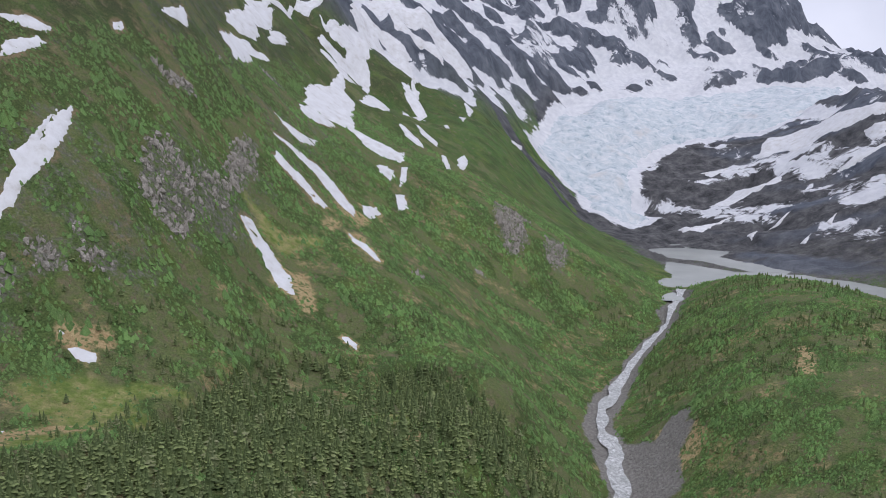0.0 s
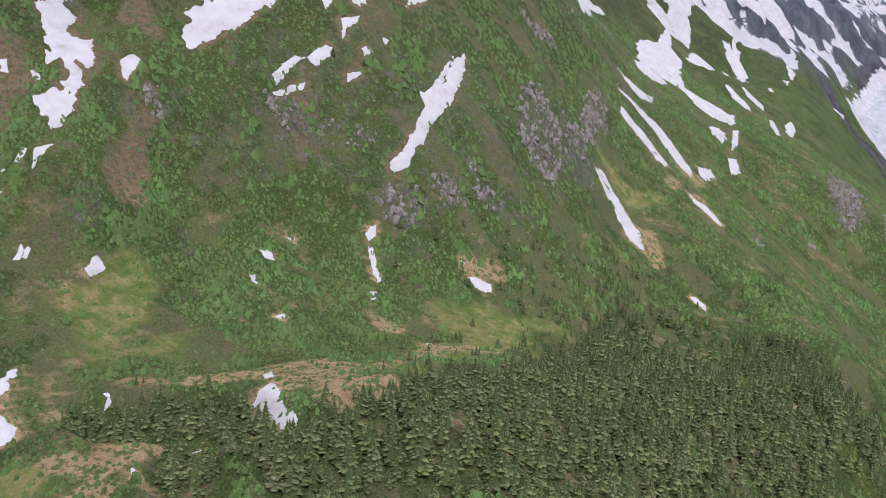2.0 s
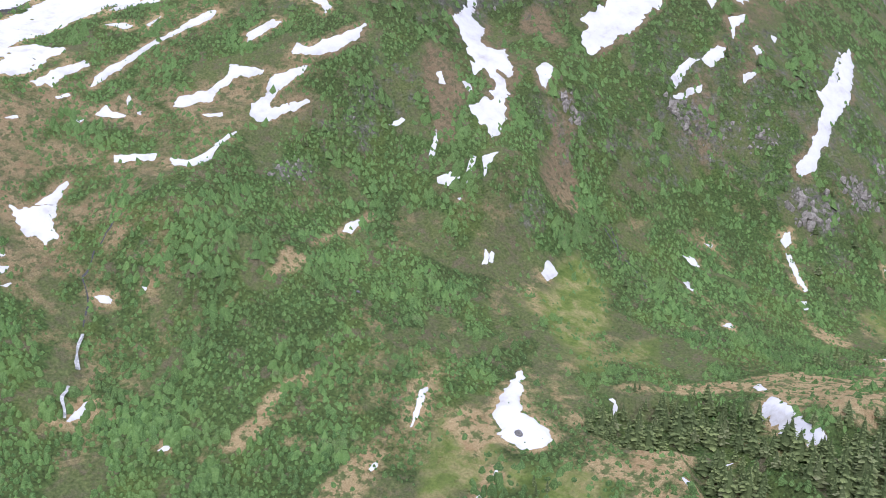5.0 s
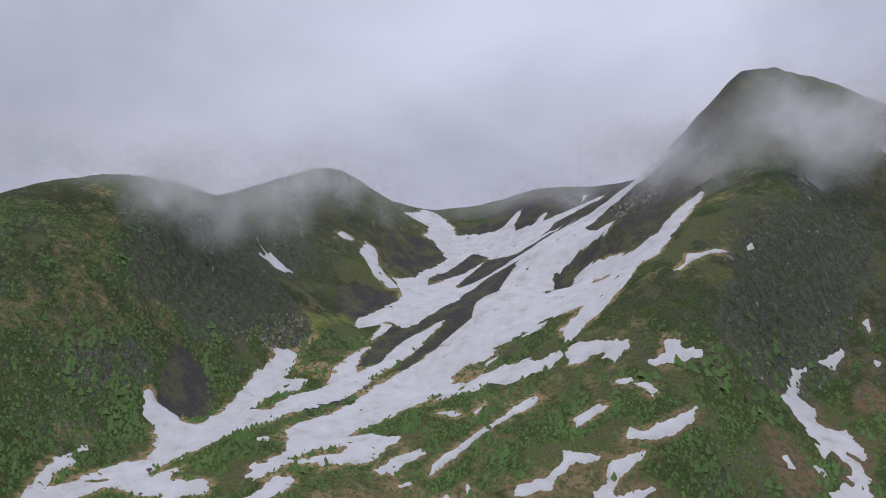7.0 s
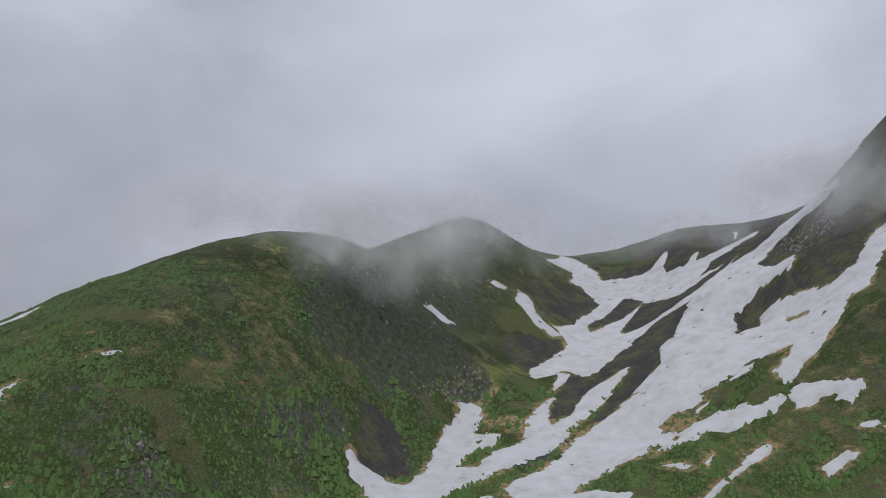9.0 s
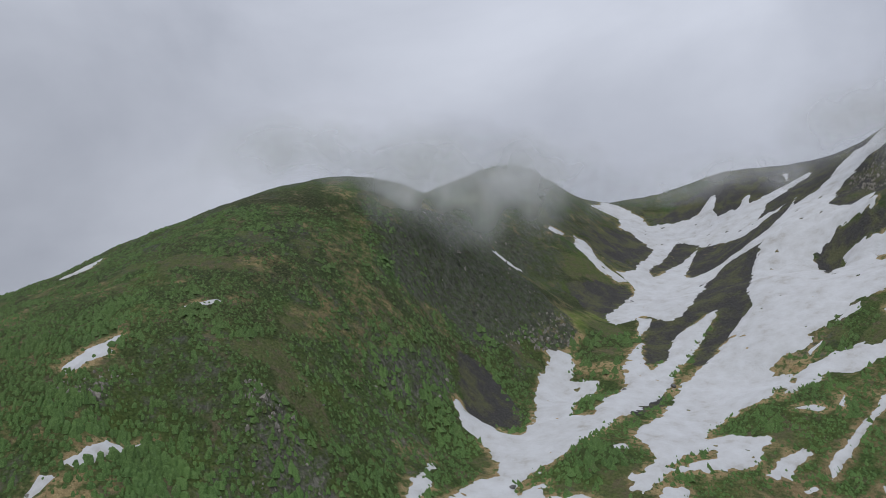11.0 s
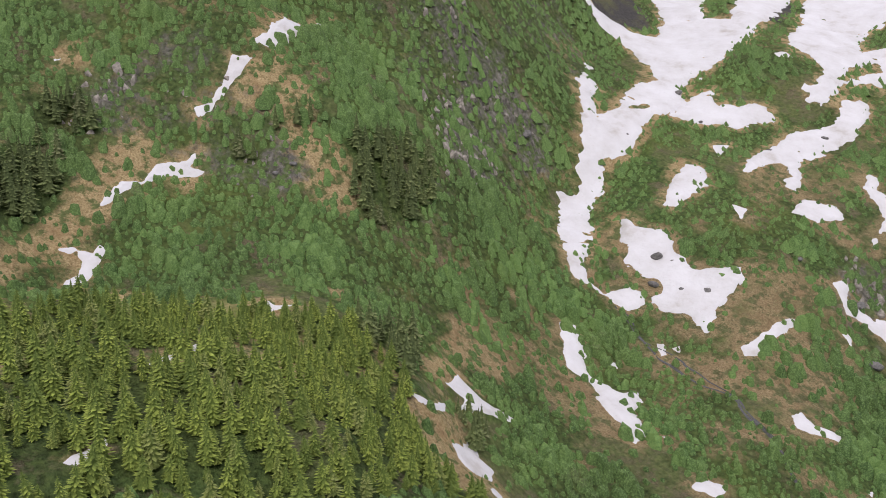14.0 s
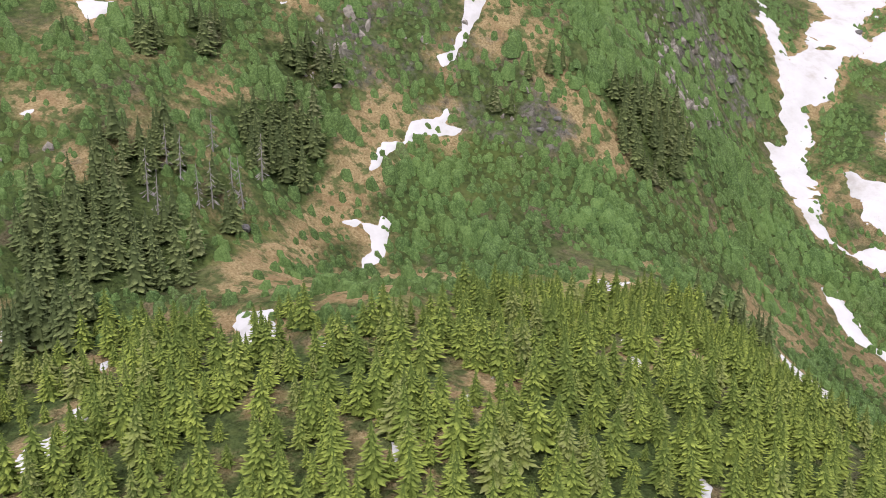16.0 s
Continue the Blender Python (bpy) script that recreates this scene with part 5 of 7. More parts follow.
ROCKS.append([(-283.5, 452.2, 6.2), (-267.0, 462.8, 4.9)])
ROCKS.append([(-221.2, 471.8, 6.2), (-221.2, 471.8, 6.2)])
ROCKS.append([(-195.8, 490.5, 5.7), (-195.8, 490.5, 5.7)])
ROCKS.append([(-447.8, 241.5, 5.3), (-447.8, 241.5, 5.3)])
ROCKS.append([(-463.5, 420.0, 16.8), (-443.2, 445.5, 30.6), (-444.0, 487.5, 22.7), (-443.2, 426.0, 22.1), (-444.0, 393.8, 10.4)])
ROCKS.append([(-450.0, 527.2, 26.6), (-420.8, 501.0, 12.4)])
ROCKS.append([(-612.0, 543.8, 25.1), (-612.0, 543.8, 25.1)])
ROCKS.append([(-769.5, 247.5, 32.0), (-747.0, 267.8, 25.0), (-754.5, 215.2, 24.2)])
ROCKS.append([(-441.0, 249.8, 5.8), (-441.0, 249.8, 5.8)])
ROCKS.append([(-356.2, 378.8, 8.0), (-356.2, 378.8, 8.0)])
ROCKS.append([(-309.0, 427.5, 7.6), (-309.0, 427.5, 7.6)])
ROCKS.append([(-643.5, -4.5, 4.5), (-663.0, 15.0, 5.1), (-659.2, 24.8, 4.0)])
ROCKS.append([(-656.2, 39.0, 4.5), (-656.2, 39.0, 4.5)])
ROCKS.append([(-643.5, -18.0, 3.2), (-643.5, -18.0, 3.2)])
ROCKS.append([(-713.2, -30.0, 5.8), (-715.5, -15.8, 4.7)])
ROCKS.append([(-687.0, -74.2, 2.8), (-682.5, -64.5, 2.8)])
ROCKS.append([(-549.8, 66.0, 5.6), (-546.0, 74.2, 4.7)])
ROCKS.append([(-525.0, 78.0, 4.9), (-525.0, 78.0, 4.9)])
ROCKS.append([(-689.2, 30.0, 4.7), (-689.2, 30.0, 4.7)])
ROCKS.append([(-693.8, 60.0, 3.2), (-693.8, 60.0, 3.2)])
ROCKS.append([(-696.0, -84.0, 3.2), (-695.2, -92.2, 1.8)])
ROCKS.append([(-659.2, -65.2, 2.6), (-659.2, -65.2, 2.6)])
ROCKS.append([(-696.0, -167.2, 1.4), (-695.2, -163.5, 1.0)])
ROCKS.append([(-763.5, 216.8, 21.6), (-815.2, 314.2, 21.7), (-777.0, 191.2, 10.8), (-824.2, 351.0, 13.7)])
ROCKS.append([(-713.2, -36.8, 7.2), (-713.2, -36.8, 7.2)])
GRAVELS = []
GRAVELS.append([(84.0, 1719.0, 13.4), (144.0, 1638.0, 19.3), (210.8, 1653.8, 26.1), (264.0, 1575.0, 18.8)])
GRAVELS.append([(-772.5, 350.2, 9.3), (-756.8, 376.5, 14.9)])
GRAVELS.append([(-718.5, 188.2, 11.1), (-700.5, 174.8, 14.2)])
GRAVELS.append([(-720.0, 186.8, 9.1), (-700.5, 180.8, 9.4), (-683.2, 171.8, 2.8)])
GRAVELS.append([(-643.5, 216.8, 5.8), (-646.5, 247.5, 7.5)])
GRAVELS.append([(-687.8, 319.5, 7.9), (-684.8, 339.8, 6.4), (-701.2, 409.5, 9.8), (-681.0, 457.5, 11.2)])
GRAVELS.append([(-768.8, 491.2, 7.3), (-765.0, 546.0, 5.5)])
GRAVELS.append([(-831.0, 498.8, 18.9), (-809.2, 451.5, 11.5)])
GRAVELS.append([(-791.2, 633.8, 15.4), (-744.0, 647.2, 12.1), (-835.5, 622.5, 7.5)])
GRAVELS.append([(-633.0, 465.8, 10.9), (-633.0, 465.8, 10.9)])
GRAVELS.append([(143.2, 624.8, 15.7), (144.0, 573.8, 20.9), (177.8, 630.8, 9.9)])
GRAVELS.append([(94.5, 1716.0, 13.4), (167.2, 1651.5, 15.2), (219.0, 1548.8, 16.4), (299.2, 1540.5, 10.3)])
BARES = []
BARES.append([(-654.0, -154.5, 1.7), (-642.0, -153.8, 2.0), (-630.0, -153.8, 1.6), (-648.8, -117.8, 1.6), (-639.0, -107.2, 1.3)])
BARES.append([(173.2, 582.0, 14.4), (168.8, 627.0, 9.0)])
BARES.append([(279.0, 653.2, 7.6), (269.2, 609.8, 5.4)])
BARES.append([(-10.5, 445.5, 5.6), (-10.5, 445.5, 5.6)])
BARES.append([(-99.0, 825.8, 7.6), (-72.8, 766.5, 7.0), (-60.8, 740.2, 4.9)])
BARES.append([(-183.8, 447.8, 7.1), (-183.8, 447.8, 7.1)])
BARES.append([(-290.2, 221.2, 4.6), (-274.5, 244.5, 2.8), (-246.8, 261.8, 3.8), (-225.8, 270.8, 5.2), (-210.8, 282.8, 4.7), (-192.8, 288.0, 3.8)])
BARES.append([(-189.0, 354.8, 5.6), (-165.8, 376.5, 4.1)])
BARES.append([(-333.8, 152.2, 3.5), (-329.2, 138.8, 4.3)])
BARES.append([(-340.5, 192.8, 2.8), (-333.8, 166.5, 2.2), (-336.0, 159.0, 2.2)])
BARES.append([(-316.5, 128.2, 4.9), (-309.8, 139.5, 2.9), (-303.8, 150.8, 2.1)])
BARES.append([(-317.2, 188.2, 2.0), (-303.0, 168.0, 2.1)])
BARES.append([(-321.8, 470.2, 5.1), (-298.5, 447.0, 6.9), (-286.5, 438.0, 6.1), (-273.8, 419.2, 3.9)])
BARES.append([(-363.0, 380.2, 4.6), (-359.2, 352.5, 4.4), (-352.5, 333.0, 3.0)])
BARES.append([(-415.5, 340.5, 2.2), (-403.5, 321.0, 2.2), (-400.5, 312.8, 2.2)])
BARES.append([(-229.5, 370.5, 2.9), (-215.2, 363.8, 2.6)])
BARES.append([(-613.5, -18.0, 5.6), (-601.5, -20.2, 5.4), (-583.5, -30.0, 5.4), (-570.8, -33.8, 4.3)])
BARES.append([(-606.0, -45.0, 3.3), (-612.8, -47.2, 2.4)])
BARES.append([(-581.2, -84.0, 5.0), (-597.8, -77.2, 2.9)])
BARES.append([(-623.2, -78.0, 4.1), (-623.2, -78.0, 4.1)])
BARES.append([(-594.8, -117.8, 1.2), (-594.8, -117.8, 1.2)])
BARES.append([(-581.2, 4.5, 4.9), (-558.0, 5.2, 5.3), (-550.5, 21.8, 3.9)])
BARES.append([(-598.5, 63.0, 5.1), (-597.8, 49.5, 3.8)])
BARES.append([(-566.2, 81.8, 3.9), (-566.2, 81.8, 3.9)])
BARES.append([(-561.0, 167.2, 3.9), (-549.0, 147.8, 3.2)])
BARES.append([(-712.5, 257.2, 10.2), (-690.0, 263.2, 8.8)])
BARES.append([(-647.2, -57.8, 3.5), (-670.5, -52.5, 4.2)])
BARES.append([(-693.0, -129.8, 3.4), (-690.8, -135.8, 2.2)])
BARES.append([(-706.5, -159.0, 4.4), (-702.0, -156.0, 2.8)])
BARES.append([(-693.0, -168.8, 2.0), (-693.8, -160.5, 2.1)])
BARES.append([(-682.5, -88.5, 2.0), (-674.2, -108.0, 2.1), (-669.8, -119.2, 3.3), (-665.2, -129.0, 3.5), (-654.0, -132.0, 2.6)])
BARES.append([(-677.2, -62.2, 4.9), (-676.5, -58.5, 4.9)])
BARES.append([(-670.5, -83.2, 2.5), (-670.5, -83.2, 2.5)])
BARES.append([(-661.5, -143.2, 2.2), (-648.0, -135.8, 2.8)])
BARES.append([(-628.5, -92.2, 2.4), (-628.5, -92.2, 2.4)])
BARES.append([(-612.8, -17.2, 3.0), (-598.5, -24.8, 2.9)])
BARES.append([(-657.0, -56.2, 2.4), (-657.0, -56.2, 2.4)])
BARES.append([(-669.0, -180.8, 1.7), (-668.2, -177.0, 1.0)])
BARES.append([(-245.2, 175.5, 11.6), (-249.0, 195.8, 10.1), (-195.8, 183.0, 7.3), (-231.8, 204.8, 6.1)])
BARES.append([(-333.0, 131.2, 12.7), (-336.0, 157.5, 5.7)])
BARES.append([(-198.0, 259.5, 8.9), (-185.2, 277.5, 5.5), (-222.8, 262.5, 5.9)])
BARES.append([(-284.2, 210.0, 5.2), (-298.5, 222.0, 3.2)])
BARES.append([(-280.5, 270.8, 4.9), (-280.5, 270.8, 4.9)])
BARES.append([(-318.8, 257.2, 4.1), (-335.2, 276.8, 3.8)])
BARES.append([(-300.0, 432.8, 10.1), (-292.5, 425.2, 7.3), (-276.0, 420.0, 4.6)])
BARES.append([(-358.5, 365.2, 12.0), (-349.5, 334.5, 8.9), (-353.2, 357.0, 9.3)])
BARES.append([(-194.2, 444.0, 5.2), (-187.5, 442.5, 4.6)])
BARES.append([(-408.0, 332.2, 3.8), (-406.5, 317.2, 3.1)])
BARES.append([(-411.8, 203.2, 6.4), (-411.8, 203.2, 6.4)])
BARES.append([(-108.0, 652.5, 3.7), (-110.2, 630.8, 2.7)])
BARES.append([(-728.2, 276.8, 9.8), (-720.8, 242.2, 7.8)])
BARES.append([(-598.5, 332.2, 3.7), (-594.0, 306.8, 3.5), (-591.0, 261.0, 3.3)])
BARES.append([(-539.2, 204.0, 7.4), (-514.5, 217.5, 8.3)])
BARES.append([(-552.8, 174.8, 5.6), (-558.0, 154.5, 5.4)])
BARES.append([(-358.5, 366.8, 12.5), (-348.8, 340.5, 7.4)])
BARES.append([(-411.0, 320.2, 3.5), (-423.8, 342.0, 4.4)])
BARES.append([(-404.2, 420.0, 10.6), (-390.0, 419.2, 7.0)])
BARES.append([(-510.0, 132.8, 4.8), (-523.5, 123.8, 4.9)])
BARES.append([(-104.2, 645.8, 4.4), (-96.0, 618.8, 3.4)])
BARES.append([(-77.2, 821.2, 5.4), (-99.8, 746.2, 4.9)])
BARES.append([(-195.8, 441.8, 7.7), (-186.0, 438.0, 6.4)])
BARES.append([(283.5, 666.0, 7.8), (274.5, 621.8, 5.5)])
PATHS = []  # worn strips of bare earth along the gullies
PATHS.append([(-410.3, 258.6, 1.6), (-412.7, 224.9, 1.6), (-410.0, 207.2, 1.6), (-413.6, 191.2, 1.6), (-415.9, 174.8, 1.6), (-419.5, 158.7, 1.6)])
PATHS.append([(-373.5, 169.3, 2.0), (-378.8, 151.0, 2.0), (-375.4, 142.3, 2.0), (-376.1, 128.9, 2.0)])
PATHS.append([(-375.2, 163.6, 2.0), (-377.4, 148.3, 2.0), (-376.5, 141.1, 2.0)])
PATHS.append([(-336.9, 201.9, 1.6), (-336.9, 189.0, 1.6), (-331.2, 170.7, 1.6), (-334.7, 157.5, 1.6), (-334.7, 145.3, 1.6), (-334.9, 134.0, 1.6)])
PATHS.append([(-298.7, 175.9, 1.2), (-298.4, 159.5, 1.2), (-297.0, 146.9, 1.2), (-297.1, 133.2, 1.2)])
PATHS.append([(-682.5, -88.0, 4.2), (-679.0, -96.9, 4.2), (-674.8, -106.3, 4.2), (-672.7, -115.1, 4.2), (-669.9, -125.0, 4.2), (-663.7, -137.2, 4.2), (-658.2, -150.5, 4.2)])
PATHS.append([(-659.4, -145.8, 5.0), (-650.2, -146.0, 5.0), (-637.2, -150.5, 5.0), (-654.7, -124.1, 5.0), (-648.0, -115.0, 5.0)])
PATHS.append([(-707.5, -158.2, 1.8), (-704.9, -154.7, 1.8), (-700.9, -152.1, 1.8)])
PATHS.append([(-693.9, -135.1, 2.2), (-697.6, -127.0, 2.2), (-697.8, -120.3, 2.2)])
PATHS.append([(-693.7, -170.3, 2.0), (-694.7, -165.9, 2.0), (-696.0, -161.7, 2.0)])
PATHS.append([(-618.3, -19.5, 3.0), (-605.2, -20.9, 3.0), (-596.0, -25.9, 3.0)])
PATHS.append([(-616.3, -45.7, 2.4), (-610.1, -54.0, 2.4), (-604.4, -66.0, 2.4), (-606.5, -75.3, 2.4), (-601.2, -85.4, 2.4)])
PATHS.append([(-590.1, -88.1, 3.0), (-586.0, -85.7, 3.0), (-574.2, -97.0, 3.0), (-568.8, -96.1, 3.0)])
PATHS.append([(-595.4, -23.5, 2.6), (-583.8, -31.0, 2.6), (-573.1, -36.7, 2.6), (-578.9, -36.9, 2.6)])
PATHS.append([(-423.3, 346.3, 1.6), (-412.9, 335.8, 1.6), (-406.8, 320.4, 1.6), (-404.6, 310.4, 1.6)])
PATHS.append([(-555.1, 167.8, 1.6), (-547.0, 161.5, 1.6), (-539.7, 157.8, 1.6)])
PATHS.append([(-617.3, -21.0, 1.8), (-611.0, -21.5, 1.8), (-606.0, -25.1, 1.8), (-598.7, -31.0, 1.8), (-590.8, -31.6, 1.8)])
PATHS.append([(-256.0, 254.9, 6.0), (-237.8, 270.9, 6.0), (-219.1, 295.1, 6.0), (-193.0, 289.8, 6.0), (-184.6, 335.4, 6.0)])
PATHS.append([(-267.1, 189.2, 6.0), (-249.1, 190.3, 6.0), (-244.5, 214.5, 6.0)])
PATHS.append([(-248.0, 174.2, 6.0), (-223.4, 175.5, 6.0), (-200.7, 177.5, 6.0)])
MEADOWS = []
MEADOWS.append([(-187.8, 412.8, 10.0), (-165.6, 422.0, 10.0), (-138.1, 434.1, 10.0)])
MEADOWS.append([(-325.5, 270.8, 10.5), (-291.8, 253.5, 12.2), (-273.0, 283.5, 8.6)])
MEADOWS.append([(-188.2, 405.8, 10.4), (-165.8, 414.8, 13.6), (-176.2, 307.5, 5.8), (-200.2, 269.2, 5.5)])
MEADOWS.append([(-260.2, 162.8, 11.7), (-245.2, 180.0, 11.8)])
MEADOWS.append([(-307.5, 138.0, 7.4), (-312.8, 159.8, 5.1)])
MEADOWS.append([(-179.2, 398.2, 15.2), (-160.5, 408.8, 14.2)])
MEADOWS.append([(-318.8, 303.8, 11.0), (-294.0, 247.5, 12.1), (-273.0, 267.8, 7.4)])
MEADOWS.append([(-311.2, 164.2, 12.8), (-262.5, 180.8, 12.1)])
MEADOWS.append([(-171.8, 400.5, 11.9), (-156.0, 426.0, 12.3), (-195.0, 398.2, 9.0)])
MEADOWS.append([(-29.2, 465.8, 4.5), (-29.2, 465.8, 4.5)])
MEADOWS.append([(-164.2, 692.2, 6.5), (-126.8, 680.2, 9.1), (-104.2, 708.8, 9.4)])
MEADOWS.append([(-621.0, -106.5, 5.4), (-651.8, -97.5, 6.1)])
MEADOWS.append([(-674.2, -124.5, 3.9), (-667.5, -137.2, 3.0)])
MEADOWS.append([(-672.8, -178.5, 2.2), (-672.8, -178.5, 2.2)])
MEADOWS.append([(-761.2, 392.2, 10.5), (-743.2, 327.0, 10.5), (-732.0, 258.0, 9.7)])
MEADOWS.append([(-487.5, 511.5, 17.8), (-496.5, 453.0, 12.3), (-471.8, 456.0, 12.1)])
FOREST_OUTLINES = []
FOREST_OUTLINES.append([(-281.2, 209.2), (-278.2, 226.5), (-253.5, 245.2), (-227.2, 252.8), (-203.2, 237.8), (-193.5, 251.2), (-179.2, 276.8), (-175.5, 294.8), (-150.0, 333.0), (-132.8, 417.0), (-127.5, 463.5), (-93.8, 549.8), (-53.2, 577.5), (-58.5, 293.2), (-178.5, 182.2), (-192.0, 198.0), (-203.2, 209.2), (-213.8, 217.5), (-226.5, 223.5), (-244.5, 213.8), (-264.0, 205.5)])
FOREST_OUTLINES.append([(-246.8, 213.8), (-231.0, 228.0), (-208.5, 206.2), (-199.5, 192.0), (-204.8, 183.0), (-216.8, 183.8), (-231.8, 189.8)])
FOREST_OUTLINES.append([(-170.2, 318.0), (-146.2, 323.2), (-146.2, 395.2), (-124.5, 446.2), (-123.8, 479.2), (-91.5, 516.0), (-51.8, 535.5), (-28.5, 578.2), (2.2, 588.0), (30.0, 579.8), (53.2, 573.8), (70.5, 554.2), (76.5, 450.0), (-135.0, 247.5)])
FOREST_OUTLINES.append([(-657.8, -189.8), (-659.2, -184.5), (-660.8, -176.2), (-655.5, -166.5), (-637.5, -159.0), (-623.2, -165.0), (-622.5, -156.8), (-621.8, -147.8), (-633.8, -120.0), (-621.8, -103.5), (-610.5, -111.0), (-607.5, -90.0), (-595.5, -100.5), (-584.2, -113.2), (-588.0, -66.0), (-571.5, -122.2), (-565.5, -66.8), (-558.0, -147.8), (-621.0, -213.0), (-661.5, -198.0)])
FOREST_OUTLINES.append([(-620.2, -114.0), (-623.2, -96.8), (-615.0, -87.8), (-611.2, -76.5), (-609.8, -66.8), (-595.5, -86.2), (-585.0, -90.8), (-570.0, -99.8), (-558.8, -138.8)])
FOREST_OUTLINES.append([(-681.8, -177.0), (-687.0, -168.8), (-685.5, -159.8), (-692.2, -150.8), (-691.5, -139.5), (-678.0, -146.2), (-666.0, -153.8), (-660.0, -160.5), (-667.5, -174.8), (-676.5, -176.2)])
FOREST_OUTLINES.append([(-693.0, -123.8), (-693.8, -110.2), (-688.5, -105.8), (-676.5, -114.0), (-677.2, -123.0), (-682.5, -129.8)])
FOREST_OUTLINES.append([(-678.0, -144.0), (-678.0, -135.8), (-669.8, -138.0), (-667.5, -147.0)])
FOREST_OUTLINES.append([(-652.5, -45.8), (-649.5, -21.8), (-641.2, -20.2), (-634.5, -42.0), (-636.8, -54.0), (-645.0, -53.2)])
FOREST_OUTLINES.append([(-704.2, -104.2), (-698.2, -96.0), (-691.5, -96.0), (-692.2, -105.8)])
FOREST_OUTLINES.append([(-714.8, -117.8), (-709.5, -110.2), (-703.5, -117.0), (-708.0, -121.5)])
FOREST_OUTLINES.append([(-715.5, -131.2), (-713.2, -123.0), (-709.5, -127.5), (-711.0, -132.8)])
FOREST_OUTLINES.append([(-668.2, -58.5), (-661.5, -49.5), (-659.2, -54.8), (-665.2, -60.0)])
FOREST_OUTLINES.append([(-672.0, -70.5), (-663.8, -64.5), (-663.0, -68.2), (-669.0, -72.8)])
FOREST_OUTLINES.append([(-150.0, 168.8), (-135.0, 210.0), (-75.0, 300.0), (30.0, 420.0), (82.5, 420.0), (45.0, 300.0), (-45.0, 187.5), (-112.5, 112.5), (-150.0, 112.5)])
FOREST_OUTLINES.append([(-675.0, -172.5), (-645.0, -225.0), (-570.0, -247.5), (-517.5, -195.0), (-525.0, -135.0), (-570.0, -161.2), (-600.0, -176.2)])
LOOSE_TREES = [(-271.5, 243.8), (-188.2, 287.2), (-174.0, 295.5), (-170.2, 299.2), (-179.2, 375.0), (-142.5, 402.0), (-278.2, 170.2), (-283.5, 171.0), (-242.2, 168.8), (-216.0, 173.2), (-192.8, 182.2), (-592.5, -71.2), (-589.5, -76.5), (-590.2, -69.8), (-684.8, 26.2), (-685.5, 30.8), (-693.0, 50.2), (-108.0, 450.0), (-164.2, 469.5), (-144.0, 462.8), (-135.8, 471.8), (-720.0, -142.5), (-718.5, -142.5), (-445.5, 267.0), (-446.2, 257.2), (-451.5, 251.2), (-444.0, 274.5)]
ICE_OUTLINE = [(270.8, 2038.5), (389.2, 2193.8), (537.0, 2283.0), (800.2, 2418.8), (1099.5, 2429.2), (1010.2, 2260.5), (835.5, 2040.8), (720.0, 2005.5), (666.0, 2037.0), (586.5, 2033.2), (463.5, 1956.0), (426.8, 1899.0), (387.0, 1824.0), (380.2, 1743.0), (385.5, 1627.5), (331.5, 1600.5), (281.2, 1617.8), (280.5, 1710.8), (252.0, 1754.2), (220.5, 1776.0), (189.0, 1755.8), (225.8, 1931.2)]
RIVER = [(294.0, 1050.0, 6.8), (277.5, 1004.2, 4.9), (242.2, 916.5, 5.7), (216.0, 869.2, 6.6), (193.5, 832.5, 6.9), (162.8, 776.2, 7.6), (138.0, 713.2, 6.4), (127.5, 674.2, 6.7), (132.0, 642.0, 7.3), (126.8, 604.5, 6.1), (120.8, 565.5, 5.8), (90.0, 390.0, 9.0), (67.5, 187.5, 9.0)]
SNAGS = [(-677.3, -153.0), (-684.2, -145.9), (-681.0, -145.6), (-675.4, -146.2), (-675.2, -143.6), (-676.6, -138.2), (-674.8, -137.5), (-678.4, -129.9), (-684.6, -135.8), (-680.4, -152.6)]
BOULDERS = [(-638.2, 75.8), (-569.2, 58.5), (-541.5, 43.5), (-666.0, 245.2), (-647.2, 264.8), (-640.5, 119.2), (-551.2, 60.8), (-591.8, 27.0), (-585.0, 30.0), (-599.2, 24.0), (-603.0, 32.2), (-598.5, 33.8), (-599.2, 109.5), (-586.5, 129.8), (-655.5, 38.2), (-624.8, 107.2), (-657.8, -67.5), (-656.2, -63.0), (-297.8, 189.0), (-383.2, 211.5), (411.0, 1181.2), (-218.2, 477.0), (-670.5, -141.0), (-503.2, 64.5)]
FALLS = []
FALLS.append([(-451.5, 129.0, 0.6), (-446.2, 123.8, 0.7), (-440.2, 117.0, 0.8)])
FALLS.append([(-437.2, 110.2, 0.6), (-432.8, 105.0, 0.6), (-427.5, 100.5, 0.6)])
STREAMS = []
STREAMS.append([(-323.2, 347.2, 0.6), (-315.0, 339.8, 0.6), (-304.5, 333.0, 0.8), (-291.8, 323.2, 0.6)])
STREAMS.append([(-602.2, 9.0, 0.6), (-593.2, 6.0, 0.6), (-584.2, 6.0, 0.6), (-568.5, 1.5, 0.6), (-557.2, -4.5, 0.6), (-546.8, -12.8, 0.6)])
STREAMS.append([(-324.0, 342.8, 0.6), (-315.8, 338.2, 0.8), (-310.5, 330.8, 0.8)])
STREAMS.append([(-478.1, 174.8, 0.8), (-478.0, 163.9, 0.8), (-474.2, 152.1, 0.8), (-469.7, 144.0, 0.8), (-460.8, 138.8, 0.8), (-454.0, 130.7, 0.8)])
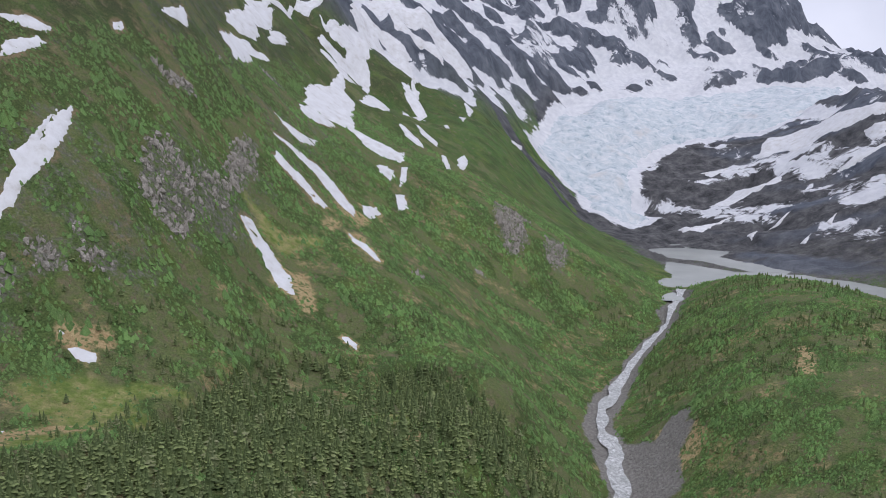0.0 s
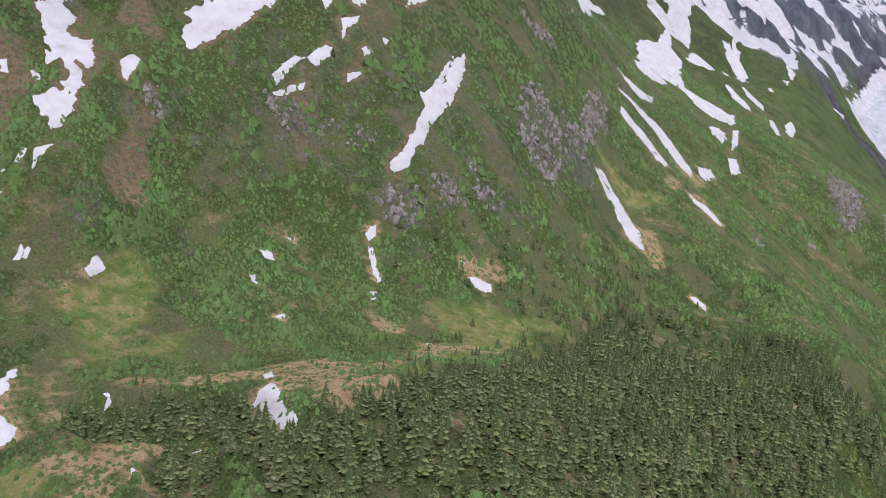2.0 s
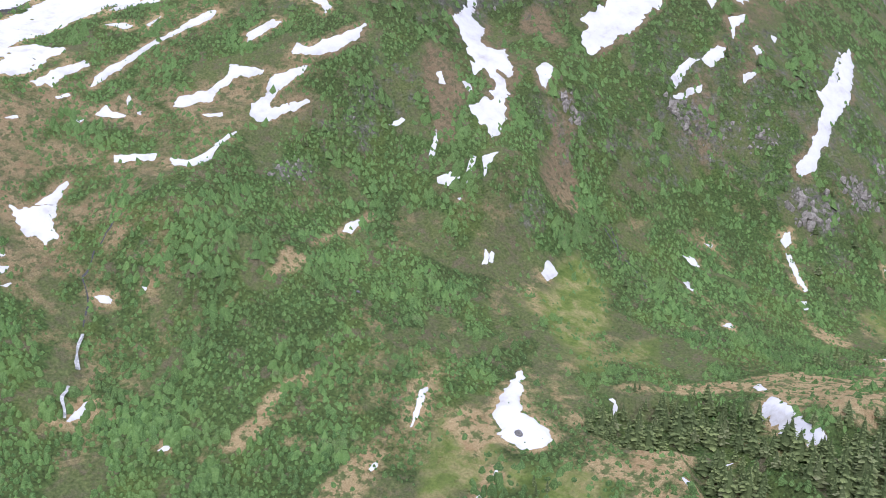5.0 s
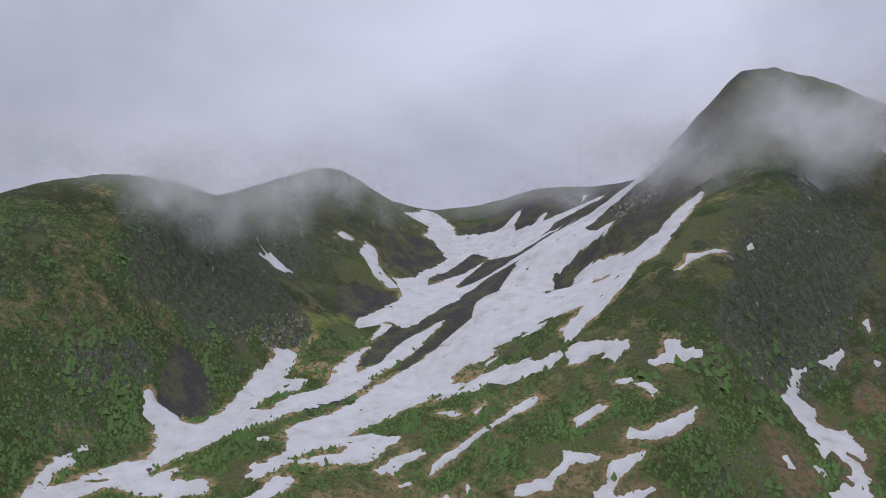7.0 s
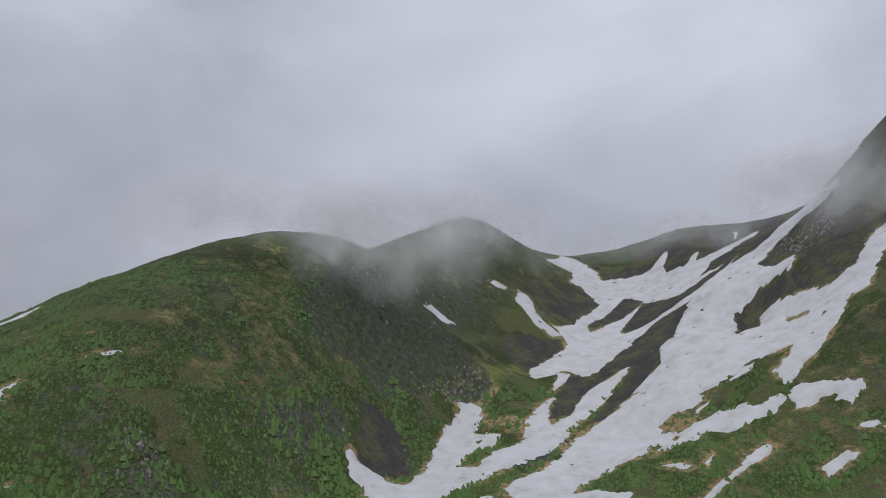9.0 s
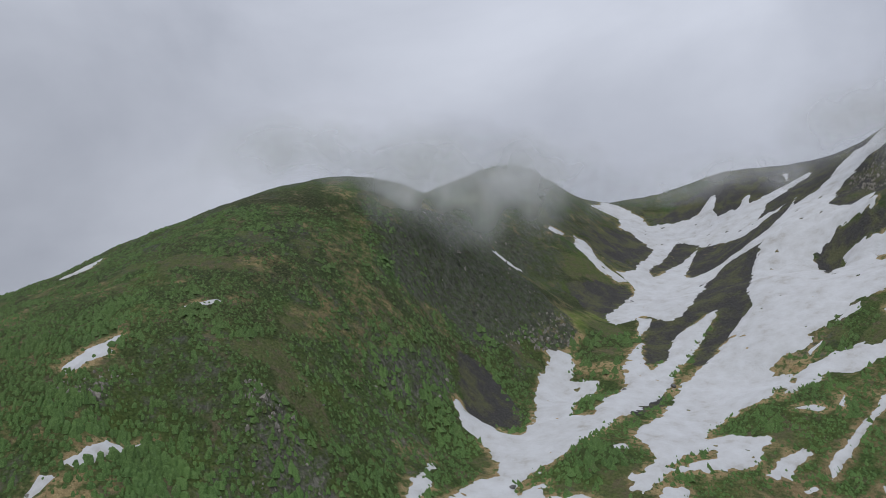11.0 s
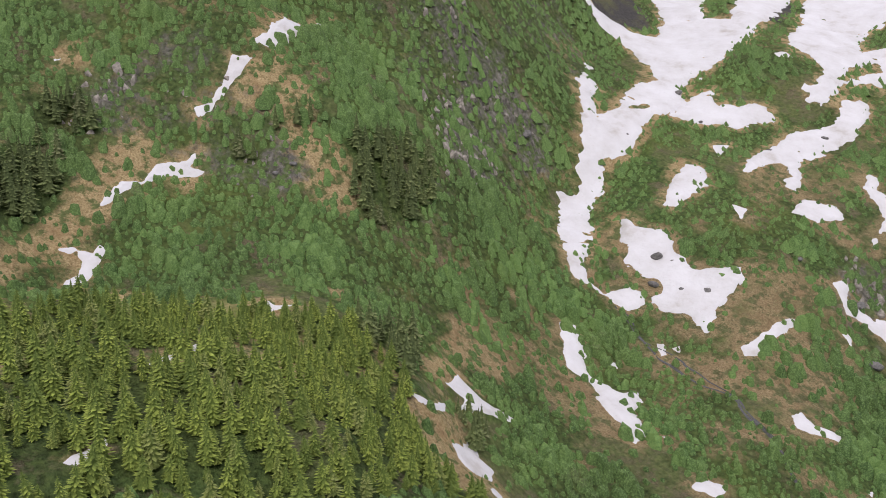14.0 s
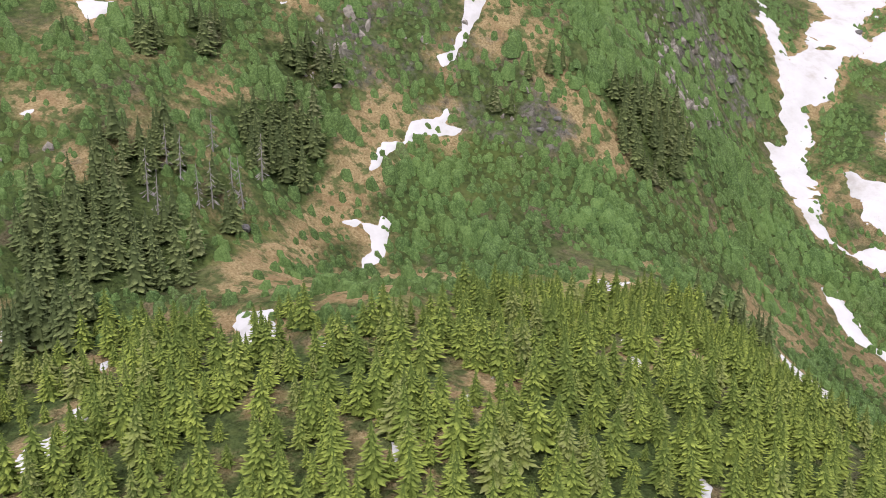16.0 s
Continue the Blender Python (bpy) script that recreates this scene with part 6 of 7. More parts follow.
STREAMS.append([(-600.5, 10.1, 0.8), (-594.0, 7.1, 0.8), (-584.3, 1.2, 0.8), (-573.1, -0.3, 0.8), (-563.9, -1.6, 0.8), (-554.3, -8.0, 0.8), (-546.6, -13.7, 0.8), (-541.5, -20.7, 0.8)])
CLOUDS = [(-790, 155, 436, 120, 36, 0.70), (-775, 238, 428, 95, 54, 0.95), (-845, 415, 492, 85, 50, 0.85), (-600, 575, 508, 120, 54, 0.85), (-540, 535, 472, 85, 58, 0.60), (-430, 535, 488, 125, 74, 1.0), (-395, 620, 490, 90, 62, 1.0), (-340, 720, 505, 105, 66, 1.0), (-760, 590, 502, 150, 34, 0.45)]


# ---- land: a smooth sheet through its landform lines, roughened by noise ----
def spline_surface(points, smooth=0.003, unit=100.0):
    p, z, n = points[:, :2] / unit, points[:, 2], len(points)
    d2 = ((p[:, None] - p[None]) ** 2).sum(-1)
    a = np.zeros((n + 3, n + 3))
    a[:n, :n] = np.where(d2 > 0, 0.5 * d2 * np.log(np.maximum(d2, 1e-12)), 0) + smooth * np.eye(n)
    a[:n, n], a[n, :n], a[:n, n + 1:], a[n + 1:, :n] = 1, 1, p, p.T
    w = np.linalg.solve(a, np.r_[z, 0, 0, 0])

    def height(q):
        q, out = q / unit, np.empty(len(q))
        for i in range(0, len(q), 20000):
            c = q[i:i + 20000]
            d = ((c[:, None] - p[None]) ** 2).sum(-1)
            out[i:i + 20000] = (0.5 * d * np.log(np.maximum(d, 1e-12))) @ w[:n] + w[n] + c @ w[n + 1:]
        return out
    return height


LATTICE = np.random.RandomState(7).rand(8, 256, 256)


def noise2(x, y, scale, seed=0):
    """Smooth noise, -1 to 1, of that wavelength in metres."""
    u, v = x / scale + 31.7 * seed, y / scale + 17.3 * seed
    i, j = np.floor(u).astype(int), np.floor(v).astype(int)
    f, g = u - i, v - j
    f, g = f * f * f * (f * (6 * f - 15) + 10), g * g * g * (g * (6 * g - 15) + 10)
    t = LATTICE[seed % 8]
    a, b, c, d = t[i & 255, j & 255], t[(i + 1) & 255, j & 255], t[i & 255, (j + 1) & 255], t[(i + 1) & 255, (j + 1) & 255]
    return 2 * (a * (1 - f) * (1 - g) + b * f * (1 - g) + c * (1 - f) * g + d * f * g) - 1


def fbm(x, y, scale, octaves=4, seed=0, gain=0.5):
    total, amp = 0, 1.0
    for k in range(octaves):
        total = total + amp * noise2(x, y, scale / 2 ** k, seed + k)
        amp *= gain
    return total


def step(a, b, v):
    s = np.clip((v - a) / (b - a), 0, 1)
    return s * s * (3 - 2 * s)


def spread(lo, fine_lo, fine_hi, hi, fine, grow, most, low_grow, low_most):
    """Grid lines, close together between fine_lo and fine_hi and ever wider outside."""
    out = list(np.arange(fine_lo, fine_hi, fine))
    s, v = fine, out[-1]
    while v < hi:
        s = min(s * grow, most)
        v += s
        out.append(v)
    s, v = fine, out[0]
    while v > lo:
        s = min(s * low_grow, low_most)
        v -= s
        out.insert(0, v)
    return np.array(out)


AX = spread(-2000, -1000, 230, 2300, 3.6, 1.035, 15.0, 1.09, 60.0)
AY = spread(-1100, -260, 960, 3400, 3.6, 1.03, 12.0, 1.09, 60.0)


def inside(x, y, outline):
    """Signed distance to a closed outline in plan, positive inside, in metres."""
    p = np.asarray(outline, float)
    q = np.roll(p, -1, 0)
    best, odd = np.full(x.shape, 1e12), np.zeros(x.shape, bool)
    for (ax, ay), (bx, by) in zip(p, q):
        dx, dy = bx - ax, by - ay
        t = np.clip(((x - ax) * dx + (y - ay) * dy) / max(dx * dx + dy * dy, 1e-9), 0, 1)
        best = np.minimum(best, (x - ax - t * dx) ** 2 + (y - ay - t * dy) ** 2)
        if ay != by:
            odd ^= ((ay > y) != (by > y)) & (x < (bx - ax) * (y - ay) / (by - ay) + ax)
    return np.where(odd, 1, -1) * np.sqrt(best)


def along(x, y, line):
    """Distance to a line in plan, less the half width given at its points."""
    best = np.full(x.shape, 1e12)
    for (ax, ay, aw), (bx, by, bw) in zip(line, line[1:]):
        dx, dy = bx - ax, by - ay
        t = np.clip(((x - ax) * dx + (y - ay) * dy) / max(dx * dx + dy * dy, 1e-9), 0, 1)
        best = np.minimum(best, np.hypot(x - ax - t * dx, y - ay - t * dy) - (aw + t * (bw - aw)))
    return best


def link(name, points, faces, material, parent=None, smooth=True):
    """One mesh object from arrays of points and of triangles or quads."""
    me = bpy.data.meshes.new(name)
    points, faces = np.asarray(points, np.float32), np.asarray(faces, np.int32)
    n, k = faces.shape
    me.vertices.add(len(points))
    me.vertices.foreach_set("co", points.ravel())
    me.loops.add(n * k)
    me.loops.foreach_set("vertex_index", faces.ravel())
    me.polygons.add(n)
    me.polygons.foreach_set("loop_start", np.arange(0, n * k, k, dtype=np.int32))
    me.polygons.foreach_set("use_smooth", np.full(n, smooth))
    me.update(calc_edges=True)
    me.materials.append(material)
    ob = new(name, me)
    ob.parent = parent
    return ob


# ---- the land ----
land = np.array([p for line in LANDFORMS.values() for p in line], float)
base = spline_surface(land)
GX, GY = np.meshgrid(AX, AY, indexing="ij")
H = base(np.stack([GX.ravel(), GY.ravel()], 1)).reshape(GX.shape)
far = step(1000, 1700, GY + 0.5 * np.maximum(GX, 0))
ice = np.zeros(GX.shape)
fy = GY > 1400
ice[fy] = step(-60, 10, inside(GX[fy], GY[fy], ICE_OUTLINE))
big = far * step(190, 390, H) * (1 - ice)
H += (1 - far) * (0.7 * fbm(GX, GY, 45, 3, 1) + 0.3 * fbm(GX, GY, 9, 2, 3))
back = step(-30, 90, GY - (1500 + 0.5 * np.clip(GX + 130, -400, 330)))
crag = 1 - np.abs(fbm(GX, GY, 430, 5, 2, 0.5))
H += far * (4 * fbm(GX, GY, 70, 4, 4) + 15 * step(250, 350, GX) * (0.6 - np.abs(fbm(GX + 0.6 * GY, GY, 120, 5, 6)))) + big * (120 * (crag - 0.62) + 14 * fbm(GX, GY, 60, 4, 5))


def mask(strokes, soft, wobble=4.0, seed=3):
    """How far inside any of the strokes a point of the land lies, 0 to 1."""
    out = np.zeros(GX.shape)
    for line in strokes:
        p = np.array(line)
        reach = p[:, 2].max() + 3 * soft + wobble
        i0, i1 = np.searchsorted(AX, [p[:, 0].min() - reach, p[:, 0].max() + reach])
        j0, j1 = np.searchsorted(AY, [p[:, 1].min() - reach, p[:, 1].max() + reach])
        if i1 <= i0 or j1 <= j0:
            continue
        x, y = GX[i0:i1, j0:j1], GY[i0:i1, j0:j1]
        d = along(x, y, line) + wobble * fbm(x, y, 26, 3, seed)
        out[i0:i1, j0:j1] = np.maximum(out[i0:i1, j0:j1], step(soft, -soft, d))
    return out


def outline_mask(outlines, soft, grow=0.0):
    out = np.zeros(GX.shape)
    for line in outlines:
        p = np.array(line)
        reach = grow + 3 * soft
        i0, i1 = np.searchsorted(AX, [p[:, 0].min() - reach, p[:, 0].max() + reach])
        j0, j1 = np.searchsorted(AY, [p[:, 1].min() - reach, p[:, 1].max() + reach])
        if i1 <= i0 or j1 <= j0:
            continue
        x, y = GX[i0:i1, j0:j1], GY[i0:i1, j0:j1]
        out[i0:i1, j0:j1] = np.maximum(out[i0:i1, j0:j1], step(-soft, soft, inside(x, y, line) + grow))
    return out


slope = np.hypot(*np.gradient(H, AX, AY))
cut = outline_mask(SNOW_CUTS, 2.5)
snowy = outline_mask(SNOW_OUTLINES, 2.0) * (1 - cut)
# the fall line: across it the slopes are ribbed by chutes and gullies
across = np.where(GX < -590, GY - 0.35 * GX, 0.5 * GX + 0.86 * GY) + 7 * fbm(GX, GY, 40, 3, 4)
chute = 0.65 * noise2(across, 0.16 * H, 17, 3) + 0.45 * noise2(across, 0.25 * H, 8.5, 6)
halo = outline_mask([o for o in SNOW_OUTLINES if np.mean([p[1] for p in o]) < 1000], 3.2, 3.2) * step(-0.75, 0.25, fbm(GX, GY, 28, 3, 4))
outcrop = mask(ROCKS, 4, 5.0) * (1 - far)
rock = np.maximum(0.70 * mask(ROCKS, 6, 7.0), 0.8 * step(1.2, 1.7, slope) * (1 - far))
rock = np.maximum(rock, 0.40 * step(0.85, 1.35, slope + 0.45 * fbm(GX, GY, 45, 3, 6)) * (1 - far))
rock = np.maximum(rock, 0.5 * step(300, 400, H) * (1 - far) * step(-0.5, 0.4, fbm(GX, GY, 34, 4, 3)))
upper = step(-500, -560, GX + 40 * fbm(GX, GY, 50, 3, 5)) * step(-960, -860, GX - 0.3 * (GY - 400) + 40 * fbm(GX, GY, 50, 3, 6)) * step(330, 480, GY + 25 * fbm(GX, GY, 60, 3, 2)) * step(360, 420, H + 25 * fbm(GX, GY, 60, 3, 3))
gravel = np.maximum.reduce([0.85 * mask(GRAVELS, 5, 6.0), 0.66 * upper, 0.72 * outline_mask(SCREE_BARS, 4.0) * step(240, 300, H)])
gravel = np.maximum(gravel, step(12, 0, along(GX, GY, RIVER) + 5 * fbm(GX, GY, 30, 2, 3)))
gravel = np.maximum(gravel, far * step(245, 315, GX + 0.12 * (GY - 1425)))
bare = np.maximum(0.86 * mask(BARES, 5, 6.5), 0.85 * halo)
moraine = step(-430, -500, GX) * step(-640, -610, GX - 0.3 * GY) * step(300, 250, H) * step(-70, -30, GY)
bare = np.maximum(bare, 0.92 * mask(PATHS, 2.6, 1.8))
brown = np.maximum(step(0.0, 0.6, fbm(GX, GY, 24, 4, 6)) * 0.38, step(-0.35, 0.35, fbm(GX, GY, 21, 4, 6)) * 0.62 * moraine)
bare = np.maximum(bare, brown * (1 - far))
meadow = 0.80 * mask(MEADOWS, 9, 9.0) * step(420, 330, H)
scrub_cover = step(-0.42, -0.16, 0.75 * fbm(GX, GY, 22, 4, 3) + 0.6 * chute + 0.32 * step(-570, -640, GX) * step(420, 300, GY))
woods = outline_mask(FOREST_OUTLINES, 3.0)
# snow on the far peaks: it fills hollows and gentle ground, ribs and steep walls stand bare
def smooth(f, n):
    for axis in (0, 1):
        for _ in range(n):
            f = (np.roll(f, 1, axis) + f + np.roll(f, -1, axis)) / 3
    return f


hollow = smooth(H, 12) - smooth(H, 1)
gully = 0.6 * noise2(GX + 0.25 * GY, 0.30 * H, 46, 2) + 0.4 * noise2(GX - 0.2 * GY, 0.30 * H, 19, 5)
snow_far = far * back * step(190, 300, H + 40 * gully) * np.clip(0.86 + 0.075 * hollow + 0.22 * gully - 0.85 * (smooth(slope, 2) - 0.62), 0, 1)
speck = 0.30 + 0.30 * noise2(GX, GY, 90, 3) + 0.14 * noise2(GX + GY, GY, 30, 5)
snow_far = np.maximum(snow_far, far * speck * step(52, 85, H) * step(245, 330, GX + 0.12 * (GY - 1425)))
snow_far = np.maximum(snow_far, ice)
rock = np.maximum(rock, big * back)
# rough rock, ground under the trees below their crowns, a bed for the river
H += rock * (1 - far) * (1.8 * (np.abs(fbm(GX, GY, 13, 3, 6)) - 0.4) + 0.6 * fbm(GX, GY, 6, 2, 2) + 3.2 * (0.42 - np.abs(noise2(across, 0.12 * H, 15, 2))) + 1.1 * noise2(across, 0.2 * H, 8, 5))
H += (1 - far) * (1 - snowy) * 1.1 * chute * step(0.3, 0.7, slope)
H -= woods * np.where(GX < -480, 2.2, 6.5)
SPIT = [(300, 1330, 5), (344, 1289, 9), (380, 1253, 8), (415, 1195, 3)]
H = np.maximum(H, 49.4 - 0.28 * np.maximum(along(GX, GY, SPIT) + 5 * noise2(GX, GY, 35, 3), -9))
H -= 2.0 * step(18, 4, along(GX, GY, RIVER))
H -= gravel * (1 - far) * 0.6
H += (1 - far) * step(280, 400, H) * 0.5 * fbm(GX, GY, 16, 3, 5)
H += bare * (1 - far) * 0.25 * fbm(GX, GY, 7, 2, 4)


def ground_z(x, y):
    i = np.clip(np.searchsorted(AX, x) - 1, 0, len(AX) - 2)
    j = np.clip(np.searchsorted(AY, y) - 1, 0, len(AY) - 2)
    f, g = (x - AX[i]) / (AX[i + 1] - AX[i]), (y - AY[j]) / (AY[j + 1] - AY[j])
    return H[i, j] * (1 - f) * (1 - g) + H[i + 1, j] * f * (1 - g) + H[i, j + 1] * (1 - f) * g + H[i + 1, j + 1] * f * g


def land_value(field, x, y):
    i = np.clip(np.searchsorted(AX, x), 0, len(AX) - 1)
    j = np.clip(np.searchsorted(AY, y), 0, len(AY) - 1)
    return field[i, j]


ids = np.arange(GX.size).reshape(GX.shape)
quads = np.stack([ids[:-1, :-1], ids[1:, :-1], ids[1:, 1:], ids[:-1, 1:]], -1).reshape(-1, 4)
ground = link("ground", np.stack([GX, GY, H], -1).reshape(-1, 3), quads, GROUND)
tagged(ground, "steep green mountain slopes with alder scrub, rock and bare earth", "mountain ground", kind="structure")
# the last mask marks ground under scrub and woods, where shade is painted in
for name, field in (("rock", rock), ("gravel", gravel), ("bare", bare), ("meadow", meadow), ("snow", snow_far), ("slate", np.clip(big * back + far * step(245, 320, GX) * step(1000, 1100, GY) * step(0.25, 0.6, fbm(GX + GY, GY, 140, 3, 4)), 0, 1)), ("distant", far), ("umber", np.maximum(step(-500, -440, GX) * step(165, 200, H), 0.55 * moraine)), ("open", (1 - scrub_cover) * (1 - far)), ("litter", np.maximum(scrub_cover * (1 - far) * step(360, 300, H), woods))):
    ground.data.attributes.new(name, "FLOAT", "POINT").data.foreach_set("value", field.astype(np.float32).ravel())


# ---- water ----
def sheet(name, outline, cell, lift, material, wave=1.0, z=None, holes=0.0):
    """A sheet that lies on the land inside an outline and thins out at its torn border."""
    p = np.array(outline, float)
    lo, hi = p.min(0) - 3 * cell, p.max(0) + 3 * cell
    xs, ys = np.arange(lo[0], hi[0] + cell, cell), np.arange(lo[1], hi[1] + cell, cell)
    x, y = np.meshgrid(xs, ys, indexing="ij")
    d = inside(x, y, outline) + wave * (0.7 * noise2(x, y, 5 * wave + 2, 2) + 0.8 * noise2(x, y, 1.3 * wave + 1.6, 5) + 0.65 * noise2(x, y, 0.5 * wave + 0.9, 3))
    for other in SNOW_CUTS if holes else ():
        o = np.array(other)
        if (o.min(0) < hi).all() and (o.max(0) > lo).all():
            d = np.minimum(d, 1.3 * noise2(x, y, 4.5, 4) + 0.8 * noise2(x, y, 1.9, 6) - inside(x, y, other))
    if holes:
        d = np.minimum(d, 5 * (holes - fbm(x, y, 6.5, 2, 6)))
    keep = d > -1.6 * cell
    cells = keep[:-1, :-1] & keep[1:, :-1] & keep[1:, 1:] & keep[:-1, 1:]
    if not cells.any():
        return None
    top = (ground_z(x, y) if z is None else np.full(x.shape, z)) + lift(x, y, d)
    n = np.arange(x.size).reshape(x.shape)
    q = np.stack([n[:-1, :-1], n[1:, :-1], n[1:, 1:], n[:-1, 1:]], -1)[cells]
    used, q = np.unique(q, return_inverse=True)
    return link(name, np.stack([x, y, top], -1).reshape(-1, 3)[used], q.reshape(-1, 4), material)


lake = sheet("water", [(275, 1010), (310, 985), (675, 780), (720, 1125), (570, 1230), (525, 1425), (450, 1540), (315, 1525), (255, 1275)], 18.0, lambda x, y, d: 0 * x, WATER, 0.0, 47.2)
tagged(lake, "flat grey-green silty meltwater lake below the glacier", "lake", kind="structure")

rx, ry, rw = np.array([np.interp(np.linspace(0, len(RIVER) - 1, 160), range(len(RIVER)), c) for c in np.array(RIVER).T])
tx, ty = np.gradient(rx), np.gradient(ry)
tl = np.hypot(tx, ty)
side = np.linspace(-1, 1, 9)
wander = 3.0 * noise2(rx, ry, 26, 2) + 1.2 * noise2(rx, ry, 9, 4)
rw = rw * (0.8 + 0.45 * noise2(rx, ry, 17, 5))
px = rx[:, None] + (side[None] * rw[:, None] + wander[:, None]) * (-ty / tl)[:, None]
py = ry[:, None] + (side[None] * rw[:, None] + wander[:, None]) * (tx / tl)[:, None]
level = ground_z(rx, ry) + 1.3
pz = level[:, None] + 0.35 * noise2(px, py, 5, 3) + 0 * px
n = np.arange(px.size).reshape(px.shape)
river = link("river", np.stack([px, py, pz], -1).reshape(-1, 3), np.stack([n[:-1, :-1], n[1:, :-1], n[1:, 1:], n[:-1, 1:]], -1).reshape(-1, 4), RAPIDS)
tagged(river, "narrow white-foaming meltwater river in a grey gravel bed", "river", kind="structure")

# ---- glacier and snow ----
glacier = sheet("glacier", ICE_OUTLINE, 4.5, lambda x, y, d: 12 * np.clip(d / 30, -0.4, 1) + np.clip(d / 60, 0, 1) * (
    6 * (np.abs(fbm(x * 0.7 + 0.3 * y, y, 24, 4, 1)) - 0.3) + 3 * noise2(0.4 * x, y, 11, 3)) * step(2330, 2060, y), ICE, 5.0)
tagged(glacier, "broken blue-white glacier tongue flowing down between rock walls", "glacier", group="ice", kind="structure")

for n, outline in enumerate(SNOW_OUTLINES):
    p = np.array(outline, float)
    q = np.roll(p, -1, 0)
    area = abs((p[:, 0] * q[:, 1] - q[:, 0] * p[:, 1]).sum()) / 2
    width = 2 * area / np.hypot(*(p - q).T).sum()
    cell = float(np.clip(min(math.sqrt(area) / 26, width / 8), 0.35, 1.1 if p[:, 1].mean() < 420 else 1.6 if p[:, 1].mean() < 700 else 3.5))
    deep = float(np.clip(math.sqrt(area) / 22, 0.2, 1.0)) + (1.2 if p[:, 1].mean() > 1000 else 0)
    patch = sheet("snow_patch", outline, cell, lambda x, y, d: deep * np.clip(d / (2.5 * cell), -0.9, 1) + 0.08 * noise2(x, y, 3, 4), SNOW, float(np.clip(0.15 * width, 0.22, 1.9)), holes=1.08 if width > 9 and p[:, 1].mean() < 1000 else 0.0)
    if patch:
        size = "broad white snowfield" if area > 3000 else "long melting snow patch" if area > 250 else "small melting snow remnant"
        tagged(patch, size + (" on grey rock by the glacier" if p[:, 1].mean() > 1400 else " lying on the green mountainside"), "snow patch", group="snow patches")


# ---- plants ----
rng = np.random.RandomState(11)


def scatter(gap, x0, x1, y0, y1):
    """Points a gap apart or so, in no pattern."""
    x, y = np.meshgrid(np.arange(x0, x1, gap), np.arange(y0, y1, gap), indexing="ij")
    x, y = x.ravel(), y.ravel()
    return x + gap * (rng.rand(len(x)) - 0.5) * 0.95, y + gap * (rng.rand(len(y)) - 0.5) * 0.95


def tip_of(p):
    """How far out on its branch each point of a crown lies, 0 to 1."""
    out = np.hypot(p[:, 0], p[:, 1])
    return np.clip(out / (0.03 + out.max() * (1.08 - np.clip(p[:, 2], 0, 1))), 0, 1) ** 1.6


def many(name, shapes, x, y, z, size, high, turn, which, material, lean=None):
    """One mesh of many plants: shapes are (points, triangles), scaled, turned and set down."""
    points, faces, who, tips, start = [], [], [], [], 0
    for k, (p, f) in enumerate(shapes):
        w = np.nonzero(which == k)[0]
        if not len(w):
            continue
        c, s = np.cos(turn[w])[:, None], np.sin(turn[w])[:, None]
        px, py = p[None, :, 0] * size[w, None], p[None, :, 1] * size[w, None]
        dx, dy = px * c - py * s, px * s + py * c
        slant = 0 if lean is None else 0.38 * (lean[0][w, None] * dx + lean[1][w, None] * dy)
        points.append(np.stack([dx + x[w, None], dy + y[w, None], p[None, :, 2] * high[w, None] + z[w, None] + slant], -1).reshape(-1, 3))
        faces.append((f[None] + (np.arange(len(w)) * len(p))[:, None, None] + start).reshape(-1, 3))
        who.append(np.repeat(rng.rand(len(w)), len(p)))
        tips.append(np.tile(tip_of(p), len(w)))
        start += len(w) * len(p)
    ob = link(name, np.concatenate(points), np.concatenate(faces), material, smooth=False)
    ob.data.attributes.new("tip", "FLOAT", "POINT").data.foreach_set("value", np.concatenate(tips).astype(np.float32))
    ob.data.attributes.new("who", "FLOAT", "POINT").data.foreach_set("value", np.concatenate(who).astype(np.float32))
    return ob


def bush_shape(r):
    """A rounded, uneven clump of foliage, one wide and about as high."""
    p = [(0.16 * r.randn(), 0.16 * r.randn(), 0.95)]
    for count, wide, z in ((4, 0.60, 0.72), (6, 1.0, 0.02)):
        turn = -math.pi / 6 if count == 6 else 0.0
        for k in range(count):
            a, q = turn + 6.2832 * (k + 0.10 * r.randn()) / count, wide * (0.78 + 0.44 * r.rand())
            p.append((q * math.cos(a), q * math.sin(a), z + (0.16 * r.randn() if z > 0.1 else -0.15)))
    f = [(0, 1 + k, 1 + (k + 1) % 4) for k in range(4)]
    f += [(1, 5, 6), (1, 6, 2), (2, 6, 7), (2, 7, 8), (2, 8, 3), (3, 8, 9), (3, 9, 4), (4, 9, 10), (4, 10, 5), (4, 5, 1)]
    return np.array(p), np.array(f)


def low_bush_shape(r):
    """A clump for the far slopes: an uneven, blunt heap of six faces."""
    p = [(0.3 * r.randn(), 0.3 * r.randn(), 0.85)] + [(q * math.cos(a), q * math.sin(a), -0.1 + 0.15 * r.randn()) for q, a in zip(0.8 + 0.4 * r.rand(6), 1.0472 * (np.arange(6) + 0.3 * r.randn(6)))]
    return np.array(p), np.array([(0, 1 + k, 1 + (k + 1) % 6) for k in range(6)])


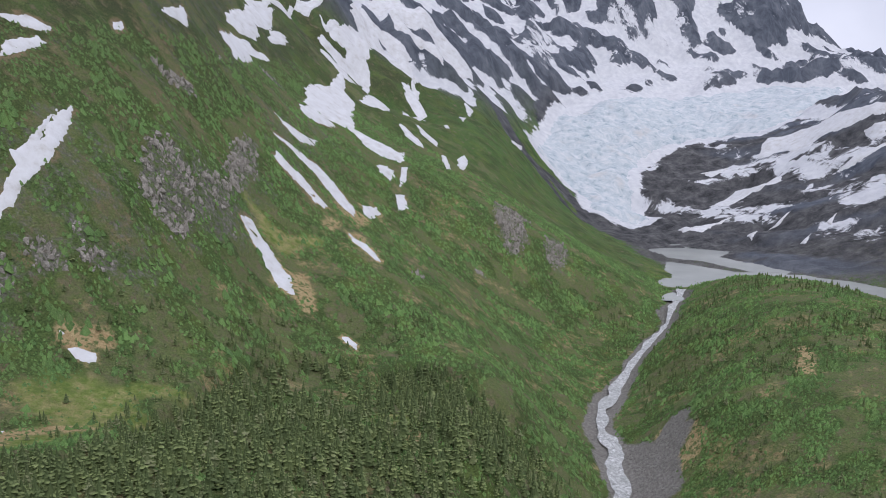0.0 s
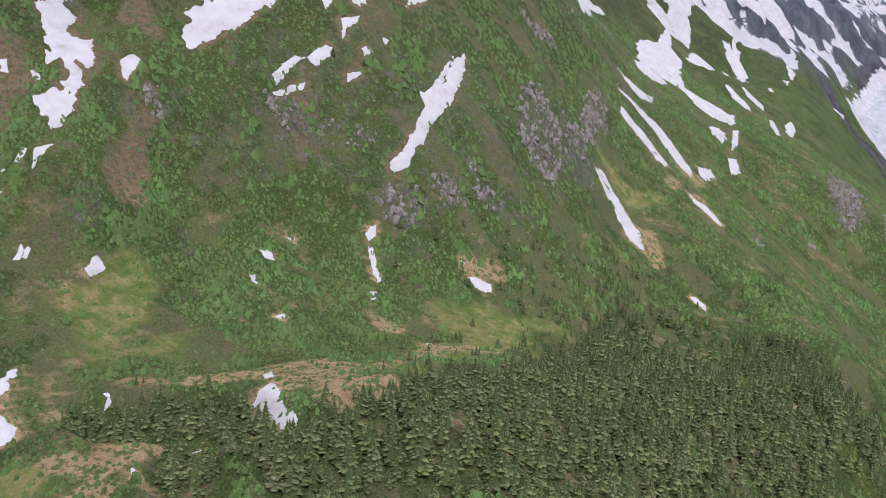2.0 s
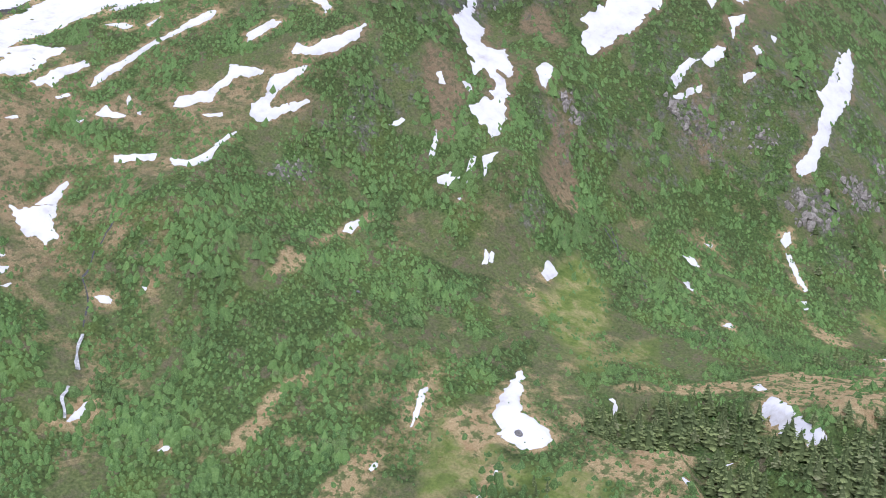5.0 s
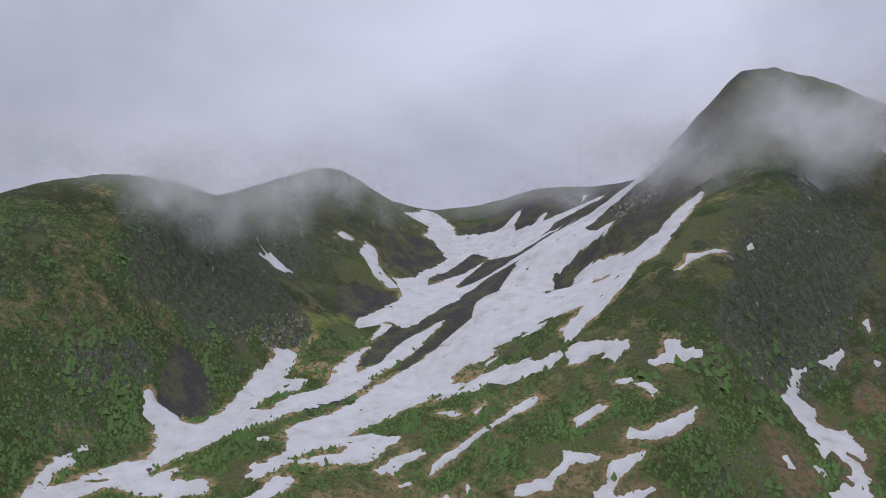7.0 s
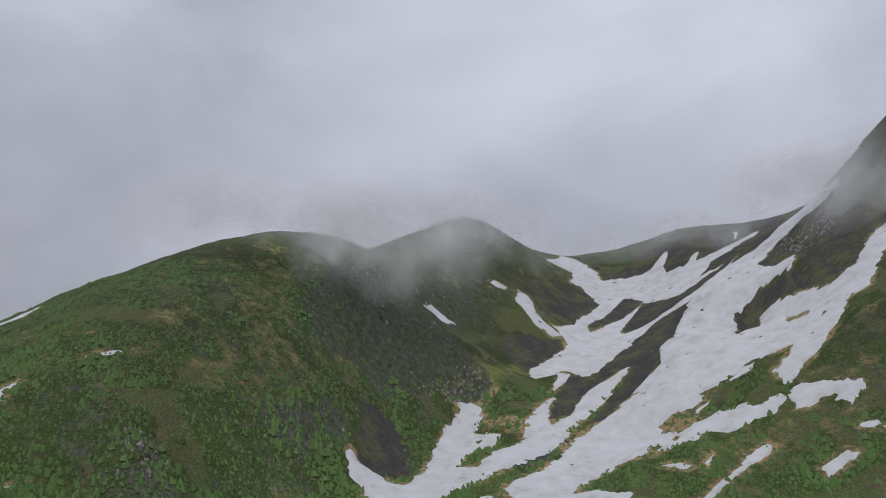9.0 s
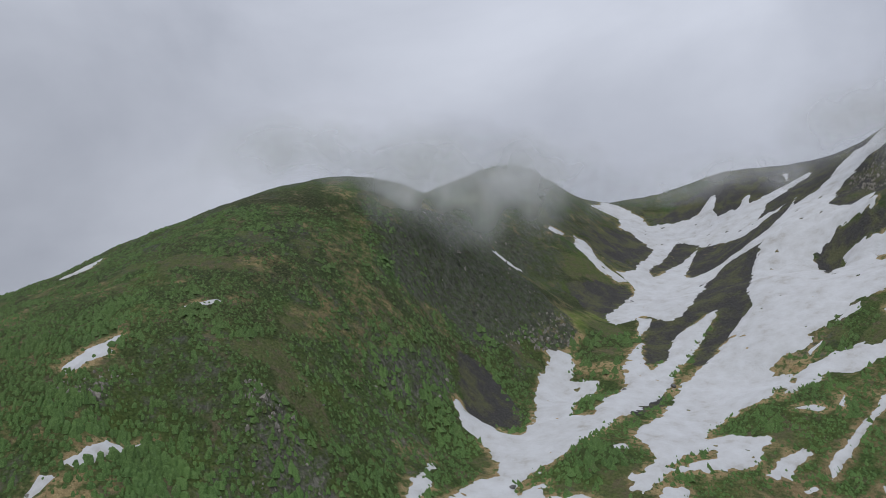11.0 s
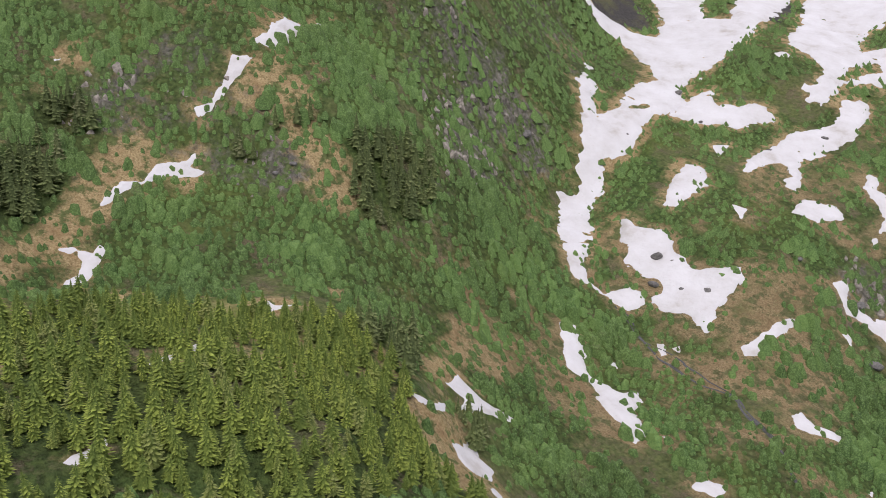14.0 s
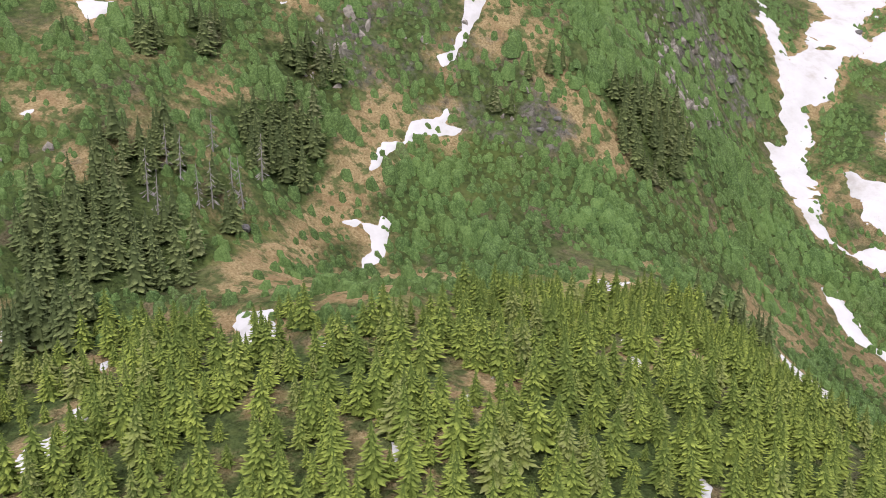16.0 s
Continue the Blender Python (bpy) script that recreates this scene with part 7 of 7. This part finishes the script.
def conifer_shape(r, layers, arms, width, droop, dead=False, plain_arm=False):
    """Crown of a conifer, one high and width wide: whorls of drooping, ragged branches."""
    p, f = [], []
    for k in range(layers):
        u = k / (layers - 1)
        z0 = 0.10 + 0.86 * u
        reach = width * (1 - u) ** 0.8 * (0.9 + 0.25 * r.rand()) + 0.012
        turn = r.rand() * 6.28
        n = max(5, int(arms * (1 - 0.35 * u)))
        for b in range(n):
            if dead and r.rand() < 0.35:
                continue
            a = turn + 2 * math.pi * (b + 0.45 * r.randn()) / n
            q = reach * (0.62 + 0.6 * r.rand())
            zb = z0 + (1.25 / layers) * (r.rand() - 0.5) * (0.4 if u > 0.85 else 1)
            half = math.pi / n * (0.28 if dead else 0.82)
            dz = droop * q * (0.8 + 0.5 * r.rand())
            top = zb + 0.055 * (1 - 0.5 * u)
            i = len(p)
            p += [(0, 0, top), (0.66 * q * math.cos(a - half), 0.66 * q * math.sin(a - half), zb - 0.75 * dz),
                  (q * math.cos(a), q * math.sin(a), zb - dz), (0.66 * q * math.cos(a + half), 0.66 * q * math.sin(a + half), zb - 0.75 * dz),
                  (0.55 * q * math.cos(a), 0.55 * q * math.sin(a), zb + 0.012 - 0.3 * dz)]
            if plain_arm:
                p.pop()
                f += [(i, i + 1, i + 2), (i, i + 2, i + 3)]
                continue
            f += [(i, i + 1, i + 4), (i + 1, i + 2, i + 4), (i + 2, i + 3, i + 4), (i + 3, i, i + 4)]
    if not dead:
        i = len(p)
        p += [(0.66 * width * math.cos(1.0472 * k), 0.66 * width * math.sin(1.0472 * k), 0.04) for k in range(6)] + [(0, 0, 0.97)]
        f += [(i + k, i + (k + 1) % 6, i + 6) for k in range(6)]
    i = len(p)
    p += [(0.008, 0, 0.94), (-0.004, 0.007, 0.94), (-0.004, -0.007, 0.94), (0, 0, 1.03)]
    f += [(i, i + 1, i + 3), (i + 1, i + 2, i + 3), (i + 2, i, i + 3)]
    return np.array(p), np.array(f)


def trunk_shape(r, girth, high=0.97, sides=6):
    p = [(q * math.cos(6.2832 * k / sides), q * math.sin(6.2832 * k / sides), z) for q, z in ((girth * 1.35, -0.12), (girth, 0.05), (0.45 * girth, 0.55), (0.004, high)) for k in range(sides)]
    f = []
    for ring in range(3):
        for k in range(sides):
            a, b = ring * sides + k, ring * sides + (k + 1) % sides
            f += [(a, b, a + sides), (b, b + sides, a + sides)]
    return np.array(p), np.array(f)


# alder scrub over all the green slopes
def green_at(x, y):
    bad = np.maximum.reduce([land_value(v, x, y) for v in (0.8 * rock, 0.95 * outcrop * (GX > -420), 1.5 * gravel, 0.95 * bare, 1.3 * snowy, 1.15 * meadow, np.where(GY > 330, 0.6, 1.2) * woods, 2 * snow_far)])
    return np.clip(1.05 - bad, 0, 1)


def off_track(x, y):
    """Metres north of the line from (0, 0) to (-553, -231)."""
    return (y * 553 - x * 231) / math.hypot(553, 231)


east, north = np.gradient(H, AX, AY)
bx, by = scatter(1.75, -1000, 420, -260, 1150)
away = off_track(bx, by)
stride = np.where(away < 250, 1.0, np.where(away < 480, 0.78, 0.34))
odds = green_at(bx, by) * stride * (0.07 + 0.93 * land_value(scrub_cover, bx, by))
ok = (rng.rand(len(bx)) < odds) & (away > 45) & (land_value(H, bx, by) < np.where(bx < -590, 430, 360) + 45 * noise2(bx, by, 60, 1)) & ((land_value(H, bx, by) < 330) | (rng.rand(len(bx)) < 0.75)) & (land_value(far, bx, by) < 0.4) & ((away < 480) | (land_value(H, bx, by) < 330))
bx, by, stride, away = bx[ok], by[ok], stride[ok], away[ok]
size = (0.55 + 1.15 * rng.rand(len(bx)) ** 1.8) * (0.85 + 0.65 * step(0.0, 0.7, fbm(bx, by, 17, 3, 5))) / stride ** 0.28
bushes = [bush_shape(np.random.RandomState(40 + k)) for k in range(10)] + [low_bush_shape(np.random.RandomState(60 + k)) for k in range(10)]
low = np.clip(1.25 - (land_value(H, bx, by) - 230) / 260, 0.6, 1)
which = rng.randint(0, 10, len(bx)) + 10 * (away > 270)
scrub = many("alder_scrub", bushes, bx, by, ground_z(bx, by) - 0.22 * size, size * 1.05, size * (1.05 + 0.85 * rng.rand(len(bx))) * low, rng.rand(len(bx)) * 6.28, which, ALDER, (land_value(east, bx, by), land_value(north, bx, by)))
tagged(scrub, "dense bright green alder thickets covering the mountain slope", "alder scrub", kind="stuff")

# conifers: dark spruce wood on the spur, small yellow-green hemlocks on the knoll
def in_woods(x, y):
    best = np.full(x.shape, -1e9)
    for line in FOREST_OUTLINES:
        best = np.maximum(best, inside(x, y, line))
    return best


tx0, ty0 = scatter(4.7, -460, 420, 90, 960)
deep = in_woods(tx0, ty0)
stray = (0.12 + 0.2 * step(-330, -200, tx0)) * (1 - land_value(meadow, tx0, ty0)) * (1 - land_value(bare, tx0, ty0)) * np.exp(-np.maximum(-deep, 0) / 45) * np.clip(1 + 2.2 * noise2(tx0, ty0, 40, 3), 0, 2) * (ty0 > 300)
hill = 0.26 * (tx0 > 165) * (land_value(H, tx0, ty0) > 22) * np.clip(0.6 + 1.6 * noise2(tx0, ty0, 60, 4), 0, 1.5)
thin = np.where(ty0 > 330, np.clip(0.55 + 0.75 * fbm(tx0, ty0, 55, 3, 2) + deep / 90, 0.12, 1), 1)
odds = np.where(deep + 8 * fbm(tx0, ty0, 26, 3, 2) > 0, (0.88 - 0.5 * land_value(bare, tx0, ty0)) * thin, np.maximum(stray, hill))
ok = (rng.rand(len(tx0)) < odds) & (land_value(snowy, tx0, ty0) < 0.4) & (land_value(gravel, tx0, ty0) < 0.3)
sx, sy = tx0[ok], ty0[ok]
spruces = [conifer_shape(np.random.RandomState(70 + k), 10, 6, 0.160 + 0.018 * k, 0.18, plain_arm=True) for k in range(6)]
tall = (5.2 + 7.0 * rng.rand(len(sx)) ** 1.3) * np.clip(0.72 + 0.05 * deep[ok], 0.55, 1.1)
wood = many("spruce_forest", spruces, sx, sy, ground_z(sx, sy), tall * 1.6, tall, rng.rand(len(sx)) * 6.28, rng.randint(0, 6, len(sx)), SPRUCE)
tagged(wood, "dense dark green spruce forest on the mountain spur", "spruce forest", kind="stuff")

hx0, hy0 = scatter(2.45, -780, -480, -260, 80)
deep = in_woods(hx0, hy0)
ok = (deep + 1.2 * noise2(hx0, hy0, 9, 2) > 0) & (rng.rand(len(hx0)) < 0.86) & (land_value(snowy, hx0, hy0) < 0.35) & (land_value(bare, hx0, hy0) < 0.75)
for ahead in (2.5, 5.0):  # clearings stay open on their lower side, and so does the ground before the dead trees
    ok &= land_value(snowy, hx0 - 0.63 * ahead, hy0 + 0.78 * ahead) < 0.45
for x, y in SNAGS:
    ok &= (np.hypot(hx0 - x, hy0 - y) > 1.6) & (np.hypot(hx0 - x - 2.2, hy0 - y + 2.8) > 2.4)
hx, hy, deep = hx0[ok], hy0[ok], deep[ok]
upper_wood = (hy > -85) | (hx < -660)
tall = np.where(upper_wood, 5.5 + 4.5 * rng.rand(len(hx)), 2.2 + 4.4 * rng.rand(len(hx)) ** 1.2)
keep = ~upper_wood | (rng.rand(len(hx)) < 0.8)
hx, hy, tall, upper_wood = hx[keep], hy[keep], tall[keep], upper_wood[keep]
near = np.argsort((hx + 568) ** 2 + (hy + 150) ** 2 + 1e7 * upper_wood)
hz = ground_z(hx, hy)
single, rest = near[:290], near[290:]
tall_spruces = [conifer_shape(np.random.RandomState(110 + k), 15, 9, 0.155 + 0.014 * k, 0.20) for k in range(6)]
hemlocks = [conifer_shape(np.random.RandomState(90 + k), 19, 13, 0.18 + 0.02 * k, 0.12) for k in range(6)]
rough_hemlocks = [conifer_shape(np.random.RandomState(90 + k), 18, 12, 0.18 + 0.02 * k, 0.12, plain_arm=True) for k in range(6)]
for chosen, name, shapes, material, label in (
        (rest[~upper_wood[rest]], "hemlock_forest", rough_hemlocks, HEMLOCK, "dense young yellow-green hemlock wood on a snowy knoll"),
        (rest[upper_wood[rest]], "spruce_stand", tall_spruces, SPRUCE, "scattered dark grey-green spruces standing among alder scrub")):
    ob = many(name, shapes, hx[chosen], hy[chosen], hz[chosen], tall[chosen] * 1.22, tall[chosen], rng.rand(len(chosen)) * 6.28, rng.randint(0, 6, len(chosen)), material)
    tagged(ob, label, "conifer wood", kind="stuff")


def tree(name, crown, trunk, needles, label, category):
    top = tagged(new(name), label, category)
    link("trunk", *trunk, BARK, top)
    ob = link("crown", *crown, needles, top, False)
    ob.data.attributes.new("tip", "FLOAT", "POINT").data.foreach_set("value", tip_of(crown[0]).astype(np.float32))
    return top


models = [tree("hemlock_tree", hemlocks[k], trunk_shape(rng, 0.022), HEMLOCK, "small yellow-green hemlock with drooping branches in a dense wood", "hemlock tree") for k in range(6)]
for n, i in enumerate(single):
    m = pose(hx[i], hy[i], hz[i], 3 * rng.randn(), 3 * rng.randn(), 360 * rng.rand()) @ Matrix.Diagonal((tall[i] * 1.22, tall[i] * 1.22, tall[i], 1))
    if n < 6:
        ob = models[n]
        ob.matrix_world = m
        ob["group"] = "young hemlocks on the knoll"
    else:
        ob = copy_thing(models[n % 6], m)
        ob.matrix_basis = m

# lone conifers on the meadow and among the scrub
lone = [tree("spruce_tree", spruces[k], trunk_shape(rng, 0.02), SPRUCE, "lone dark green spruce standing on the open slope", "spruce tree") for k in range(3)]
for n, (x, y) in enumerate(LOOSE_TREES):
    for extra in range(2):
        x2, y2, h2 = x + 2.6 * extra * rng.randn(), y + 2.6 * extra * rng.randn(), 3.0 + 2.5 * rng.rand()
        m = pose(x2, y2, float(ground_z(np.array([x2]), np.array([y2]))[0]), 0, 0, 360 * rng.rand()) @ Matrix.Diagonal((h2 * 1.3, h2 * 1.3, h2, 1))
        ob = lone[n] if n < 3 and not extra else copy_thing(lone[n % 3], m)
        ob.matrix_basis = m
        ob["group"] = "lone spruces"

# grey snags at the edge of the spruce stand
snag = tagged(new("dead_tree"), "bare silver-grey dead spruce standing in the wood", "dead tree", group="dead spruces")
link("trunk", *trunk_shape(rng, 0.02), DEAD, snag)
link("branches", *conifer_shape(np.random.RandomState(5), 9, 8, 0.14, 0.30, True), DEAD, snag)
for n, (x, y) in enumerate(SNAGS):
    h2 = 7.5 + 2.5 * rng.rand()
    m = pose(x, y, float(ground_z(np.array([x]), np.array([y]))[0]), 2 * rng.randn(), 2 * rng.randn(), 360 * rng.rand()) @ Matrix.Diagonal((h2, h2, h2, 1))
    (snag if n == 0 else copy_thing(snag, m)).matrix_basis = m


# ---- boulders, falls and brooks ----
def boulder_shape(r):
    bm = bmesh.new()
    bmesh.ops.create_icosphere(bm, subdivisions=2, radius=1.0)
    for v in bm.verts:
        v.co *= 1 + 0.30 * noise.noise(v.co * 1.3 + Vector((r.rand() * 9, 0, 0))) + 0.10 * noise.noise(v.co * 4)
        v.co.z *= 0.75
    p, f = np.array([v.co[:] for v in bm.verts]), np.array([[v.index for v in q.verts] for q in bm.faces])
    bm.free()
    return p, f


stones = [boulder_shape(np.random.RandomState(k)) for k in range(4)]
for n, (x, y) in enumerate(BOULDERS):
    p, f = stones[n % 4]
    big_one = 0.7 + 1.0 * rng.rand()
    ob = link("boulder", p * [big_one * 1.3, big_one, big_one], f, BOULDER, smooth=False)
    ob.matrix_world = pose(x, y, float(ground_z(np.array([x]), np.array([y]))[0]) + 0.35 * big_one, 15 * rng.randn(), 15 * rng.randn(), 360 * rng.rand())
    tagged(ob, "rounded grey lichen-covered boulder lying on the slope", "boulder", group="boulders")

# crags: angular blocks that break through the rocky faces
def crag_shape(r):
    p = r.randn(9, 3)
    p = p / np.linalg.norm(p, axis=1)[:, None] * (0.75 + 0.5 * r.rand(9, 1)) * [1.0, 0.8, 1.15]
    bm = bmesh.new()
    for q in p:
        bm.verts.new(q)
    bmesh.ops.convex_hull(bm, input=bm.verts)
    bmesh.ops.delete(bm, geom=[v for v in bm.verts if not v.link_faces], context="VERTS")
    bmesh.ops.triangulate(bm, faces=bm.faces)
    bm.verts.index_update()
    out = np.array([v.co[:] for v in bm.verts]), np.array([[v.index for v in q.verts] for q in bm.faces])
    bm.free()
    return out


cx, cy = scatter(2.5, -1000, 300, -260, 1100)
craggy = land_value(outcrop, cx, cy)
odds = np.maximum(craggy * np.where((np.abs(cx + 450) < 60) & (cy > 380), 0.04, np.where(cx < -740, 0.05, 1.0)), 0.16 * (land_value(rock * (1 - far), cx, cy) > 0.42) * (land_value(H, cx, cy) < 290))
ok = (rng.rand(len(cx)) < odds * np.clip(0.75 + 0.7 * fbm(cx, cy, 18, 3, 5), 0.05, 1)) & (land_value(snowy, cx, cy) < 0.3) & (off_track(cx, cy) > 60)
cx, cy, craggy = cx[ok], cy[ok], craggy[ok]
bulk = (0.6 + 1.8 * rng.rand(len(cx)) ** 2.2) * (0.75 + 0.75 * craggy * (cx > -420))
crags = many("rock_crags", [crag_shape(np.random.RandomState(300 + k)) for k in range(10)], cx, cy, ground_z(cx, cy) - 0.40 * bulk, bulk * 1.1, bulk * (0.9 + 0.9 * rng.rand(len(cx))), rng.rand(len(cx)) * 6.28, rng.randint(0, 10, len(cx)), CRAG)
tagged(crags, "broken grey rock blocks standing out of the mountain face", "rock crags", kind="stuff")


def ribbon(name, line, lift, material, thin=1.0):
    c = np.array([np.interp(np.linspace(0, len(line) - 1, 70), range(len(line)), v) for v in np.array(line).T])
    c[0] += 1.6 * noise2(c[0], c[1], 9, 4) + 0.8 * noise2(c[0], c[1], 4, 6)
    c[1] += 1.6 * noise2(c[0], c[1], 9, 1)
    gx, gy = np.gradient(c[0]), np.gradient(c[1])
    g = np.hypot(gx, gy) + 1e-6
    s = np.linspace(-1, 1, 5)
    w = c[2] * thin * (0.8 + 0.4 * noise2(c[0], c[1], 5, 2))
    x, y = c[0][:, None] - s * (w * gy / g)[:, None], c[1][:, None] + s * (w * gx / g)[:, None]
    z = ground_z(x, y) + lift + 0.15 * noise2(x, y, 2, 3)
    n = np.arange(x.size).reshape(x.shape)
    return link(name, np.stack([x, y, z], -1).reshape(-1, 3), np.stack([n[:-1, :-1], n[1:, :-1], n[1:, 1:], n[:-1, 1:]], -1).reshape(-1, 4), material)


for line in FALLS:
    tagged(ribbon("waterfall", line, 1.6, RAPIDS), "thin white waterfall dropping through the alder scrub", "waterfall", group="waterfalls")
for line in STREAMS:
    tagged(ribbon("brook", line, 0.06, BROOK, 0.5), "narrow stony meltwater brook running down a gully", "brook", group="brooks")


# ---- low cloud on the crests ----
def cloud_material():
    m = Mat("cloud_vapour")
    t = m.t
    t.nodes.remove(m.bsdf)
    white, through_it, clear = t.nodes.new("ShaderNodeBsdfDiffuse"), t.nodes.new("ShaderNodeBsdfTranslucent"), t.nodes.new("ShaderNodeBsdfTransparent")
    for n in (white, through_it):
        n.inputs["Color"].default_value = (0.94, 0.945, 0.96, 1)
    body, veil = t.nodes.new("ShaderNodeMixShader"), t.nodes.new("ShaderNodeMixShader")
    body.inputs[0].default_value = 0.5
    t.links.new(white.outputs[0], body.inputs[1])
    t.links.new(through_it.outputs[0], body.inputs[2])
    puff = m.ramp(m.noise(55, 3, 0.5), (0.32, 0.12), (0.62, 1.0))
    m.put(m.math("MULTIPLY", m.math("MULTIPLY", puff, m.attr("soft")), m.attr("dense"), True), veil.inputs[0])
    t.links.new(clear.outputs[0], veil.inputs[1])
    t.links.new(body.outputs[0], veil.inputs[2])
    t.links.new(veil.outputs[0], m.out.inputs[0])
    return m.m


CLOUD = cloud_material()


def cloud_bank(x, y, z, wide, tall, dense, seed):
    """A bank of vapour that hangs on a crest: loose curtains one behind the other, thinning out at their rims."""
    top = tagged(new("cloud_bank"), "soft grey-white cloud drifting over the mountain crest", "cloud", group="low clouds")
    ux, uy = x + 330, y + 130
    far_off = math.hypot(ux, uy)
    ux, uy = ux / far_off, uy / far_off
    u, v = np.meshgrid(np.linspace(-1, 1, 48), np.linspace(-1, 1, 36), indexing="ij")
    for layer in range(2):
        deep = 30.0 * (layer - 0.5)
        bulge = deep - 22 * (1 - u * u) + 4 * noise2(u * 60 + 90 * layer, v * 40, 40, seed)
        px, py = x + u * wide * -uy + bulge * ux, y + u * wide * ux + bulge * uy
        pz = z + v * tall + 5 * layer
        rag = 0.30 * noise2(u * wide + 70 * seed, v * 30 + 40 * layer, 38, 2) + 0.22 * noise2(u * wide + 50 * layer, v * tall, 17, 5)
        soft = step(0.05, 1.0, 1.25 * (1 - np.abs(u)) + 0.6 * rag * (1 - u * u)) * step(-1.0, 0.1, v + rag) * step(0.85, -0.35, v + 0.5 * rag)
        soft[0], soft[-1], soft[:, 0], soft[:, -1] = 0, 0, 0, 0
        soft = np.clip(soft - 0.04, 0, 1)
        n = np.arange(u.size).reshape(u.shape)
        q = np.stack([n[:-1, :-1], n[1:, :-1], n[1:, 1:], n[:-1, 1:]], -1).reshape(-1, 4)
        used, q = np.unique(q[soft.ravel()[q].max(1) > 0], return_inverse=True)
        ob = link("veil", np.stack([px, py, pz], -1).reshape(-1, 3)[used], q.reshape(-1, 4), CLOUD, top)
        ob.data.attributes.new("soft", "FLOAT", "POINT").data.foreach_set("value", soft.ravel()[used].astype(np.float32))
        ob.data.attributes.new("dense", "FLOAT", "POINT").data.foreach_set("value", np.full(len(used), dense, np.float32))
    return top


for n, spec in enumerate(CLOUDS):
    cloud_bank(*spec, n)
